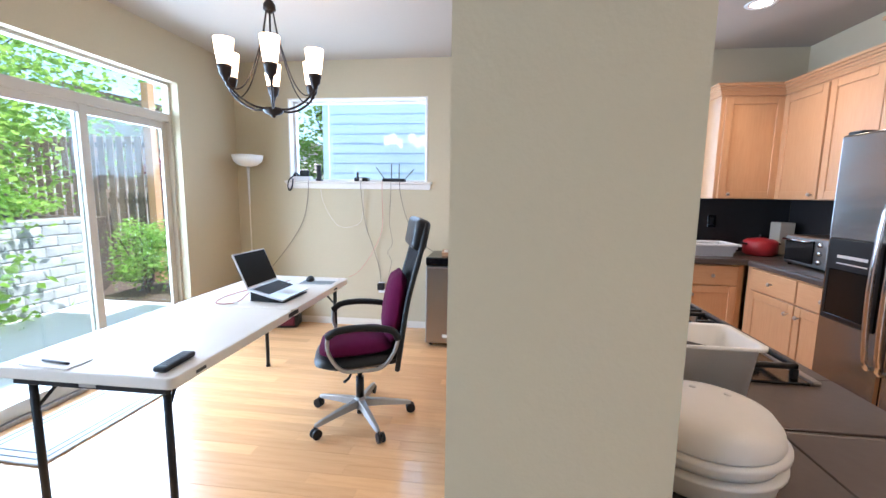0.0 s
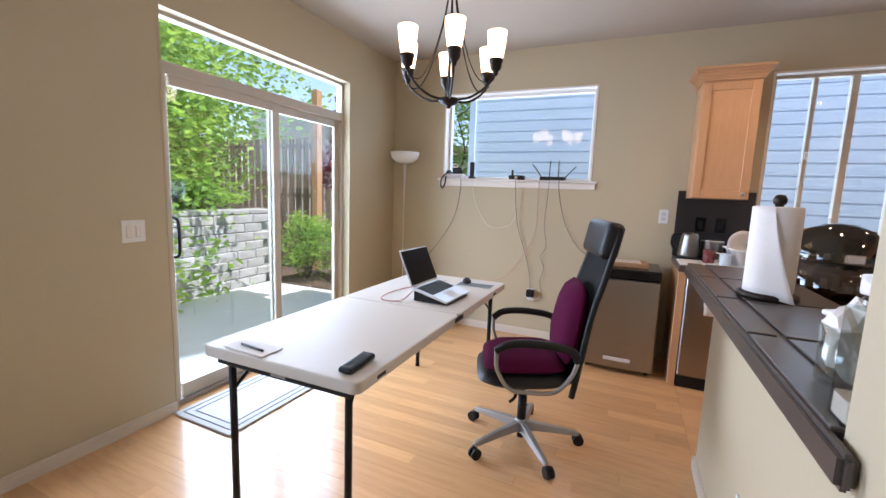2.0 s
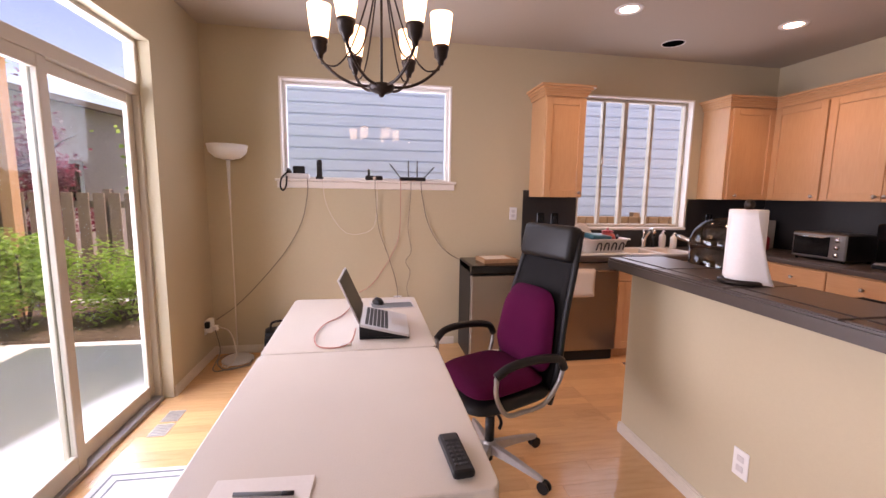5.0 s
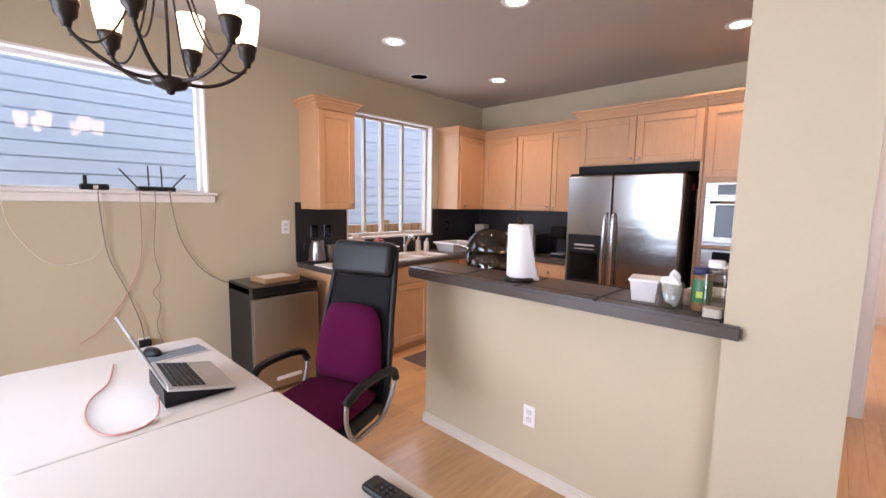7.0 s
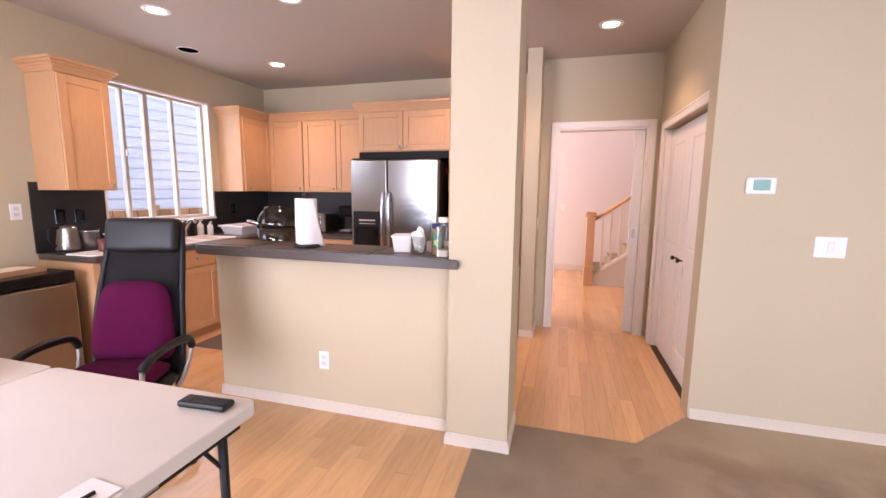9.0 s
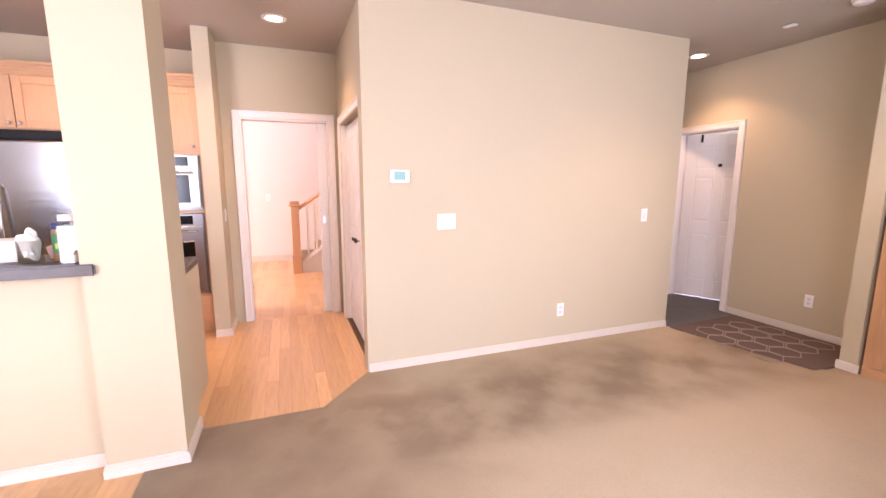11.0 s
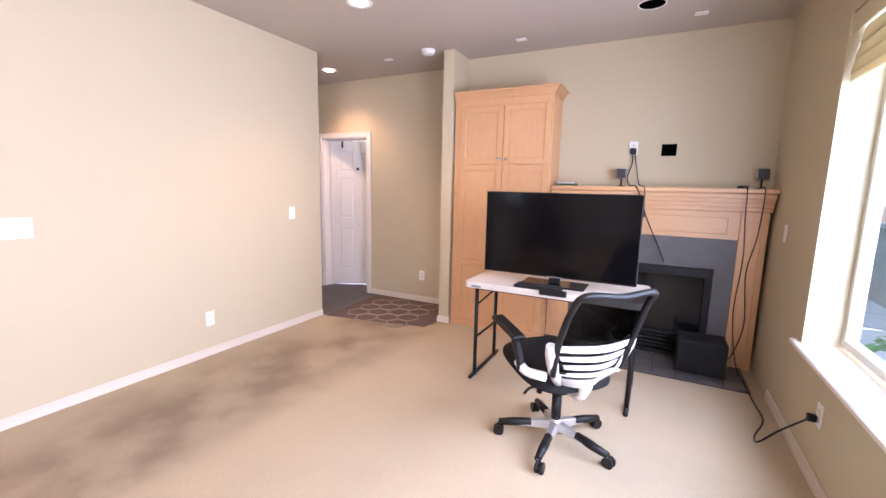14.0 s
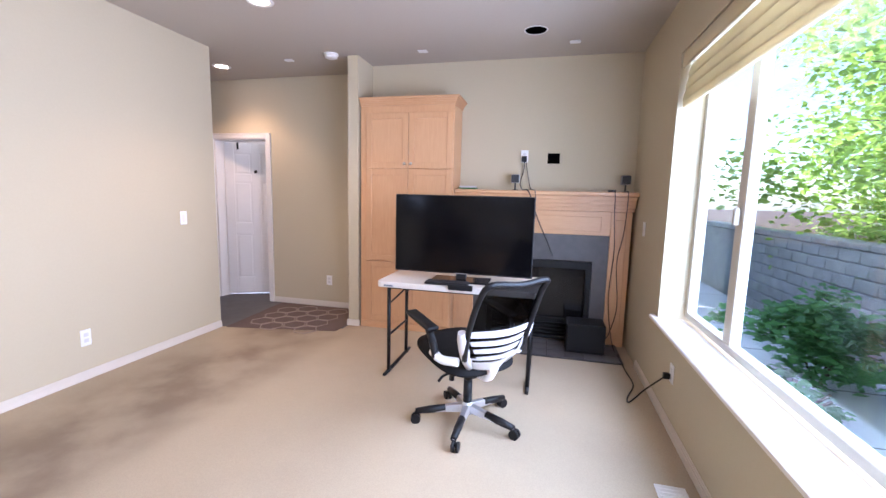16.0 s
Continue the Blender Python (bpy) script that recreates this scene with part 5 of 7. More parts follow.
fl.modifiers.new("thickness", "SOLIDIFY").thickness = 0.0015

dm = thing("smoked_glass_cooker", "round countertop cooker with smoked amber bowl and dome lid", "countertop cooker", pose(0.825, 2.71, 0.918))
part("base_ring", L([(0.135, 0), (0.142, 0.01), (0.142, 0.05), (0.135, 0.06)], sides=28), "black", dm)
part("bowl", L([(0.132, 0.06), (0.146, 0.075), (0.152, 0.245), (0.148, 0.245), (0.141, 0.08), (0.001, 0.066)], sides=36, cap=False), "smoke_glass", dm, "smoked amber bowl", smooth=True)
part("contents", L([(0.12, 0.068), (0.137, 0.11), (0.139, 0.165), (0.08, 0.185), (0.001, 0.19)], sides=24), "amber", dm)
part("rim", L([(0.149, 0.2455), (0.156, 0.247), (0.156, 0.256), (0.149, 0.257)], sides=36, cap=False), "clear", dm, "pale clear rim")
part("lid", L([(0.154, 0.258), (0.153, 0.272), (0.135, 0.325), (0.098, 0.366), (0.045, 0.388), (0.001, 0.392)], sides=36, cap=False), "smoke_lid", dm, "dark smoked glass domed lid", smooth=True)
part("handle", T(curve([(-0.10, 0.118, 0.262), (-0.135, 0.15, 0.275), (-0.15, 0.118, 0.28), (-0.14, 0.06, 0.262)], 4), 0.012), "chrome", dm, "pale lid clip")
part("lid_clip", B(-0.03, 0.03, -0.165, -0.13, 0.25, 0.285, 0.006), "chrome", dm)

tb = thing("plastic_food_tub", "white rectangular plastic food tub on the bar", "food tub", pose(0.535, 1.635, 1.067, 0, 0, 12))
bm = bmesh.new()
lo = [(-0.055, -0.045), (0.055, -0.045), (0.055, 0.045), (-0.055, 0.045)]
a = [bm.verts.new((x, y, 0)) for x, y in lo]
b = [bm.verts.new((x * 1.22, y * 1.22, 0.085)) for x, y in lo]
bm.faces.new(a[::-1])
for i in range(4):
    bm.faces.new((a[i], a[(i + 1) % 4], b[(i + 1) % 4], b[i]))
bm.faces.new(b)
part("tub", bm, "food_white", tb)
part("lid", B(-0.074, 0.074, -0.062, 0.062, 0.085, 0.098, 0.006, seg=2), "vinyl", tb)
gj = thing("glass_jar", "clear glass jar stuffed with crumpled plastic bags", "jar", pose(0.44, 1.505, 1.067))
part("glass", L([(0.04, 0), (0.044, 0.004), (0.046, 0.105), (0.044, 0.105), (0.042, 0.006), (0.001, 0.004)], sides=20, cap=False), "clear", gj, smooth=True)
bm = bmesh.new()
bmesh.ops.create_icosphere(bm, subdivisions=3, radius=0.05)
for v in bm.verts:
    k = 1 + 0.55 * noise.noise(v.co * 32)
    v.co = Vector((v.co.x * 0.75 * k, v.co.y * 0.75 * k, v.co.z * 1.3 * k + 0.085))
    if v.co.z < 0.10:
        v.co.x, v.co.y = max(-0.036, min(0.036, v.co.x)) * 0.9, max(-0.036, min(0.036, v.co.y)) * 0.9
    v.co.z = max(v.co.z, 0.008)
part("crumpled_bag", bm, "paper", gj, "crumpled white plastic bags")
sp = thing("seasoning_jar", "plastic seasoning jar with green label and blue lid", "jar", pose(0.492, 1.41, 1.067))
part("jar", L([(0.033, 0), (0.035, 0.004), (0.035, 0.135), (0.028, 0.145)], sides=20), "amber", sp, smooth=True)
part("label", L([(0.0352, 0.035), (0.0357, 0.036), (0.0357, 0.125), (0.0352, 0.126)], sides=20, cap=False), "green_label", sp, "green printed label")
M["navy"] = material("navy_cap", (0.02, 0.03, 0.10), 0.4, stain=0.1)
M["lime"] = material("lime_patch", (0.35, 0.5, 0.06), 0.4, stain=0.1)
part("lid", L([(0.034, 0.145), (0.034, 0.172), (0.001, 0.173)], sides=20), "navy", sp, "dark blue screw lid")
part("label_patch", B(-0.0385, -0.0345, -0.012, 0.012, 0.055, 0.08, 0.001), "lime", sp)
sj = thing("plastic_shaker", "tall clear plastic shaker half full with a white lid", "shaker jar", pose(0.405, 1.352, 1.067))
part("body", prism(rounded(-0.033, 0.033, -0.033, 0.033, 0.012), 0, 0.165), "clear", sj, "clear ribbed plastic body")
part("contents", prism(rounded(-0.030, 0.030, -0.030, 0.030, 0.011), 0.003, 0.035), "towel", sj, "pale grains at the bottom")
part("shoulder", L([(0.031, 0.1655), (0.024, 0.182), (0.022, 0.186)], sides=20), "clear", sj, smooth=True)
part("lid", L([(0.026, 0.187), (0.027, 0.190), (0.027, 0.213), (0.001, 0.215)], sides=20), "vinyl", sj)
pk = thing("pink_food_tub", "small pale pink plastic tub behind the jars", "food tub", pose(0.585, 1.46, 1.067, 0, 0, 8))
bm = bmesh.new()
rings = [[bm.verts.new((x, y, z)) for x, y in rounded(-hx, hx, -hy, hy, 0.015, 3)] for hx, hy, z in ((0.042, 0.032, 0), (0.05, 0.04, 0.055), (0.047, 0.037, 0.055), (0.039, 0.029, 0.004))]
for q, p in zip(rings, rings[1:]):
    for i in range(len(q)):
        bm.faces.new((q[i], q[(i + 1) % len(q)], p[(i + 1) % len(p)], p[i])).smooth = True
bm.faces.new(rings[0][::-1])
bm.faces.new(rings[-1])
M["pale_pink"] = material("pale_pink_plastic", (0.62, 0.42, 0.38), 0.4, stain=0.1, stain_scale=15)
part("tub", bm, "pale_pink", pk)

# on the lower worktop
tb = thing("utensil_tub", "white plastic tub with dark utensils beside the cooktop", "tub", pose(0.925, 1.455, 0.918))
bm = bmesh.new()
rings = [[bm.verts.new((x, y, z)) for x, y in rounded(-hx, hx, -hy, hy, 0.025, 4)] for hx, hy, z in ((0.10, 0.07, 0), (0.114, 0.084, 0.148), (0.125, 0.095, 0.15), (0.125, 0.095, 0.158), (0.110, 0.080, 0.155), (0.095, 0.065, 0.005))]
for q, p in zip(rings, rings[1:]):
    for i in range(len(q)):
        bm.faces.new((q[i], q[(i + 1) % len(q)], p[(i + 1) % len(p)], p[i])).smooth = True
bm.faces.new(rings[0][::-1])
bm.faces.new(rings[-1])
part("tub", bm, "vinyl", tb)
part("utensil", B(-0.07, 0.07, -0.04, 0.03, 0.10, 0.115, 0.006, pose(0, 0, 0, 0, 6, 20)), "black", tb, "dark utensil")
part("utensil", B(-0.06, 0.08, -0.02, 0.02, 0.118, 0.13, 0.006, pose(0, 0, 0, 0, 4, -25)), "black", tb, "dark utensil")
rc = thing("round_food_container", "stacked round white plastic containers with a domed lid", "food container", pose(0.815, 1.155, 0.918))
part("lower_container", L([(0.105, 0), (0.115, 0.006), (0.122, 0.040), (0.128, 0.042), (0.128, 0.049), (0.115, 0.050)], sides=40), "food_white", rc, smooth=True)
part("upper_container", L([(0.115, 0.0505), (0.120, 0.062), (0.124, 0.070), (0.130, 0.072), (0.130, 0.080), (0.120, 0.081)], sides=40), "food_white", rc, smooth=True)
part("lid", L([(0.120, 0.0815), (0.122, 0.086), (0.118, 0.104), (0.106, 0.119), (0.086, 0.126), (0.05, 0.128), (0.001, 0.1285)], sides=40), "food_white", rc, "domed white lid", smooth=True)
for x, y in ((0.005, 0.055), (0.055, 0.03)):
    part("vent_dimple", L([(0.007, 0.126), (0.006, 0.1295), (0.001, 0.130)], (x, y, 0), 10), "light_grey", rc)

# mini fridge
mf = thing("mini_fridge", "stainless mini fridge with black top against the wall", "mini fridge", pose(-0.19, 4.05, 0))
part("body", B(0.0, 0.52, 0.055, 0.47, 0.02, 0.83, 0.006), "black", mf, "black sides")
part("door", B(0.0, 0.52, 0, 0.05, 0.04, 0.755, 0.010, seg=2), "steel", mf)
part("top_panel", B(0.0, 0.52, -0.004, 0.47, 0.7665, 0.84, 0.012, seg=2), "black_gloss", mf, "black upper handle strip")
part("brand_plate", B(0.16, 0.36, -0.004, 0.001, 0.10, 0.13, 0.001), "light_grey", mf)
for x in (0.04, 0.48):
    for y in (0.09, 0.43):
        part("foot", L([(0.015, 0), (0.015, 0.021)], (x, y, 0), 10), "black", mf)
bx = thing("flat_food_box", "flat printed cardboard box on the mini fridge", "box", pose(0.08, 4.27, 0.84, 0, 0, 6))
part("carton", B(-0.15, 0.15, -0.11, 0.11, 0.0, 0.035, 0.003), "fence_new", bx)
part("printed_top", B(-0.13, 0.10, -0.09, 0.08, 0.0345, 0.0365), "towel", bx)
solo("kitchen_mat", B(1.12, 1.85, 3.20, 3.92, 0.001, 0.009, 0.003), "rug_brown", "dark brown kitchen mat in front of the sink", "mat")
# ---- dining area ----
def folding_table(name, label, m, w, l, h, mat="table_white", seam=True):
    """A blow-moulded folding table: w across x, l along y."""
    t = thing(name, label, "folding table", m)
    if seam:
        for s in (-1, 1):
            part("tabletop_half", prism(rounded(-w / 2, w / 2, *((0.0012, l / 2) if s > 0 else (-l / 2, -0.0012)), 0.03), h - 0.045, h, 0.006), mat, t)
        part("carry_handle", B(w / 2 - 0.006, w / 2 + 0.002, -0.06, 0.06, h - 0.036, h - 0.010, 0.003), "black", t, "black carry handle")
        for y in (-l / 2 + 0.12, l / 2 - 0.3):
            part("latch_slot", B(w / 2 - 0.005, w / 2 + 0.001, y, y + 0.06, h - 0.034, h - 0.018, 0.002), "key_dark", t)
    else:
        part("tabletop", prism(rounded(-w / 2, w / 2, -l / 2, l / 2, 0.04), h - 0.045, h, 0.006), mat, t)
    for s in (-1, 1):
        y = s * (l / 2 - 0.07)
        a = w / 2 - 0.085
        if seam:
            e = s * (l / 2 - 0.035)
            part("end_apron", B(-w / 2 + 0.05, w / 2 - 0.05, e - 0.007, e + 0.007, h - 0.078, h - 0.0455, 0.003), "black", t, "black steel apron bar")
            part("maker_plate", B(-0.035, 0.035, *sorted((e + s * 0.0075, e + s * 0.009)), h - 0.070, h - 0.054), "grey_metal", t)
        for x in (-a, a):
            part("leg", T([(x, y, 0.012), (x, y, h - 0.046)], 0.0145, 10), "black", t, "black steel leg")
            part("foot_cap", L([(0.017, 0), (0.017, 0.02)], (x, y, 0), 10), "black", t)
        part("cross_bar", T([(-a, y, h - 0.06), (a, y, h - 0.06)], 0.011, 8), "black", t)
        part("cross_bar", T([(-a, y, 0.30), (a, y, 0.30)], 0.009, 8), "black", t) if not seam else None
        part("brace", T([(a - 0.01, y, h - 0.19), (a - 0.05, y - s * 0.14, h - 0.047)], 0.007, 8), "black", t)
        part("brace", T([(-a + 0.01, y, h - 0.19), (-a + 0.05, y - s * 0.14, h - 0.047)], 0.007, 8), "black", t)
        if not seam:
            part("foot_bar", T([(-a - 0.09, y, 0.014), (a + 0.09, y, 0.014)], 0.014, 8), "black", t, "black floor bar")
    for x in (-w / 2 + 0.06, w / 2 - 0.06):
        part("side_rail", B(x - 0.01, x + 0.01, -l / 2 + 0.08, l / 2 - 0.08, h - 0.062, h - 0.0455), "black", t)
    return t


TBL = pose(-1.075, 2.575, 0, 0, 0, 0.6)
folding_table("folding_table", "white blow-moulded folding table with black steel legs", TBL, 0.745, 1.83, 0.74)

# laptop on its stand
lp = thing("laptop", "silver open laptop with dark keys on a low stand", "laptop", pose(-0.925, 2.835, 0.742, 0, 0, 88))
part("stand", B(-0.14, 0.14, -0.115, 0.115, 0, 0.008, 0.003), "black", lp, "black folding stand")
bm = bmesh.new()
v = [bm.verts.new(p) for p in ((-0.13, 0.115, 0.008), (0.13, 0.115, 0.008), (0.13, 0.115, 0.062), (-0.13, 0.115, 0.062), (-0.13, -0.11, 0.008), (0.13, -0.11, 0.008))]
for f in ((0, 1, 2, 3), (3, 2, 5, 4), (0, 3, 4), (1, 5, 2), (0, 4, 5, 1)):
    bm.faces.new([v[i] for i in f])
part("wedge", bm, "black", lp)
deckm = pose(0, 0, 0.040, 13.5, 0, 0)
deck = part("keyboard_deck", B(-0.163, 0.163, -0.115, 0.115, 0, 0.013, 0.004, seg=2), "silver", lp, m=deckm)
keys = bmesh.new()
for r in range(6):
    for c in range(14):
        x = -0.142 + c * 0.0205
        y = 0.095 - r * 0.0185
        box(keys, x, x + 0.0172, y - 0.0155, y, 0.0125, 0.0150)
part("keys", keys, "key_dark", deck, "dark keys")
part("trackpad", B(-0.055, 0.055, -0.105, -0.03, 0.0125, 0.0137, 0.001), "light_grey", deck)
lid = part("screen_lid", B(-0.163, 0.163, -0.004, 0.004, 0, 0.225, 0.003), "silver", lp, m=pose(0, 0.113, 0.079, -24, 0, 0))
part("display", B(-0.155, 0.155, -0.0055, -0.0035, 0.010, 0.217), "display", lid, "dark display")

def cable(name, label, pts, r, mat, n=6):
    return solo(name, T(curve(pts, n), r, 6), mat, label, "cable", smooth=True)


cable("charger_cable", "pink laptop charging cable lying on the table", [(-1.06, 2.72, 0.79), (-1.08, 2.64, 0.755), (-1.14, 2.60, 0.746), (-1.22, 2.63, 0.746), (-1.25, 2.78, 0.746), (-1.22, 2.95, 0.746), (-1.15, 3.08, 0.746), (-1.10, 3.30, 0.746)], 0.0035, "cord_pink")
solo("cable_adapter", B(-0.025, 0.025, -0.008, 0.008, 0, 0.012, 0.004), "vinyl", "small white cable adapter on the table", "adapter", m=pose(-1.10, 2.625, 0.742, 0, 0, 25))
ms = thing("mouse_pad", "thin grey mouse pad on the table corner", "mouse pad", pose(-0.87, 3.31, 0.742, 0, 0, 4))
part("pad", B(-0.13, 0.13, -0.10, 0.10, 0, 0.003, 0.001), "light_grey", ms)
part("printed_stripe", B(-0.12, 0.12, -0.09, 0.02, 0.0028, 0.0036), "rug_blue", ms)
m_ = thing("computer_mouse", "black computer mouse on the pad", "mouse", pose(-0.95, 3.33, 0.746, 0, 0, 20))
bm = bmesh.new()
bmesh.ops.create_uvsphere(bm, u_segments=16, v_segments=10, radius=1)
for v in bm.verts:
    v.co = Vector((v.co.x * 0.032, v.co.y * 0.055, max(0, v.co.z) * 0.034))
part("shell", bm, "black", m_, smooth=True)
part("wheel", B(-0.004, 0.004, 0.02, 0.035, 0.026, 0.034, 0.002), "grey_metal", m_)
rm = thing("remote_control", "black remote control with rounded buttons on the table", "remote control", pose(-0.78, 1.785, 0.742, 0, 0, 4))
part("body", B(-0.028, 0.028, -0.085, 0.085, 0, 0.022, 0.009, seg=2), "black", rm)
for r in range(6):
    for c in range(3):
        part("button", B(-0.017 + c * 0.013, -0.009 + c * 0.013, -0.06 + r * 0.017, -0.05 + r * 0.017, 0.0215, 0.0240, 0.001), "key_dark", rm)
part("display", B(-0.02, 0.02, 0.045, 0.075, 0.0215, 0.0232, 0.001), "key_dark", rm)
solo("paper_sheet", B(-0.11, 0.11, -0.05, 0.05, 0, 0.0025), "paper", "white notepad sheet at the table corner", "paper", m=pose(-1.235, 1.725, 0.742, 0, 0, -3))
pn = thing("pen", "blue and black ball pen on the notepad", "pen", pose(-1.235, 1.715, 0.749, 0, 0, -6))
part("barrel", T([(-0.055, 0, 0), (0.05, 0, 0)], 0.0045, 8), "rug_blue", pn)
part("cap", T([(0.05, 0, 0), (0.075, 0, 0)], 0.005, 8), "black", pn)

# ---- swivel chair with purple cushions ----
def star_base(parent, r, mat, h=0.075, arm=0.018, caster_mat="black", tip=None, turn=18):
    for k in range(5):
        a = radians(72 * k + turn)
        d = Vector((math.cos(a), math.sin(a), 0))
        bm = bmesh.new()
        n = Vector((-d.y, d.x, 0))
        rings = []
        for t, w, z0, z1 in ((0.03, 0.026, h + 0.005, h + 0.055), (0.5, 0.021, h, h + 0.035), (0.93, 0.016, h - 0.012, h + 0.012), (1.0, 0.010, h - 0.012, h + 0.006)):
            c = d * (r * t)
            rings.append([bm.verts.new(c + n * s * w + Vector((0, 0, z))) for s, z in ((-1, z0), (1, z0), (0.7, z1), (-0.7, z1))])
        for q, s in zip(rings, rings[1:]):
            for i in range(4):
                bm.faces.new((q[i], q[(i + 1) % 4], s[(i + 1) % 4], s[i]))
        bm.faces.new(rings[0][::-1])
        bm.faces.new(rings[-1])
        bmesh.ops.recalc_face_normals(bm, faces=bm.faces[:])
        bmesh.ops.bevel(bm, geom=bm.edges[:], offset=0.003, segments=1, affect="EDGES")
        leg = part("base_leg", bm, mat, parent)
        if tip:
            b2 = bmesh.new()
            tube(b2, [d * r * 0.42 + Vector((0, 0, h + 0.02)), d * r * 0.72 + Vector((0, 0, h + 0.008)), d * r * 1.0 + Vector((0, 0, h - 0.004))], 0.02, 8, radii=[0.023, 0.024, 0.018])
            part("leg_cover", b2, tip, leg, "black plastic leg cover")
        cs = bmesh.new()
        q = d * r + n * 0.012
        for s in (-1, 1):
            tube(cs, [q + n * s * 0.007 + Vector((0, 0, 0.030)), q + n * s * 0.021 + Vector((0, 0, 0.030))], 0.0295, 14)
        tube(cs, [d * r + Vector((0, 0, 0.03)), d * r + Vector((0, 0, h - 0.006))], 0.007, 8)
        box(cs, q.x - 0.012, q.x + 0.012, q.y - 0.012, q.y + 0.012, 0.034, 0.056, 0.004)
        part("caster", cs, caster_mat, parent, "black twin-wheel caster")
    part("hub", L([(0.034, h - 0.01), (0.036, h + 0.05), (0.028, h + 0.065), (0.001, h + 0.066)], sides=20), mat, parent, smooth=True)


def cushion(w, d, h, square=2.6, puff=0.02, taper=0.0):
    """A rounded pad, middle raised, base at z = 0."""
    bm = bmesh.new()
    n = 12
    def pt(u, v):
        a = square
        k = (abs(u) ** a + abs(v) ** a) ** (1 / a)
        m = max(abs(u), abs(v))
        f = m / k if k > 0 else 1
        return u * f * w / 2 * (1 - taper * (v * f + 1) / 2), v * f * d / 2
    top, bot = [], []
    for i in range(n + 1):
        t_, b_ = [], []
        for j in range(n + 1):
            u, v = -1 + 2 * i / n, -1 + 2 * j / n
            x, y = pt(u, v)
            e = (1 - u ** 4) * (1 - v ** 4)
            t_.append(bm.verts.new((x, y, h * (0.55 + 0.45 * e ** 0.35) + puff * e)))
            b_.append(bm.verts.new((x, y, h * (0.45 - 0.45 * e ** 0.35))))
        top.append(t_)
        bot.append(b_)
    for i in range(n):
        for j in range(n):
            bm.faces.new((top[i][j], top[i + 1][j], top[i + 1][j + 1], top[i][j + 1])).smooth = True
            bm.faces.new((bot[i][j + 1], bot[i + 1][j + 1], bot[i + 1][j], bot[i][j])).smooth = True
    ring = [(i, 0) for i in range(n)] + [(n, j) for j in range(n)] + [(i, n) for i in range(n, 0, -1)] + [(0, j) for j in range(n, 0, -1)]
    for (a, b), (c, e) in zip(ring, ring[1:] + ring[:1]):
        bm.faces.new((bot[a][b], bot[c][e], top[c][e], top[a][b])).smooth = True
    bmesh.ops.recalc_face_normals(bm, faces=bm.faces[:])
    return bm


# local axes: the sitter faces -y
ch = thing("office_chair", "high-back black office chair with purple seat cushions", "office chair", pose(-0.385, 2.785, 0, 0, 0, -71))
star_base(ch, 0.32, "grey_metal")
part("gas_lift", T([(0, 0, 0.13), (0, 0, 0.27)], 0.025, 14), "black", ch)
part("gas_lift", T([(0, 0, 0.27), (0, 0, 0.37)], 0.014, 14), "black", ch)
part("lift_tail", T([(0, 0, 0.03), (0, 0, 0.08)], 0.02, 12), "black", ch)
part("mechanism", B(-0.09, 0.09, -0.12, 0.13, 0.355, 0.405, 0.012, seg=2), "black", ch)
part("tilt_lever", T(curve([(0.08, -0.04, 0.37), (0.17, -0.06, 0.345), (0.20, -0.09, 0.33)], 4), 0.008), "black", ch)
part("tension_knob", T([(0.0, -0.13, 0.365), (0.0, -0.20, 0.35)], 0.022, 12), "black", ch)
part("seat", cushion(0.50, 0.50, 0.085, 4.0, 0.004), "leather", ch, "black leather seat pan", m=pose(0, -0.01, 0.40, 3, 0, 0))
part("seat_cushion", cushion(0.44, 0.43, 0.075, 5.0, 0.015), "purple", ch, "purple fabric seat cushion", m=pose(0, -0.015, 0.468, 3, 0, 0))
for s in (-1, 1):
    part("back_frame", T(curve([(s * 0.20, 0.215, 0.38), (s * 0.225, 0.235, 0.55), (s * 0.215, 0.275, 0.80), (s * 0.20, 0.335, 1.02), (s * 0.182, 0.39, 1.235)], 5), 0.016, 10), "black", ch, "black curved back frame")
bm = bmesh.new()
rows = []
for z, y, w in ((0.44, 0.212, 0.20), (0.56, 0.225, 0.21), (0.70, 0.245, 0.205), (0.82, 0.272, 0.197), (0.94, 0.303, 0.185), (1.06, 0.342, 0.188), (1.24, 0.388, 0.175)):
    rows.append([bm.verts.new((w * u / 4, y + 0.018 * (1 - (u / 4) ** 2), z)) for u in range(-4, 5)])
for q, p in zip(rows, rows[1:]):
    for i in range(8):
        bm.faces.new((q[i], q[i + 1], p[i + 1], p[i])).smooth = True
bk = part("back_mesh", bm, "mesh_black", ch, "black mesh back panel")
bk.modifiers.new("thickness", "SOLIDIFY").thickness = 0.012
part("headrest", B(-0.188, 0.188, -0.05, 0.04, -0.09, 0.095, 0.032, seg=4), "leather", ch, "padded black leather headrest", smooth=True, m=pose(0, 0.36, 1.165, -11, 0, 0))
part("lumbar_cushion", cushion(0.45, 0.42, 0.09, 4.5, 0.02, 0.25), "purple", ch, "purple fabric back cushion", m=pose(0, 0.262, 0.725, 80, 0, 0))
part("back_bracket", T(curve([(0, 0.10, 0.375), (0, 0.22, 0.37), (0, 0.25, 0.46)], 4), 0.028, 10), "black", ch)
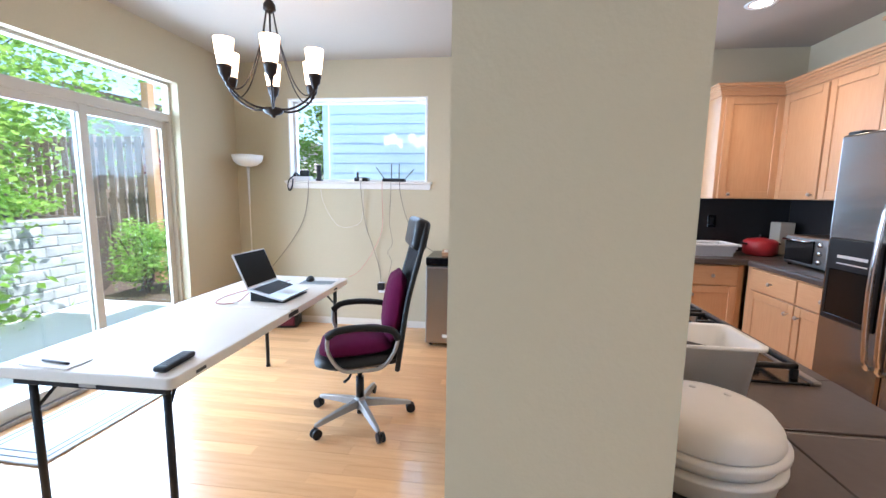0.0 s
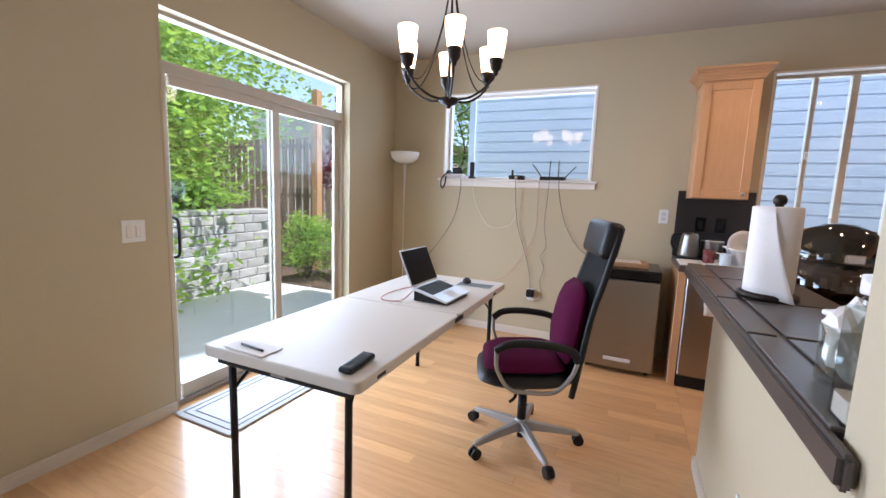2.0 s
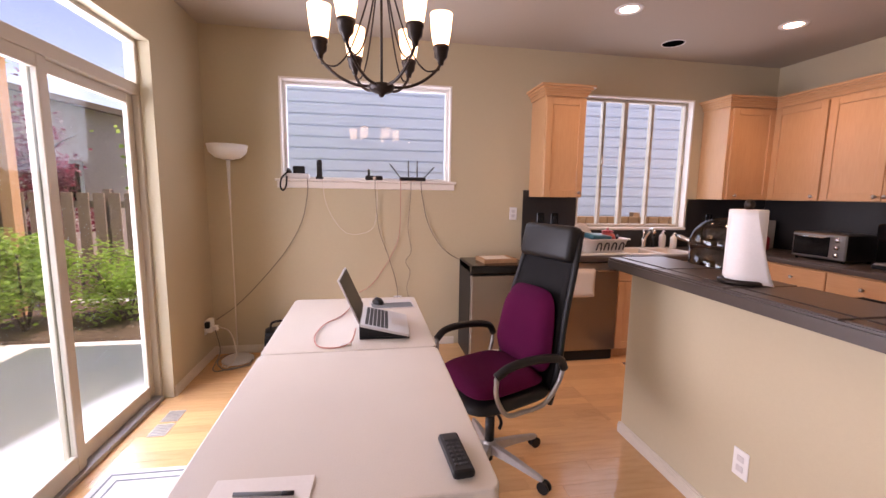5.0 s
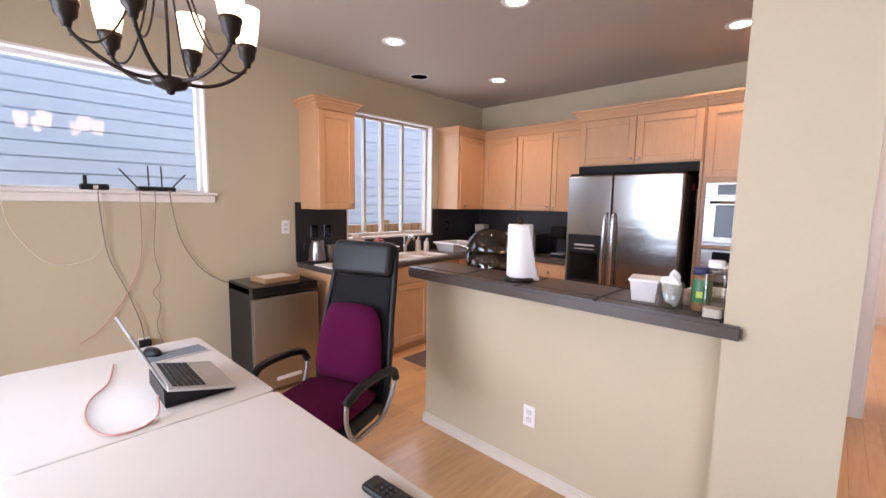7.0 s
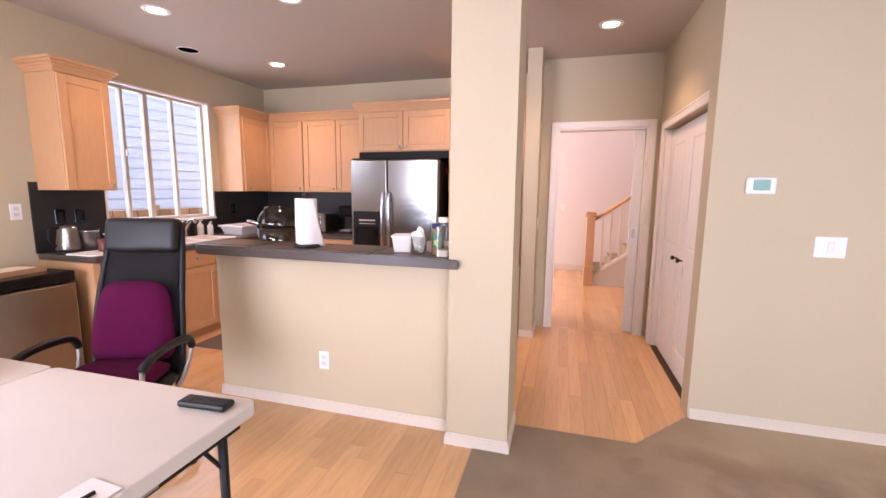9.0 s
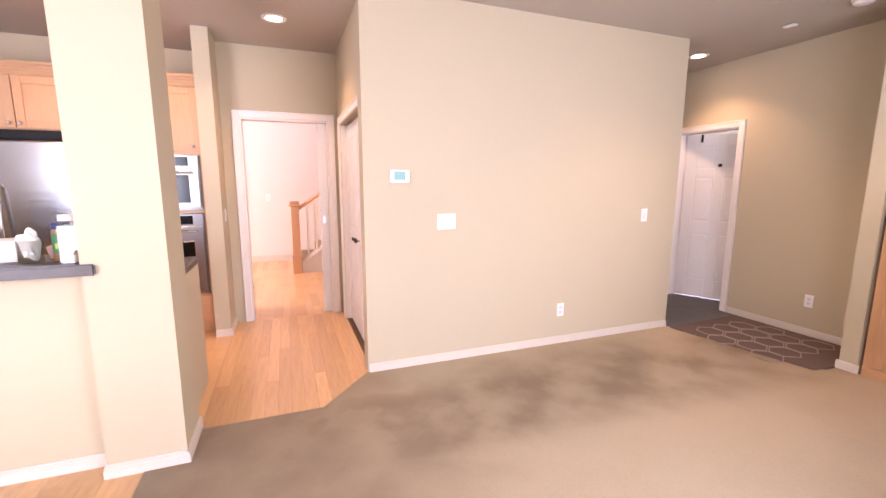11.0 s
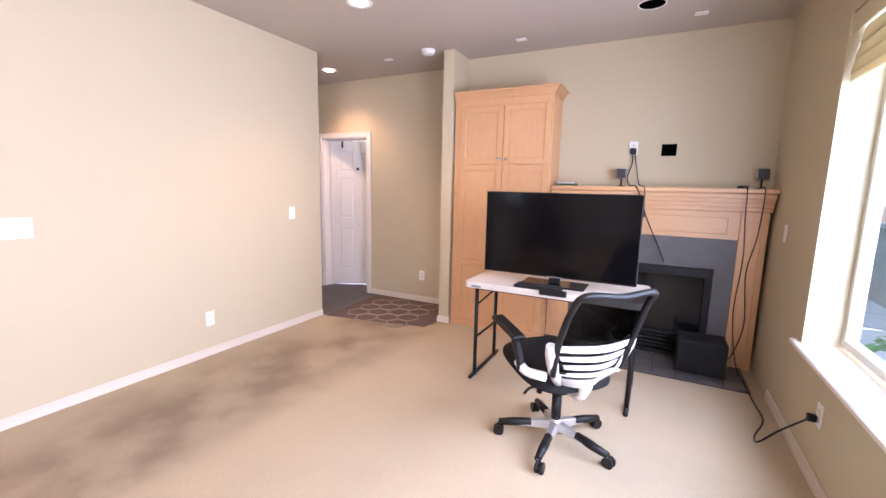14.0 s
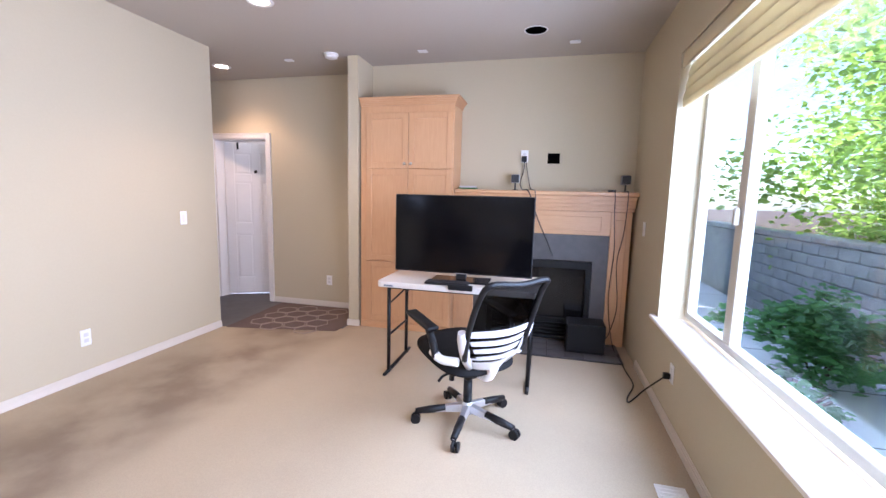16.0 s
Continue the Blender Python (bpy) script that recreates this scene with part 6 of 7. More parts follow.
for s in (-1, 1):
    part("armrest_pad", T(curve([(s * 0.285, 0.215, 0.60), (s * 0.29, 0.17, 0.655), (s * 0.29, 0.02, 0.675), (s * 0.288, -0.11, 0.665), (s * 0.275, -0.175, 0.625)], 6), 0.02, 10, radii=None), "black", ch, "curved black armrest")
    part("arm_loop", T(curve([(s * 0.277, -0.172, 0.625), (s * 0.272, -0.165, 0.53), (s * 0.262, -0.10, 0.43), (s * 0.255, 0.0, 0.415), (s * 0.262, 0.12, 0.43), (s * 0.275, 0.19, 0.52), (s * 0.285, 0.212, 0.60)], 5), 0.011, 10), "grey_metal", ch, "grey metal arm loop")
part("coat_hook", T([(0.0, 0.23, 0.62), (0.0, 0.29, 0.60)], 0.008), "black", ch)

# ---- chandelier ----
cd = thing("chandelier", "six-arm oiled bronze chandelier with lit frosted glass shades", "chandelier", pose(-0.935, 2.86, 0))
part("canopy", L([(0.065, CEIL - 0.001), (0.062, CEIL - 0.02), (0.02, CEIL - 0.035), (0.001, CEIL - 0.036)], sides=24), "bronze", cd, smooth=True)
for k in range(4):
    z = CEIL - 0.04 - k * 0.028
    bm = bmesh.new()
    pts = [Vector((0.011 * math.cos(a), 0, 0.018 * math.sin(a))) for a in [2 * math.pi * i / 12 for i in range(13)]]
    tube(bm, pts, 0.003, 6, cap=False)
    part("chain_link", bm, "bronze", cd, m=pose(0, 0, z, 0, 0, 90 * (k % 2)))
part("top_hub", L([(0.006, 2.58), (0.02, 2.57), (0.024, 2.55), (0.012, 2.53), (0.034, 2.50), (0.036, 2.47), (0.012, 2.45)], sides=18), "bronze", cd, smooth=True)
part("stem", T([(0, 0, 1.90), (0, 0, 2.60)], 0.006, 8), "bronze", cd)
part("bottom_bowl", L([(0.001, 1.852), (0.012, 1.856), (0.014, 1.866), (0.05, 1.878), (0.062, 1.898), (0.058, 1.908), (0.01, 1.915)], sides=20), "bronze", cd, smooth=True)
for k in range(6):
    a = radians(60 * k - 2)
    m = pose(0, 0, 0, 0, 0, math.degrees(a))
    part("arm", T(curve([(0.03, 0, 1.90), (0.12, 0, 1.905), (0.20, 0, 1.94), (0.262, 0, 1.995), (0.275, 0, 2.03)], 5), 0.007, 8), "bronze", cd, m=m)
    part("upper_rod", T(curve([(0.02, 0, 2.47), (0.055, 0, 2.30), (0.13, 0, 2.08), (0.20, 0, 1.985), (0.27, 0, 1.99)], 5), 0.004, 6), "bronze", cd, m=m)
    part("cup", L([(0.012, 2.01), (0.016, 2.03), (0.03, 2.045), (0.034, 2.075), (0.038, 2.08), (0.038, 2.095), (0.03, 2.096)], (0.275, 0, 0), 18), "bronze", cd, smooth=True, m=m)
    part("glass_shade", L([(0.028, 2.0965), (0.036, 2.10), (0.046, 2.16), (0.053, 2.235), (0.050, 2.235), (0.043, 2.16), (0.03, 2.105), (0.001, 2.10)], (0.275, 0, 0), 22, cap=False), "frost", cd, "glowing frosted glass shade", smooth=True, m=m)

# ---- floor lamp, bag, outlet clutter ----
fl = thing("floor_lamp", "white torchiere floor lamp in the corner, unlit", "floor lamp", pose(-2.10, 4.42, 0))
part("base", L([(0.125, 0), (0.125, 0.012), (0.11, 0.024), (0.02, 0.035), (0.001, 0.036)], sides=28), "light_grey", fl, smooth=True)
part("pole", T([(0, 0, 0.03), (0, 0, 1.64)], 0.005, 12), "trim", fl)
part("neck", T([(0, 0, 1.27), (0.0, 0, 1.55), (0, 0, 1.66)], 0.012, 10, radii=[0.007, 0.011, 0.016]), "light_grey", fl)
part("shade", L([(0.03, 1.655), (0.09, 1.67), (0.135, 1.71), (0.15, 1.77), (0.146, 1.77), (0.128, 1.715), (0.08, 1.68), (0.001, 1.672)], sides=32, cap=False), "vinyl", fl, "white bowl shade", smooth=True)
plate("wall_outlet", "white outlet with chargers beside the floor lamp", pose(W_D, 4.40, 0.30, 0, 0, 90), 0.072, 0.118)
ad = thing("power_strip_adapter", "white multi-plug adapter with black plugs at the outlet", "adapter", pose(W_D + 0.012, 4.40, 0.31, 0, 0, 90))
part("body", B(-0.04, 0.04, -0.045, 0, -0.05, 0.06, 0.006), "vinyl", ad)
part("plug", B(-0.07, -0.04, -0.04, -0.005, 0.0, 0.05, 0.004), "black", ad, "black plug")
part("plug", B(-0.02, 0.03, -0.08, -0.045, -0.04, 0.0, 0.004), "vinyl", ad, "white plug")
cable("lamp_cord", "grey cord coiled on the floor round the lamp", [(-2.25, 4.38, 0.28), (-2.2, 4.32, 0.12), (-2.22, 4.20, 0.012), (-2.1, 4.22, 0.01), (-1.98, 4.30, 0.01), (-2.02, 4.50, 0.01), (-2.2, 4.54, 0.01), (-2.24, 4.36, 0.018), (-2.12, 4.18, 0.018), (-1.96, 4.26, 0.018)], 0.005, "cord_grey")
cable("white_cord", "white cord hanging from the corner outlet to the floor", [(-2.24, 4.41, 0.30), (-2.12, 4.33, 0.27), (-2.07, 4.28, 0.10), (-2.12, 4.24, 0.02), (-2.18, 4.28, 0.012)], 0.005, "cord_white")
bg = thing("duffel_bag", "small red and black lunch bag on the floor", "bag", pose(-1.74, 4.42, 0.0, 0, 0, 12))
part("body", B(-0.14, 0.14, -0.10, 0.10, 0, 0.22, 0.035, seg=3), "black", bg, smooth=True)
part("top_flap", B(-0.135, 0.135, -0.095, 0.095, 0.20, 0.262, 0.03, seg=3), "black", bg, "black zip top", smooth=True)
part("front_pocket", B(-0.11, 0.11, -0.118, -0.085, 0.03, 0.15, 0.012, seg=2), "red_cloth", bg, smooth=True)
part("handle", T(curve([(-0.09, 0, 0.25), (-0.07, 0, 0.32), (0.07, 0, 0.32), (0.09, 0, 0.25)], 5), 0.010), "black", bg)

# things on the dining sill, cords down the wall
SZ = DW[2] + 0.018
ph = thing("desk_phone", "grey and black corded desk phone on the window sill", "telephone", pose(-1.60, N + 0.02, SZ))
part("base", B(-0.09, 0.09, -0.05, 0.05, 0, 0.045, 0.008, pose(0, 0, 0, 0, 0, 0)), "light_grey", ph)
part("display_hood", B(-0.05, 0.05, 0.02, 0.04, 0.04, 0.11, 0.005), "black", ph)
part("handset", T(curve([(-0.075, -0.045, 0.055), (-0.08, 0, 0.075), (-0.075, 0.045, 0.055)], 4), 0.016), "black", ph)
bm = bmesh.new()
for r in range(4):
    for c in range(3):
        box(bm, -0.02 + c * 0.022, -0.006 + c * 0.022, -0.042 + r * 0.014, -0.032 + r * 0.014, 0.0445, 0.048)
part("keypad", bm, "key_dark", ph)
part("coiled_cord", T(curve([(-0.085, -0.05, 0.05), (-0.125, -0.075, 0.0), (-0.135, -0.075, -0.07), (-0.115, -0.075, -0.10), (-0.09, -0.075, -0.06), (-0.085, -0.062, 0.02)], 5), 0.007), "black", ph)
hs = thing("cordless_handset", "black cordless handset standing in its cradle", "telephone", pose(-1.425, N + 0.02, SZ))
part("cradle", B(-0.03, 0.03, -0.03, 0.03, 0, 0.025, 0.006), "black", hs)
part("handset", B(-0.022, 0.022, -0.012, 0.012, 0.022, 0.165, 0.006), "black", hs)
md = thing("modem", "small black modem with a stub antenna on the sill", "modem", pose(-0.96, N + 0.015, SZ))
part("body", B(-0.075, 0.075, -0.035, 0.035, 0, 0.04, 0.008), "black", md)
part("antenna", B(-0.055, -0.035, -0.01, 0.01, 0.038, 0.095, 0.004), "black", md)
part("plug", B(-0.01, 0.015, -0.05, -0.034, 0.005, 0.03), "cord_white", md)
rt = thing("wifi_router", "blue-grey router with four black antennas on the sill", "router", pose(-0.62, N + 0.01, SZ))
part("body", B(-0.115, 0.115, -0.045, 0.045, 0, 0.03, 0.006), "black", rt)
part("lid", B(-0.11, 0.11, -0.04, 0.04, 0.0295, 0.034, 0.003), "rug_blue", rt)
for x, dx, h in ((-0.10, -0.10, 0.13), (-0.035, 0, 0.16), (0.045, 0, 0.16), (0.10, 0.10, 0.11)):
    part("antenna", T([(x, 0.03, 0.02), (x + dx, 0.035, 0.02 + h)], 0.005, 8), "black", rt)
WY = N - 0.02
cable("phone_cord", "dark cord sagging from the sill towards the corner", [(-1.52, N - 0.04, SZ), (-1.52, N - 0.045, 1.40), (-1.58, WY, 1.15), (-1.72, WY, 0.90), (-1.95, WY, 0.62), (-2.15, WY, 0.42), (-2.28, 4.50, 0.33)], 0.0035, "cord_grey")
cable("draped_cable", "thin tan cord draped across the wall", [(-1.40, N - 0.04, SZ), (-1.36, WY, 1.28), (-1.22, WY, 1.07), (-1.05, WY, 1.06), (-0.95, WY, 1.16), (-0.93, N - 0.04, SZ)], 0.0022, "cord_white")
cable("hanging_cable", "grey cord hanging from the modem to the outlet", [(-0.95, N - 0.05, SZ + 0.015), (-0.95, N - 0.05, 1.42), (-0.92, WY, 1.10), (-0.84, WY, 0.86), (-0.77, WY, 0.62), (-0.75, N - 0.03, 0.46)], 0.003, "cord_grey")
cable("router_cord", "pinkish network cable hanging behind the table", [(-0.73, N - 0.045, SZ + 0.01), (-0.73, N - 0.05, 1.40), (-0.74, WY, 1.05), (-0.83, WY, 0.82), (-0.98, WY, 0.60), (-1.10, WY, 0.52)], 0.003, "cord_pink")
cable("router_cord", "thin crinkled grey cord hanging from the router", [(-0.64, N - 0.045, SZ + 0.01), (-0.64, N - 0.05, 1.40), (-0.66, WY, 1.10), (-0.63, WY, 0.90), (-0.68, WY, 0.80), (-0.64, WY, 0.70), (-0.67, WY, 0.55), (-0.64, WY, 0.40), (-0.72, WY, 0.35)], 0.0025, "cord_grey")
cable("router_cord", "dark cord from the router to behind the mini fridge", [(-0.55, N - 0.045, SZ + 0.01), (-0.54, N - 0.05, 1.40), (-0.48, WY, 1.15), (-0.36, WY, 0.94), (-0.22, WY, 0.83), (-0.12, 4.54, 0.80)], 0.0035, "cord_grey")
solo("wall_adapter", B(-0.785, -0.715, N - 0.06, N - 0.009, 0.40, 0.47, 0.006), "black", "black power adapter in the wall outlet", "adapter")

# floor mat and vents
mt = thing("door_mat", "pale grey rug with dark border stripes at the patio door", "mat", pose(-2.06, 2.53, 0, 0, 0, -1))
part("rug_body", B(-0.24, 0.24, -0.46, 0.46, 0.001, 0.012, 0.004), "rug_pale", mt)
for e in (0.035, 0.08):
    bm = bmesh.new()
    x, y = 0.24 - e, 0.46 - e
    for x0, x1, y0, y1 in ((-x, x, y - 0.008, y), (-x, x, -y, -y + 0.008), (-x, -x + 0.008, -y + 0.008, y - 0.008), (x - 0.008, x, -y + 0.008, y - 0.008)):
        box(bm, x0, x1, y0, y1, 0.0115, 0.0142)
    part("border_stripe", bm, "rug_blue", mt, "dark grey border stripe")
for y0, y1 in ((3.30, 3.44), (3.46, 3.60)):
    vt = thing("floor_vent", "flush wooden floor register near the patio door", "floor vent", pose(-2.22, (y0 + y1) / 2, 0), group="floor vents")
    part("frame", B(-0.05, 0.05, -0.068, 0.068, 0.0005, 0.004, 0.001), "almond", vt)
    for k in range(7):
        part("slat", B(-0.043, 0.043, -0.062 + k * 0.018, -0.052 + k * 0.018, 0.0035, 0.006), "grey_metal", vt)
# ---- living area ----
tc = thing("tall_cabinet", "tall built-in maple cabinet with six panelled doors", "cabinet", pose(-0.262, -3.56, 0, 0, 0, 180))
part("carcass", B(0, 0.955, 0, 0.338, 0, 2.24, 0.002), "maple", tc)
for z0, z1, kz in ((1.638, 2.17, 1.685), (0.712, 1.632, None), (0.085, 0.706, None)):
    for f in two(0.065, 0.945, z0, z1, kz or 0):
        shaker(tc, *f[:4], f[4] if kz else None)
crown(tc, 0, 0.955, 0, 0.338, 2.24, (False, True), 0.075, 0.05)
part("plinth", B(0.0, 0.955, -0.012, 0, 0, 0.07, 0.003), "maple_h", tc)

fp = thing("fireplace", "maple fireplace surround with grey slate and black firebox", "fireplace", kind="structure")
FY = -3.72
part("mantel_shelf", B(-2.885, -1.222, S_L + 0.001, FY + 0.12, 1.415, 1.452, 0.006), "maple_h", fp)
for k in range(4):
    part("mantel_moulding", B(-2.875, -1.222, FY, FY + 0.10 - 0.022 * k, 1.375 - 0.034 * k, 1.414 - 0.034 * k, 0.006), "maple_h", fp)
part("frieze", B(-2.68, -1.42, S_L + 0.001, FY + 0.012, 1.05, 1.272, 0.003), "maple_h", fp)
part("frieze_panel", B(-2.60, -1.50, FY + 0.012, FY + 0.02, 1.09, 1.225, 0.005), "maple_h", fp)
for x0, x1 in ((-2.86, -2.68), (-1.42, -1.222)):
    part("pilaster", B(x0, x1, S_L + 0.001, FY + 0.018, 0.0, 1.272, 0.004), "maple", fp)
    part("pilaster_panel", B(x0 + 0.04, x1 - 0.04, FY + 0.018, FY + 0.025, 0.14, 1.20, 0.004), "maple", fp)
bm = bmesh.new()
box(bm, -2.679, -2.545, S_L + 0.02, FY, 0.0, 1.049)
box(bm, -1.56, -1.421, S_L + 0.02, FY, 0.0, 1.049)
box(bm, -2.545, -1.56, S_L + 0.02, FY, 0.80, 1.049)
part("slate_surround", bm, "slate", fp, "dark grey slate surround")
fb = part("firebox", B(-2.543, -1.562, S_L + 0.02, FY - 0.06, 0.02, 0.798), "firebox", fp, "black metal gas firebox")
bm = bmesh.new()
box(bm, -2.54, -1.565, FY - 0.06, FY + 0.012, 0.72, 0.795, 0.004)
box(bm, -2.54, -2.49, FY - 0.06, FY + 0.012, 0.02, 0.72, 0.004)
box(bm, -1.615, -1.565, FY - 0.06, FY + 0.012, 0.02, 0.72, 0.004)
box(bm, -2.49, -1.615, FY - 0.06, FY + 0.012, 0.02, 0.05, 0.004)
box(bm, -2.49, -1.615, FY - 0.06, FY + 0.010, 0.20, 0.23, 0.004)
part("frame", bm, "firebox", fb)
for k in range(4):
    part("louvre", B(-2.485, -1.62, -0.02, 0.02, -0.004, 0.004, 0, pose(0, FY - 0.02, 0.07 + k * 0.034, 30, 0, 0)), "firebox", fb)
part("glass", B(-2.49, -1.615, FY - 0.035, FY - 0.03, 0.23, 0.72), "black_gloss", fb, "dark reflective glass")
h = thing("hearth", "flush hearth of dark slate tiles", "hearth", kind="structure")
part("bed", B(-2.80, -1.222, -3.699, -3.24, -0.01, 0.010), "grout", h)
nx, ny = 10, 3
dx, dy = 1.578 / nx, 0.456 / ny
me = mesh_of("tile", B(-dx / 2 + 0.003, dx / 2 - 0.003, -dy / 2 + 0.003, dy / 2 - 0.003, 0, 0.012, 0.002), "slate")
for i in range(nx):
    for j in range(ny):
        t = new("tile", me)
        t.parent = h
        t.location = (-2.80 + dx * (i + 0.5), -3.697 + dy * (j + 0.5), 0.008 + random.uniform(0, 0.001))
sw = thing("subwoofer", "black box subwoofer standing on the hearth", "speaker", pose(-2.50, -3.50, 0.021))
part("cabinet", B(-0.16, 0.17, -0.13, 0.13, 0.008, 0.26, 0.006), "black", sw)
part("grille", B(-0.15, 0.16, 0.129, 0.137, 0.018, 0.25, 0.003), "mesh_black", sw)
for x in (-0.14, 0.12):
    for y in (-0.1, 0.1):
        part("foot", L([(0.012, 0), (0.012, 0.009)], (x, y, 0), 8), "black", sw)


def satellite(x, label):
    s = thing("satellite_speaker", label, "speaker", pose(x, -3.77, 1.452), group="mantel speakers")
    part("foot", L([(0.032, 0), (0.032, 0.006), (0.01, 0.01)], sides=16), "black", s)
    part("stem", T([(0, 0, 0.006), (0, 0, 0.075)], 0.008, 8), "black", s)
    part("box", B(-0.042, 0.042, -0.04, 0.04, 0.07, 0.155, 0.012, seg=2), "grey_metal", s)
    part("grille", B(-0.036, 0.036, 0.039, 0.043, 0.076, 0.149, 0.003), "key_dark", s)


satellite(-1.79, "small grey satellite speaker on the mantel")
satellite(-2.79, "small grey satellite speaker at the mantel end")
solo("sensor_bar", B(-2.71, -2.64, -3.78, -3.74, 1.452, 1.475, 0.004), "black", "small black infrared box on the mantel", "sensor")
nb = thing("book_stack", "two thin green and grey booklets lying on the mantel", "books", pose(-1.33, -3.75, 1.452))
part("booklet", B(-0.085, 0.085, -0.06, 0.06, 0, 0.018, 0.002), "leaf_dark", nb, "green booklet")
part("booklet", B(-0.075, 0.08, -0.055, 0.06, 0.0185, 0.034, 0.002), "light_grey", nb, "pale booklet")
cable("mantel_cord", "black cord from the wall outlet behind the television", [(-1.86, S_L + 0.03, 1.77), (-1.86, S_L + 0.03, 1.65), (-1.83, S_L + 0.03, 1.54), (-1.86, -3.80, 1.462), (-1.93, -3.585, 1.44), (-2.02, -3.60, 1.20), (-2.12, -3.64, 0.98), (-2.18, -3.65, 0.84)], 0.005, "black")
cable("mantel_cord", "second black cord hanging from the wall outlet", [(-1.87, S_L + 0.03, 1.77), (-1.90, S_L + 0.03, 1.62), (-1.93, S_L + 0.03, 1.48), (-1.96, -3.80, 1.462), (-1.99, -3.58, 1.43), (-2.00, -3.60, 1.2)], 0.004, "black")
cable("speaker_cord", "black speaker cord running down the mantel end", [(-2.68, -3.74, 1.462), (-2.68, -3.585, 1.44), (-2.69, -3.59, 1.2), (-2.72, -3.67, 0.9), (-2.70, -3.67, 0.5), (-2.73, -3.66, 0.2), (-2.76, -3.55, 0.03), (-2.78, -3.4, 0.03)], 0.004, "black")
cable("speaker_cord", "thin dark cord running down beside the fireplace", [(-2.79, -3.73, 1.46), (-2.79, -3.585, 1.43), (-2.78, -3.60, 1.1), (-2.75, -3.67, 0.8), (-2.78, -3.67, 0.4), (-2.72, -3.62, 0.15), (-2.66, -3.55, 0.10)], 0.004, "black")
cable("trailing_cable", "black cord running along the wall to the window outlet", [(-2.77, -3.45, 0.028), (-2.79, -3.1, 0.012), (-2.80, -2.85, 0.012), (-2.72, -2.62, 0.012), (-2.70, -2.45, 0.06), (-2.76, -2.35, 0.20), (-2.855, -2.29, 0.33)], 0.005, "black")
solo("outlet_plug", B(-2.878, -2.84, -2.305, -2.275, 0.315, 0.35, 0.004), "black", "black plug in the window wall outlet", "plug")
solo("wall_plug", B(-1.885, -1.835, S_L + 0.008, S_L + 0.045, 1.735, 1.79, 0.005), "black", "black plug in the outlet above the mantel", "plug")

# small desk with the television
folding_table("folding_desk", "small white folding table with black height-adjust legs", pose(-1.495, -2.77, 0, 0, 0, -90), 0.59, 1.21, 0.74, seam=False)
solo("desk_logo_plate", B(-1.02, -0.95, -2.474, -2.471, 0.705, 0.718), "rug_blue", "small dark oval maker plate on the desk edge", "plate")
tv = thing("television", "large black flat television standing on the folding table", "television", pose(-1.49, -2.70, 0.742))
pn = part("panel", B(-0.53, 0.53, -0.025, 0.012, 0.052, 0.648, 0.004), "black", tv)
part("screen", B(-0.524, 0.524, 0.0115, 0.0145, 0.062, 0.642), "screen", pn, "dark glossy switched-off screen")
part("chin", B(-0.05, 0.05, 0.012, 0.016, 0.053, 0.059), "grey_metal", pn)
part("neck", B(-0.04, 0.04, -0.02, 0.005, 0.01, 0.06, 0.004), "black", tv)
part("stand_foot", B(-0.22, 0.22, -0.11, 0.11, 0, 0.012, 0.004), "black_gloss", tv)
kb = thing("keyboard", "black computer keyboard at the desk edge", "keyboard", pose(-1.42, -2.53, 0.742, 0, 0, 180))
part("case", B(-0.16, 0.16, -0.05, 0.06, 0, 0.018, 0.005), "black", kb)
bm = bmesh.new()
for r in range(5):
    for c in range(16):
        box(bm, -0.152 + c * 0.019, -0.136 + c * 0.019, -0.043 + r * 0.0195, -0.027 + r * 0.0195, 0.0175, 0.0225)
part("keys", bm, "key_dark", kb)
solo("wrist_rest", B(-1.62, -1.44, -2.486, -2.462, 0.715, 0.757, 0.008, seg=2), "black", "black wrist rest over the desk edge", "wrist rest")
solo("notepad", B(-1.98, -1.78, -2.66, -2.56, 0.742, 0.750, 0.002), "paper", "white notepad on the desk", "notepad")

# mesh task chair; the sitter faces -y in its own axes
ch = thing("task_chair", "black mesh task chair with a white slotted lumbar frame", "office chair", pose(-1.69, -2.005, 0, 0, 0, 45))
star_base(ch, 0.315, "silver", tip="black", turn=42)
part("gas_lift", T([(0, 0, 0.13), (0, 0, 0.28)], 0.027, 14), "black", ch)
part("gas_lift", T([(0, 0, 0.28), (0, 0, 0.36)], 0.014, 14), "chrome", ch)
part("mechanism", B(-0.08, 0.08, -0.14, 0.12, 0.335, 0.385, 0.012, seg=2), "black", ch)
part("tilt_knob", T([(0, -0.15, 0.32), (0.0, -0.18, 0.24), (0.0, -0.185, 0.20)], 0.018, 10), "black", ch)
part("tilt_lever", T(curve([(0.07, 0.0, 0.35), (0.16, -0.02, 0.33), (0.20, -0.02, 0.30)], 4), 0.008), "black", ch)
part("seat", cushion(0.51, 0.55, 0.10, 3.2, 0.0), "mesh_black", ch, "black fabric seat with waterfall front", m=pose(0, -0.06, 0.395, -8, 0, 0))
bm = bmesh.new()
bk_rows = []
for z, y, w, bow in ((0.52, 0.235, 0.188, 0.035), (0.60, 0.262, 0.198, 0.035), (0.70, 0.292, 0.202, 0.03), (0.80, 0.33, 0.20, 0.025), (0.88, 0.365, 0.196, 0.02), (0.945, 0.41, 0.19, 0.015)):
    bk_rows.append([bm.verts.new((w * u / 5, y + bow * (1 - (u / 5) ** 2), z + 0.012 * (u / 5) ** 2)) for u in range(-5, 6)])
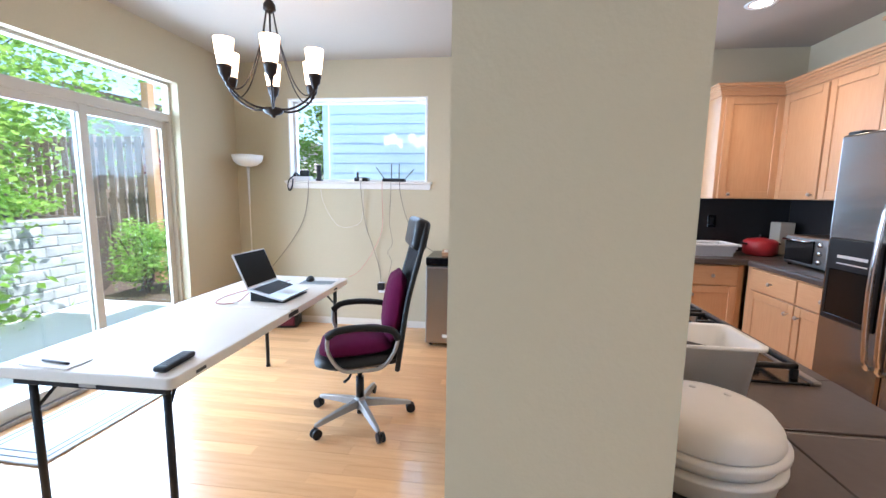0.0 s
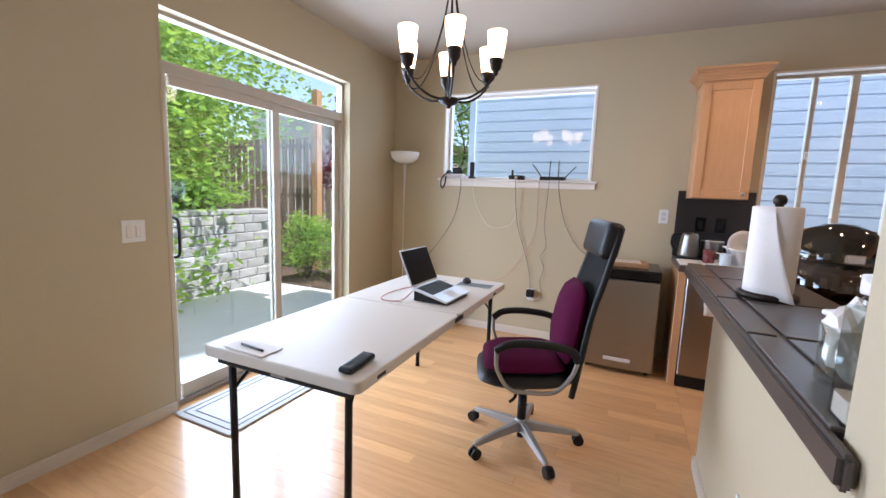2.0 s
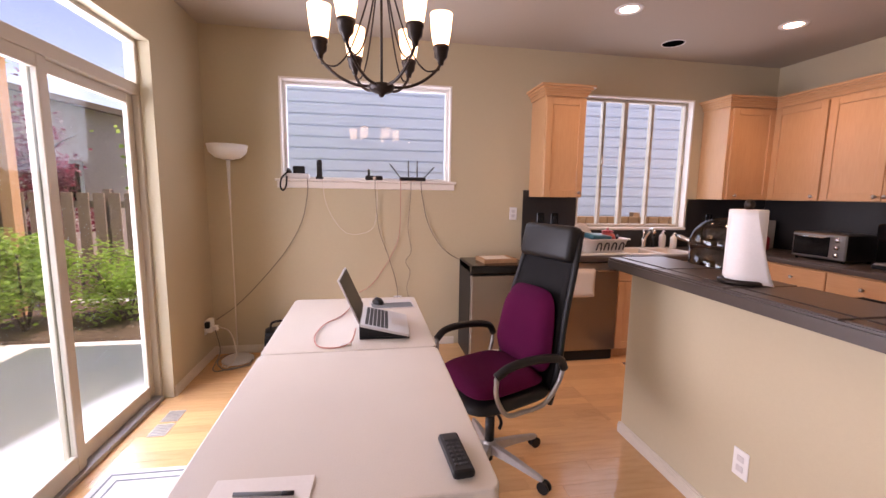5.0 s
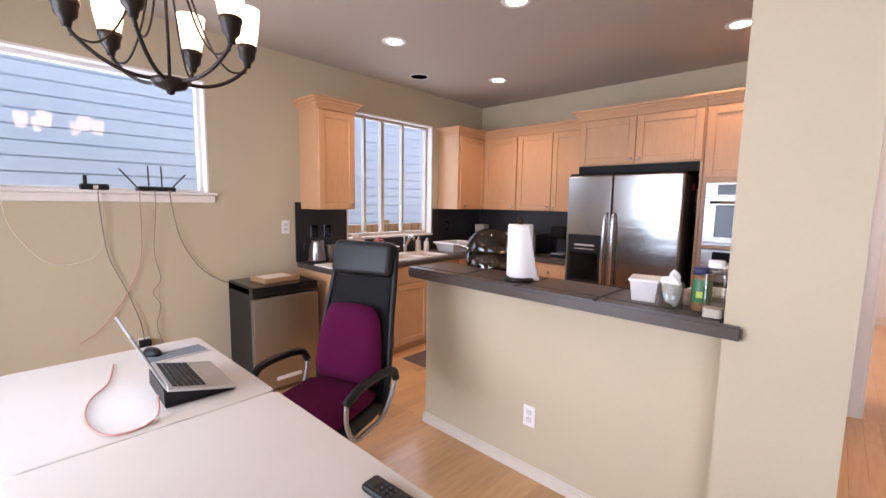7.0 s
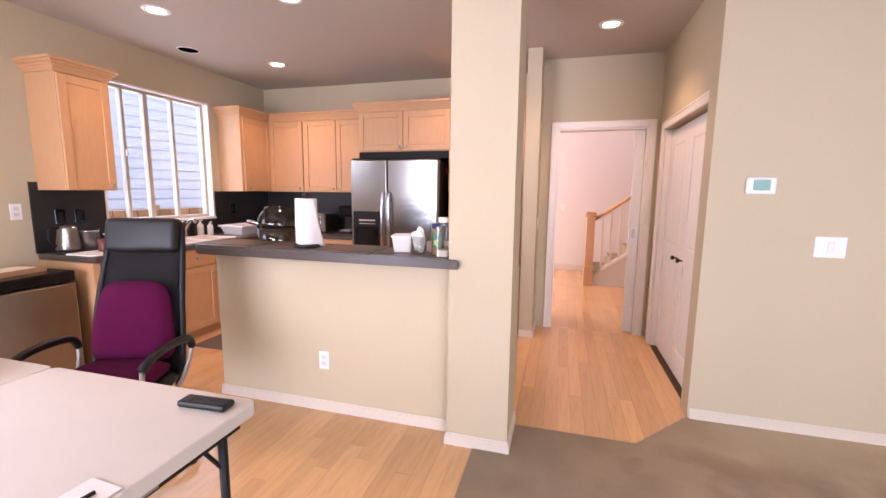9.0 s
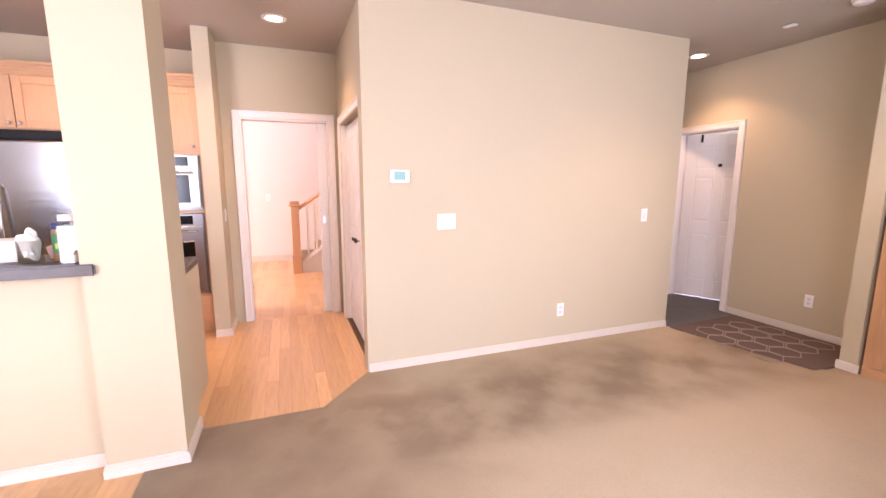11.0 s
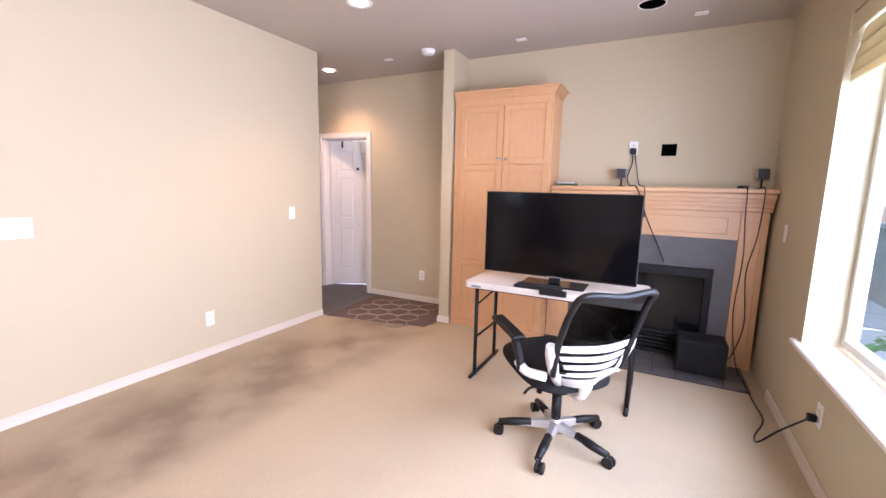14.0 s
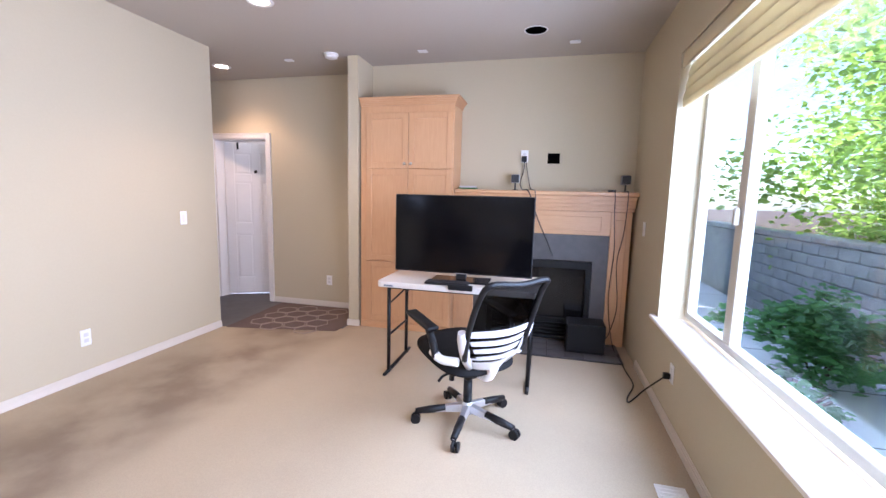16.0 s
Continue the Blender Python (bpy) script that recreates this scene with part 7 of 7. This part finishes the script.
for q, p in zip(bk_rows, bk_rows[1:]):
    for i in range(10):
        bm.faces.new((q[i], q[i + 1], p[i + 1], p[i])).smooth = True
M["see_mesh"] = glass("open_mesh", (0.05, 0.05, 0.053), 0.02)
bkp = part("back_mesh", bm, "see_mesh", ch, "see-through black mesh back")
rim = curve([(-0.195, 0.235, 0.52), (-0.212, 0.292, 0.70), (-0.206, 0.365, 0.88), (-0.182, 0.425, 0.962), (0, 0.435, 0.952), (0.182, 0.425, 0.962), (0.206, 0.365, 0.88), (0.212, 0.292, 0.70), (0.195, 0.235, 0.52)], 5)
part("back_rim", T(rim, 0.016, 10), "black", ch, "black back frame")
# white slotted lumbar frame behind the back
def shell_row(z0, z1, w0, w1, y0, y1, n=14, t=0.014):
    bm = bmesh.new()
    a, b = [], []
    for i in range(n + 1):
        u = -1 + 2 * i / n
        a.append([bm.verts.new((w0 * u, y0 + 0.075 * (1 - u * u) + s, z0)) for s in (0, t)])
        b.append([bm.verts.new((w1 * u, y1 + 0.075 * (1 - u * u) + s, z1)) for s in (0, t)])
    for i in range(n):
        bm.faces.new((a[i][0], a[i + 1][0], b[i + 1][0], b[i][0]))
        bm.faces.new((a[i][1], b[i][1], b[i + 1][1], a[i + 1][1]))
        bm.faces.new((a[i][0], a[i][1], a[i + 1][1], a[i + 1][0]))
        bm.faces.new((b[i][0], b[i + 1][0], b[i + 1][1], b[i][1]))
    bm.faces.new((a[0][0], b[0][0], b[0][1], a[0][1]))
    bm.faces.new((a[n][0], a[n][1], b[n][1], b[n][0]))
    return bm
lum = [(0.655, 0.690, 0.225, 0.235, 0.245, 0.252), (0.605, 0.632, 0.208, 0.217, 0.232, 0.240), (0.557, 0.583, 0.190, 0.200, 0.216, 0.225), (0.512, 0.535, 0.172, 0.182, 0.198, 0.208), (0.435, 0.492, 0.115, 0.165, 0.155, 0.190)]
for r in lum:
    part("lumbar_slat", shell_row(*r), "light_grey", ch, "white plastic lumbar slat")
for s in (-1, 1):
    bm = bmesh.new()
    pts = [Vector((s * 0.235, 0.262, 0.688)), Vector((s * 0.222, 0.252, 0.645)), Vector((s * 0.20, 0.235, 0.585)), Vector((s * 0.172, 0.215, 0.52)), Vector((s * 0.12, 0.175, 0.45))]
    tube(bm, pts, 0.027, 10, radii=[0.022, 0.03, 0.03, 0.028, 0.024])
    part("lumbar_side", bm, "light_grey", ch, "white lumbar side rail")
    part("arm_bracket", T(curve([(s * 0.21, 0.20, 0.50), (s * 0.27, 0.12, 0.50), (s * 0.285, 0.05, 0.53)], 4), 0.024, 10), "vinyl", ch, "white arm pivot")
    part("arm_post", T(curve([(s * 0.285, 0.09, 0.50), (s * 0.285, 0.05, 0.58), (s * 0.285, 0.0, 0.645)], 4), 0.022, 10), "black", ch)
    part("armrest_pad", B(-0.038, 0.038, -0.15, 0.13, -0.014, 0.014, 0.013, seg=3), "black", ch, "flip-up black arm pad", smooth=True, m=pose(s * 0.285, -0.07, 0.668, -7, 0, 0))
part("spine", T(curve([(0, 0.08, 0.36), (0, 0.19, 0.37), (0, 0.245, 0.45)], 4), 0.028, 10), "vinyl", ch)

# passage runner with a hexagon pattern
rg = thing("hexagon_runner", "brown runner rug with pale hexagon outlines in the passage", "rug", pose(0, 0, 0))
part("rug_body", prism([(0.0, -4.08), (1.05, -4.08), (1.00, -3.08), (-0.10, -3.30), (-0.12, -3.52)], 0.0045, 0.012), "rug_brown", rg)
R = 0.13
for i in range(-1, 6):
    for j in range(-1, 5):
        cx, cy = 0.0 + i * R * 1.5, -4.02 + (j + 0.5 * (i % 2)) * R * 1.732
        if not (0.02 < cx < 0.95 and -3.98 < cy < -3.22 + 0.1 * cx):
            continue
        pts = [(cx + R * 0.92 * math.cos(radians(60 * k)), cy + R * 0.92 * math.sin(radians(60 * k)), 0.0128) for k in range(7)]
        part("hexagon", tube(bmesh.new(), pts, 0.006, 4, cap=False), "rug_line", rg, "pale woven hexagon outline")
solo("passage_floor", B(-0.13, 3.2, -4.13, -3.09, -0.011, 0.002), "slate", "dark vinyl floor of the passage", "floor", "structure")
solo("back_room_floor", B(0.5, 3.4, -6.45, -4.13, -0.011, 0.001), "slate", "dark floor of the back room", "floor", "structure")
vt = thing("floor_vent", "white metal floor register by the window", "floor vent", pose(-2.75, -1.55, 0.004), group="floor vents")
part("frame", B(-0.07, 0.07, -0.15, 0.15, 0, 0.006, 0.002), "vinyl", vt)
for k in range(10):
    part("slat", B(-0.055, 0.055, -0.13 + k * 0.027, -0.118 + k * 0.027, 0.0055, 0.009), "vinyl", vt)

# ---- stair hall beyond the door ----
nw = thing("newel_post", "square maple newel post with a stepped cap", "newel post", pose(5.02, 0.30, 0))
part("post", B(-0.06, 0.06, -0.06, 0.06, 0.30, 1.06, 0.004), "maple", nw)
part("plinth", B(-0.072, 0.072, -0.072, 0.072, 0, 0.30, 0.006), "maple", nw)
part("cap", B(-0.085, 0.085, -0.085, 0.085, 1.06, 1.10, 0.01), "maple_h", nw)
part("cap_block", B(-0.07, 0.07, -0.07, 0.07, 1.10, 1.14, 0.008), "maple_h", nw)
st = thing("staircase", "carpeted staircase with white balusters and maple handrail", "staircase", pose(0, 0, 0))
part("handrail", T([(5.02, 0.25, 1.02), (5.02, -1.20, 2.05)], 0.028, 10), "maple_h", st, "sloping maple handrail")
bm = bmesh.new()
v = [bm.verts.new(p) for x in (4.99, 5.05) for p in ((x, 0.23, 0.0), (x, -2.0, 0.0), (x, -2.0, 1.72), (x, 0.23, 0.14))]
for f in ((0, 1, 2, 3), (7, 6, 5, 4), (0, 4, 5, 1), (1, 5, 6, 2), (2, 6, 7, 3), (3, 7, 4, 0)):
    bm.faces.new([v[i] for i in f])
part("stringer_wall", bm, "wall_white", st, "pale sloping stringer wall")
part("stringer_cap", T([(5.02, 0.23, 0.16), (5.02, -2.0, 1.74)], 0.045, 4), "white", st)
for k in range(9):
    y = 0.12 - k * 0.125
    zb, zt = 0.17 + (0.23 - y) * 0.709, 1.0 + (0.25 - y) * 0.71
    part("baluster", B(5.005, 5.035, y - 0.015, y + 0.015, zb, zt), "white", st, "square white baluster")
for k in range(10):
    part("tread", B(5.055, 6.248, 0.20 - (k + 1) * 0.25, 0.20 - k * 0.25, 0.0 if k == 0 else k * 0.178 - 0.05, (k + 1) * 0.178, 0.01), "carpet", st, "carpeted step")
fd = thing("front_door", "pale entrance door with a glass transom", "door", pose(6.24, 1.62, 0, 0, 0, -90), kind="structure")
part("frame", casing(bmesh.new(), "x", -0.45, 0.45, 2.40, 0.0, -1, 0.07), "white", fd)
part("leaf", B(-0.44, 0.44, -0.02, 0.0, 0.01, 2.03, 0.004), "door_white", fd)
part("transom_glass", B(-0.44, 0.44, -0.015, -0.005, 2.09, 2.39), "black_gloss", fd)
part("door_handle", T([(0.38, -0.02, 1.0), (0.38, -0.06, 1.0), (0.30, -0.06, 1.0)], 0.010), "bronze", fd)
# ---- outside ----
solo("ground", B(-60, 60, -60, 60, -0.45, -0.30), "soil", "bark mulch ground running to the horizon", "ground", "structure")
solo("patio", prism([(-5.0, -9.0), (W_L - LT - 0.01, -9.0), (W_L - LT - 0.01, JOG + TW + 0.01), (W_D - TW - 0.005, JOG + TW + 0.01), (W_D - TW - 0.005, 8.0), (-5.0, 8.0)], -0.299, -0.10), "concrete", "pale concrete patio slab outside", "patio", "structure")
for k in range(7):
    solo("patio_joint", B(-5.0, W_L - LT - 0.02, -8 + k * 0.9, -8 + k * 0.9 + 0.012, -0.101, -0.0985), "grout", "dark joint in the patio paving", "joint", "structure")
solo("planted_bank", prism([(-40, -30), (-5.42, -30), (-5.42, 5.6), (-6.5, 7.0), (-40, 7.0)], -0.29, 0.93), "soil", "raised planting bank behind the retaining wall", "bank", "structure")
# retaining wall of split-faced blocks
rw = thing("retaining_wall", "grey split-face block retaining wall round the patio", "retaining wall", kind="structure")
part("backing", B(-5.40, -5.16, -9.0, 5.55, -0.29, 0.93), "stone", rw)
def rough_block(seed):
    rnd = random.Random(seed)
    bm = bmesh.new()
    box(bm, -0.10, 0.10, -0.158, 0.158, -0.0635, 0.0635, 0.012)
    for v in bm.verts:
        if v.co.x > 0.05:
            v.co.x += rnd.uniform(-0.007, 0.007)
            v.co.z += rnd.uniform(-0.004, 0.004)
    return mesh_of("block", bm, "stone")
blocks = [rough_block(k) for k in range(6)]
for r in range(8):
    for i in range(37):
        y = -6.4 + i * 0.32 + (0.16 if r % 2 else 0)
        if y > 5.4:
            continue
        o = new("block", random.choice(blocks))
        o.parent = rw
        o.location = (-5.10 - 0.012 * r, y, -0.10 + 0.065 + r * 0.131)
cap_mesh = mesh_of("cap_stone", B(-0.17, 0.15, -0.22, 0.22, 0, 0.07, 0.012), "stone")
for i in range(32):
    o = new("cap_stone", cap_mesh)
    o.parent = rw
    o.location = (-5.23, -8.65 + i * 0.45, 0.952)


def leaves(name, mat, count, centre, size, leaf, parent, seed, shell=0.5, droop=0.35):
    """A crown of many small folded leaves, thicker towards the outside, broken by gaps."""
    rnd = random.Random(seed)
    verts, faces = [], []
    clumps = [Vector((rnd.gauss(0, 0.45), rnd.gauss(0, 0.45), rnd.gauss(0, 0.42))) for _ in range(max(10, count // 70))]
    for _ in range(count):
        c = rnd.choice(clumps)
        p = c + Vector((rnd.gauss(0, 0.15), rnd.gauss(0, 0.15), rnd.gauss(0, 0.12)))
        p = Vector((centre[0] + p.x * size[0], centre[1] + p.y * size[1], centre[2] + p.z * size[2]))
        s = leaf * rnd.uniform(0.6, 1.3)
        a, b = rnd.uniform(0, 2 * math.pi), rnd.uniform(-0.5, 0.9) * droop * 2
        d = Vector((math.cos(a) * math.cos(b), math.sin(a) * math.cos(b), -math.sin(b)))
        n = d.cross(Vector((rnd.uniform(-1, 1), rnd.uniform(-1, 1), rnd.uniform(0.3, 1.5)))).normalized()
        up = n.cross(d)
        k = len(verts)
        verts += [p, p + d * s * 0.5 + n * s * 0.32 + up * s * 0.08, p + d * s, p + d * s * 0.5 - n * s * 0.32 + up * s * 0.08]
        faces += [(k, k + 1, k + 2), (k, k + 2, k + 3)]
    me = bpy.data.meshes.new(name)
    me.from_pydata(verts, [], faces)
    me.materials.append(M[mat])
    o = new(name, me)
    o.parent = parent
    return o


def tree(label, x, y, z0, h, spread, count, leaf, seed, mat="leaf", trunk=0.06, low=0.35):
    rnd = random.Random(seed)
    t = thing("tree", label, "tree", pose(0, 0, 0))
    pts = [Vector((x + rnd.uniform(-0.1, 0.1) * k, y + rnd.uniform(-0.1, 0.1) * k, z0 + h * 0.8 * k / 4)) for k in range(5)]
    pts[0] = Vector((x, y, z0 - 0.1))
    part("trunk", T(curve(pts, 3), trunk, 8, radii=[trunk * (1 - 0.75 * i / 12) for i in range(13)]), "bark", t)
    for k in range(7):
        a = rnd.uniform(0, 6.28)
        b = pts[1 + k % 3].lerp(pts[2 + k % 3], rnd.random())
        e = b + Vector((math.cos(a) * spread[0] * 0.7, math.sin(a) * spread[1] * 0.7, h * rnd.uniform(0.05, 0.22)))
        part("limb", T([b, b.lerp(e, 0.5) + Vector((0, 0, 0.08)), e], trunk * 0.3, 6, radii=[trunk * 0.4, trunk * 0.25, trunk * 0.1]), "bark", t)
    leaves("crown", mat, count, (x, y, z0 + h * (0.5 + low / 2)), (spread[0], spread[1], h * (1 - low) * 0.62), leaf, t, seed)
    return t


tree("vine maple with dense bright green leaves on the bank", -6.0, 3.4, 0.93, 3.1, (1.35, 1.55, 1), 14000, 0.12, 1, low=-0.30)
tree("tall maple with bright green leaves behind the wall", -7.2, 5.0, 0.93, 4.4, (1.6, 1.6, 1), 8000, 0.14, 2, low=0.0)
tree("leafy maple on the bank beside the patio", -6.6, 1.9, 0.93, 3.9, (1.4, 1.5, 1), 7000, 0.14, 3, low=0.0)
tree("red-leaved ornamental tree beyond the fence", -6.9, 9.4, -0.2, 2.9, (0.7, 0.7, 1), 3500, 0.09, 4, "leaf_red", low=0.3)
tree("spreading green shrub tree on the bank by the window", -6.9, -6.2, 0.93, 3.0, (1.7, 2.0, 1), 8000, 0.13, 5, low=-0.1)
tree("tall green tree far behind the retaining wall", -9.5, -10.5, 0.93, 6.0, (2.2, 2.2, 1), 7000, 0.17, 6, low=0.1)
tree("tall green tree behind the bank", -9.5, -4.0, 0.93, 5.5, (2.2, 2.4, 1), 7000, 0.17, 7, low=0.1)
tree("distant bright green tree behind the fence", -12, 9.5, 0.0, 7.0, (2.6, 2.6, 1), 6000, 0.2, 8, low=0.1)
tree("green garden tree behind the neighbouring house corner", -4.3, 11.2, -0.3, 4.6, (1.1, 1.1, 1), 5000, 0.13, 21, low=0.0)
tree("distant bright green tree behind the bank", -12, 2.5, 0.9, 7.5, (3.0, 3.2, 1), 8000, 0.2, 9, low=0.0)


def shrub(label, x, y, z0, r, h, count, leaf, seed, mat):
    s = thing("shrub", label, "shrub")
    rnd = random.Random(seed)
    for k in range(6):
        a = rnd.uniform(0, 6.28)
        part("stem", T([(x, y, z0 - 0.05), (x + 0.3 * r * math.cos(a), y + 0.3 * r * math.sin(a), z0 + h * 0.4), (x + 0.7 * r * math.cos(a), y + 0.7 * r * math.sin(a), z0 + h * 0.75)], 0.01, 6), "bark", s)
    leaves("foliage", mat, count, (x, y, z0 + h * 0.5), (r, r, h * 0.55), leaf, s, seed, droop=0.2)
    return s


shrub("glossy green shrub outside the living room window", -4.35, -3.55, -0.10, 0.45, 0.75, 2600, 0.09, 11, "leaf_dark")
shrub("low green plant outside the window", -3.75, -2.75, -0.10, 0.30, 0.35, 1200, 0.08, 12, "leaf_dark")
shrub("feathery bright green shrub by the patio", -4.55, 5.7, -0.10, 0.45, 1.15, 3600, 0.06, 13, "leaf")
shrub("rounded light green bush by the patio", -3.75, 6.0, -0.10, 0.50, 0.95, 3600, 0.05, 14, "leaf")
shrub("ivy and ferns spilling over the retaining wall", -5.75, 2.6, 0.90, 0.9, 0.7, 3200, 0.10, 15, "leaf")
shrub("ground cover on top of the retaining wall", -5.9, 4.5, 0.90, 0.8, 0.7, 3000, 0.10, 16, "leaf")
shrub("ground cover on the bank beyond the window", -6.2, -4.6, 0.90, 0.9, 0.5, 2600, 0.09, 17, "leaf")
solo("planting_bed", B(-5.0, -2.62, 5.35, 6.9, -0.12, -0.07, 0.02), "soil", "bark mulch planting bed at the patio end", "planting bed", "structure")


def fence(label, along, a0, a1, at, z0, z1, slat, gap, mat, rails=2):
    f = thing("fence", label, "fence", kind="structure")
    me = mesh_of("slat", B(-slat / 2, slat / 2, -0.011, 0.011, 0, z1 - z0, 0.004), mat)
    n = int((a1 - a0) / (slat + gap))
    for i in range(n):
        o = new("slat", me)
        o.parent = f
        p = a0 + (i + 0.5) * (slat + gap)
        o.location = (p, at, z0) if along == "x" else (at, p, z0)
        o.rotation_euler = (0, 0, 0 if along == "x" else math.pi / 2)
    for k in range(rails):
        z = z0 + 0.25 + (z1 - z0 - 0.45) * k / max(1, rails - 1)
        part("rail", B(a0, a1, at + 0.012, at + 0.05, z, z + 0.09) if along == "x" else B(at - 0.05, at - 0.012, a0, a1, z, z + 0.09), mat, f)
    for p in range(int((a1 - a0) / 2.2) + 1):
        q = a0 + 0.05 + p * 2.2
        part("post", B(q - 0.045, q + 0.045, at + 0.05, at + 0.14, -0.3, z1 + 0.05) if along == "x" else B(at - 0.14, at - 0.05, q - 0.045, q + 0.045, -0.3, z1 + 0.05), mat, f)
    return f


fence("weathered grey-brown picket fence along the side yard", "x", -6.8, -2.5, 7.2, -0.25, 1.36, 0.14, 0.05, "fence")
fence("tall weathered board fence behind the maple trees", "x", -14, -6.0, 7.6, 0.0, 2.4, 0.14, 0.06, "fence")
fence("reddish cedar fence between the two houses", "x", -2.0, 5.2, 5.75, -0.25, 1.16, 0.14, 0.008, "fence_new")
solo("fence_post", B(-5.62, -5.48, 7.0, 7.14, -0.3, 3.2, 0.006), "fence_new", "tall cedar post beside the picket fence", "post")

# neighbouring house with lap siding
nh = thing("neighbour_house", "pale blue-grey house with horizontal lap siding next door", "house", kind="structure")
part("wall", B(-2.32, 12.0, 6.93, 7.1, -0.3, 6.2), "siding", nh)
me = bmesh.new()
v = [me.verts.new(p) for x in (0, 14.32) for p in ((x, 0, 0), (x, -0.0055, 0), (x, -0.0025, 0.152), (x, 0, 0.152))]
for f in ((0, 1, 2, 3), (7, 6, 5, 4), (0, 4, 5, 1), (1, 5, 6, 2), (2, 6, 7, 3), (3, 7, 4, 0)):
    me.faces.new([v[i] for i in f])
bmesh.ops.recalc_face_normals(me, faces=me.faces[:])
me = mesh_of("siding_board", me, "siding")
for k in range(42):
    o = new("siding_board", me)
    o.parent = nh
    o.location = (-2.32, 6.929, -0.25 + k * 0.152)
part("corner_board", B(-2.36, -2.26, 6.90, 7.12, -0.3, 6.2, 0.004), "siding", nh)
part("roof", B(-2.8, 12.5, 6.5, 12, 6.2, 6.4), "fence", nh)
fh = thing("far_house", "pale pink stucco house with a low roof beyond the fence", "house", kind="structure")
bm = bmesh.new()
v = [bm.verts.new(p) for y in (13.0, 18.0) for p in ((-14.0, y, -0.3), (-6.6, y, -0.3), (-6.6, y, 3.1), (-14.0, y, 4.75))]
for f in ((3, 2, 1, 0), (4, 5, 6, 7), (0, 1, 5, 4), (1, 2, 6, 5), (2, 3, 7, 6), (3, 0, 4, 7)):
    bm.faces.new([v[i] for i in f])
bmesh.ops.recalc_face_normals(bm, faces=bm.faces[:])
part("wall", bm, "stucco", fh)
part("roof", B(-4.0, 4.1, 12.6, 18.3, 0, 0.14, 0, pose(-10.3, 0, 3.94, 0, 12.6, 0)), "fence", fh, "brown low-pitched roof")
wn_ = part("window", B(-9.2, -8.2, 12.96, 13.0, 1.0, 2.1), "vinyl", fh)
part("pane", B(-9.13, -8.27, 12.955, 12.962, 1.07, 2.03), "black_gloss", wn_, "dark window glass")
# unseen roof edge and walls, added to shade the near patio and retaining wall
solo("eaves", B(W_D - 0.25, W_D + 0.30, JOG + 0.10, 4.05, 3.85, 3.95), "vinyl", "unseen roof edge added to shade the near patio", "eaves", "structure")
solo("south_shade_wall", B(W_L - LT, W_L + 0.05, -16.0, -6.62, -0.3, 5.6), "siding", "unseen wall added beyond the living room to shade the garden", "house wall", "structure")
solo("upper_shade_wall", B(W_L - TW, W_L + 0.05, -6.6, JOG, CEIL + 0.13, 5.6), "siding", "unseen upper wall added to shade the retaining wall", "house wall", "structure")
solo("upper_shade_wall", B(W_D - TW, W_D + 0.05, JOG + 0.01, 4.0, CEIL + 0.13, 3.848), "siding", "unseen upper wall added to shade the patio", "house wall", "structure")
# ---- maple floor boards ----
PW = 0.083
def boards(x0, x1, y0, y1, seed):
    """Places of boards (x, y, length) that fill a rectangle with staggered ends."""
    rnd = random.Random(seed)
    out = []
    y = y0
    while y < y1 - 1e-6:
        x = x0 - rnd.uniform(0, 0.8)
        w = min(PW, y1 - y)
        while x < x1:
            l = rnd.choice((0.6, 0.9, 1.2, 1.5))
            a, b = max(x, x0), min(x + l, x1)
            if b - a > 0.02:
                out.append((a, b, y, y + w))
            x += l
        y += w
    return out


fl = thing("floor", "honey maple strip floor with staggered boards", "floor", kind="structure")
me = mesh_of("board", B(0, 1, 0, 1, -1, 0, 0), "maple_floor")
near = boards(W_D, 0.49, 1.16, N, 3) + boards(0.67, 2.69, -0.12, 0.97, 4)
far = boards(0.49, E_K, 1.10, N, 5) + boards(0.40, 0.67, 0.97, 1.36, 6) + boards(0.67, 2.30, 0.97, 1.10, 9) + boards(2.69, 6.25, -2.05, 3.4, 7) + boards(W_D - 0.07, W_D, SD[0], SD[1], 8)
for a, b, y0, y1 in near[:300]:
    o = new("board", me)
    o.parent = fl
    o.location = (a + 0.0004, y0 + 0.0004, random.uniform(-0.0005, 0.0003))
    o.scale = (b - a - 0.0008, y1 - y0 - 0.0008, 0.011)
verts, faces = [], []
for a, b, y0, y1 in near[300:] + far:
    k = len(verts)
    a, b, y0, y1 = a + 0.0004, b - 0.0004, y0 + 0.0004, y1 - 0.0004
    verts += [(a, y0, 0), (b, y0, 0), (b, y1, 0), (a, y1, 0), (a, y0, -0.011), (b, y0, -0.011), (b, y1, -0.011), (a, y1, -0.011)]
    faces += [(k, k + 1, k + 2, k + 3), (k, k + 4, k + 5, k + 1), (k + 1, k + 5, k + 6, k + 2), (k + 2, k + 6, k + 7, k + 3), (k + 3, k + 7, k + 4, k)]
fm = bpy.data.meshes.new("far_boards")
fm.from_pydata(verts, [], faces)
fm.materials.append(M["maple_far"])
o = new("far_boards", fm)
o.parent = fl
tagged(o, "rest of the maple strip floor", kind="stuff")
# slanted wood edge at the hall, beside the carpet
solo("floor_hall_corner", prism([(0.67, 0.27), (1.07, -0.08), (1.07, -0.12), (1.30, -0.12), (1.30, 0.0), (0.70, 0.30)], -0.0115, -0.001), "maple_far", "maple floor wedge at the hall corner", "floor", "structure")
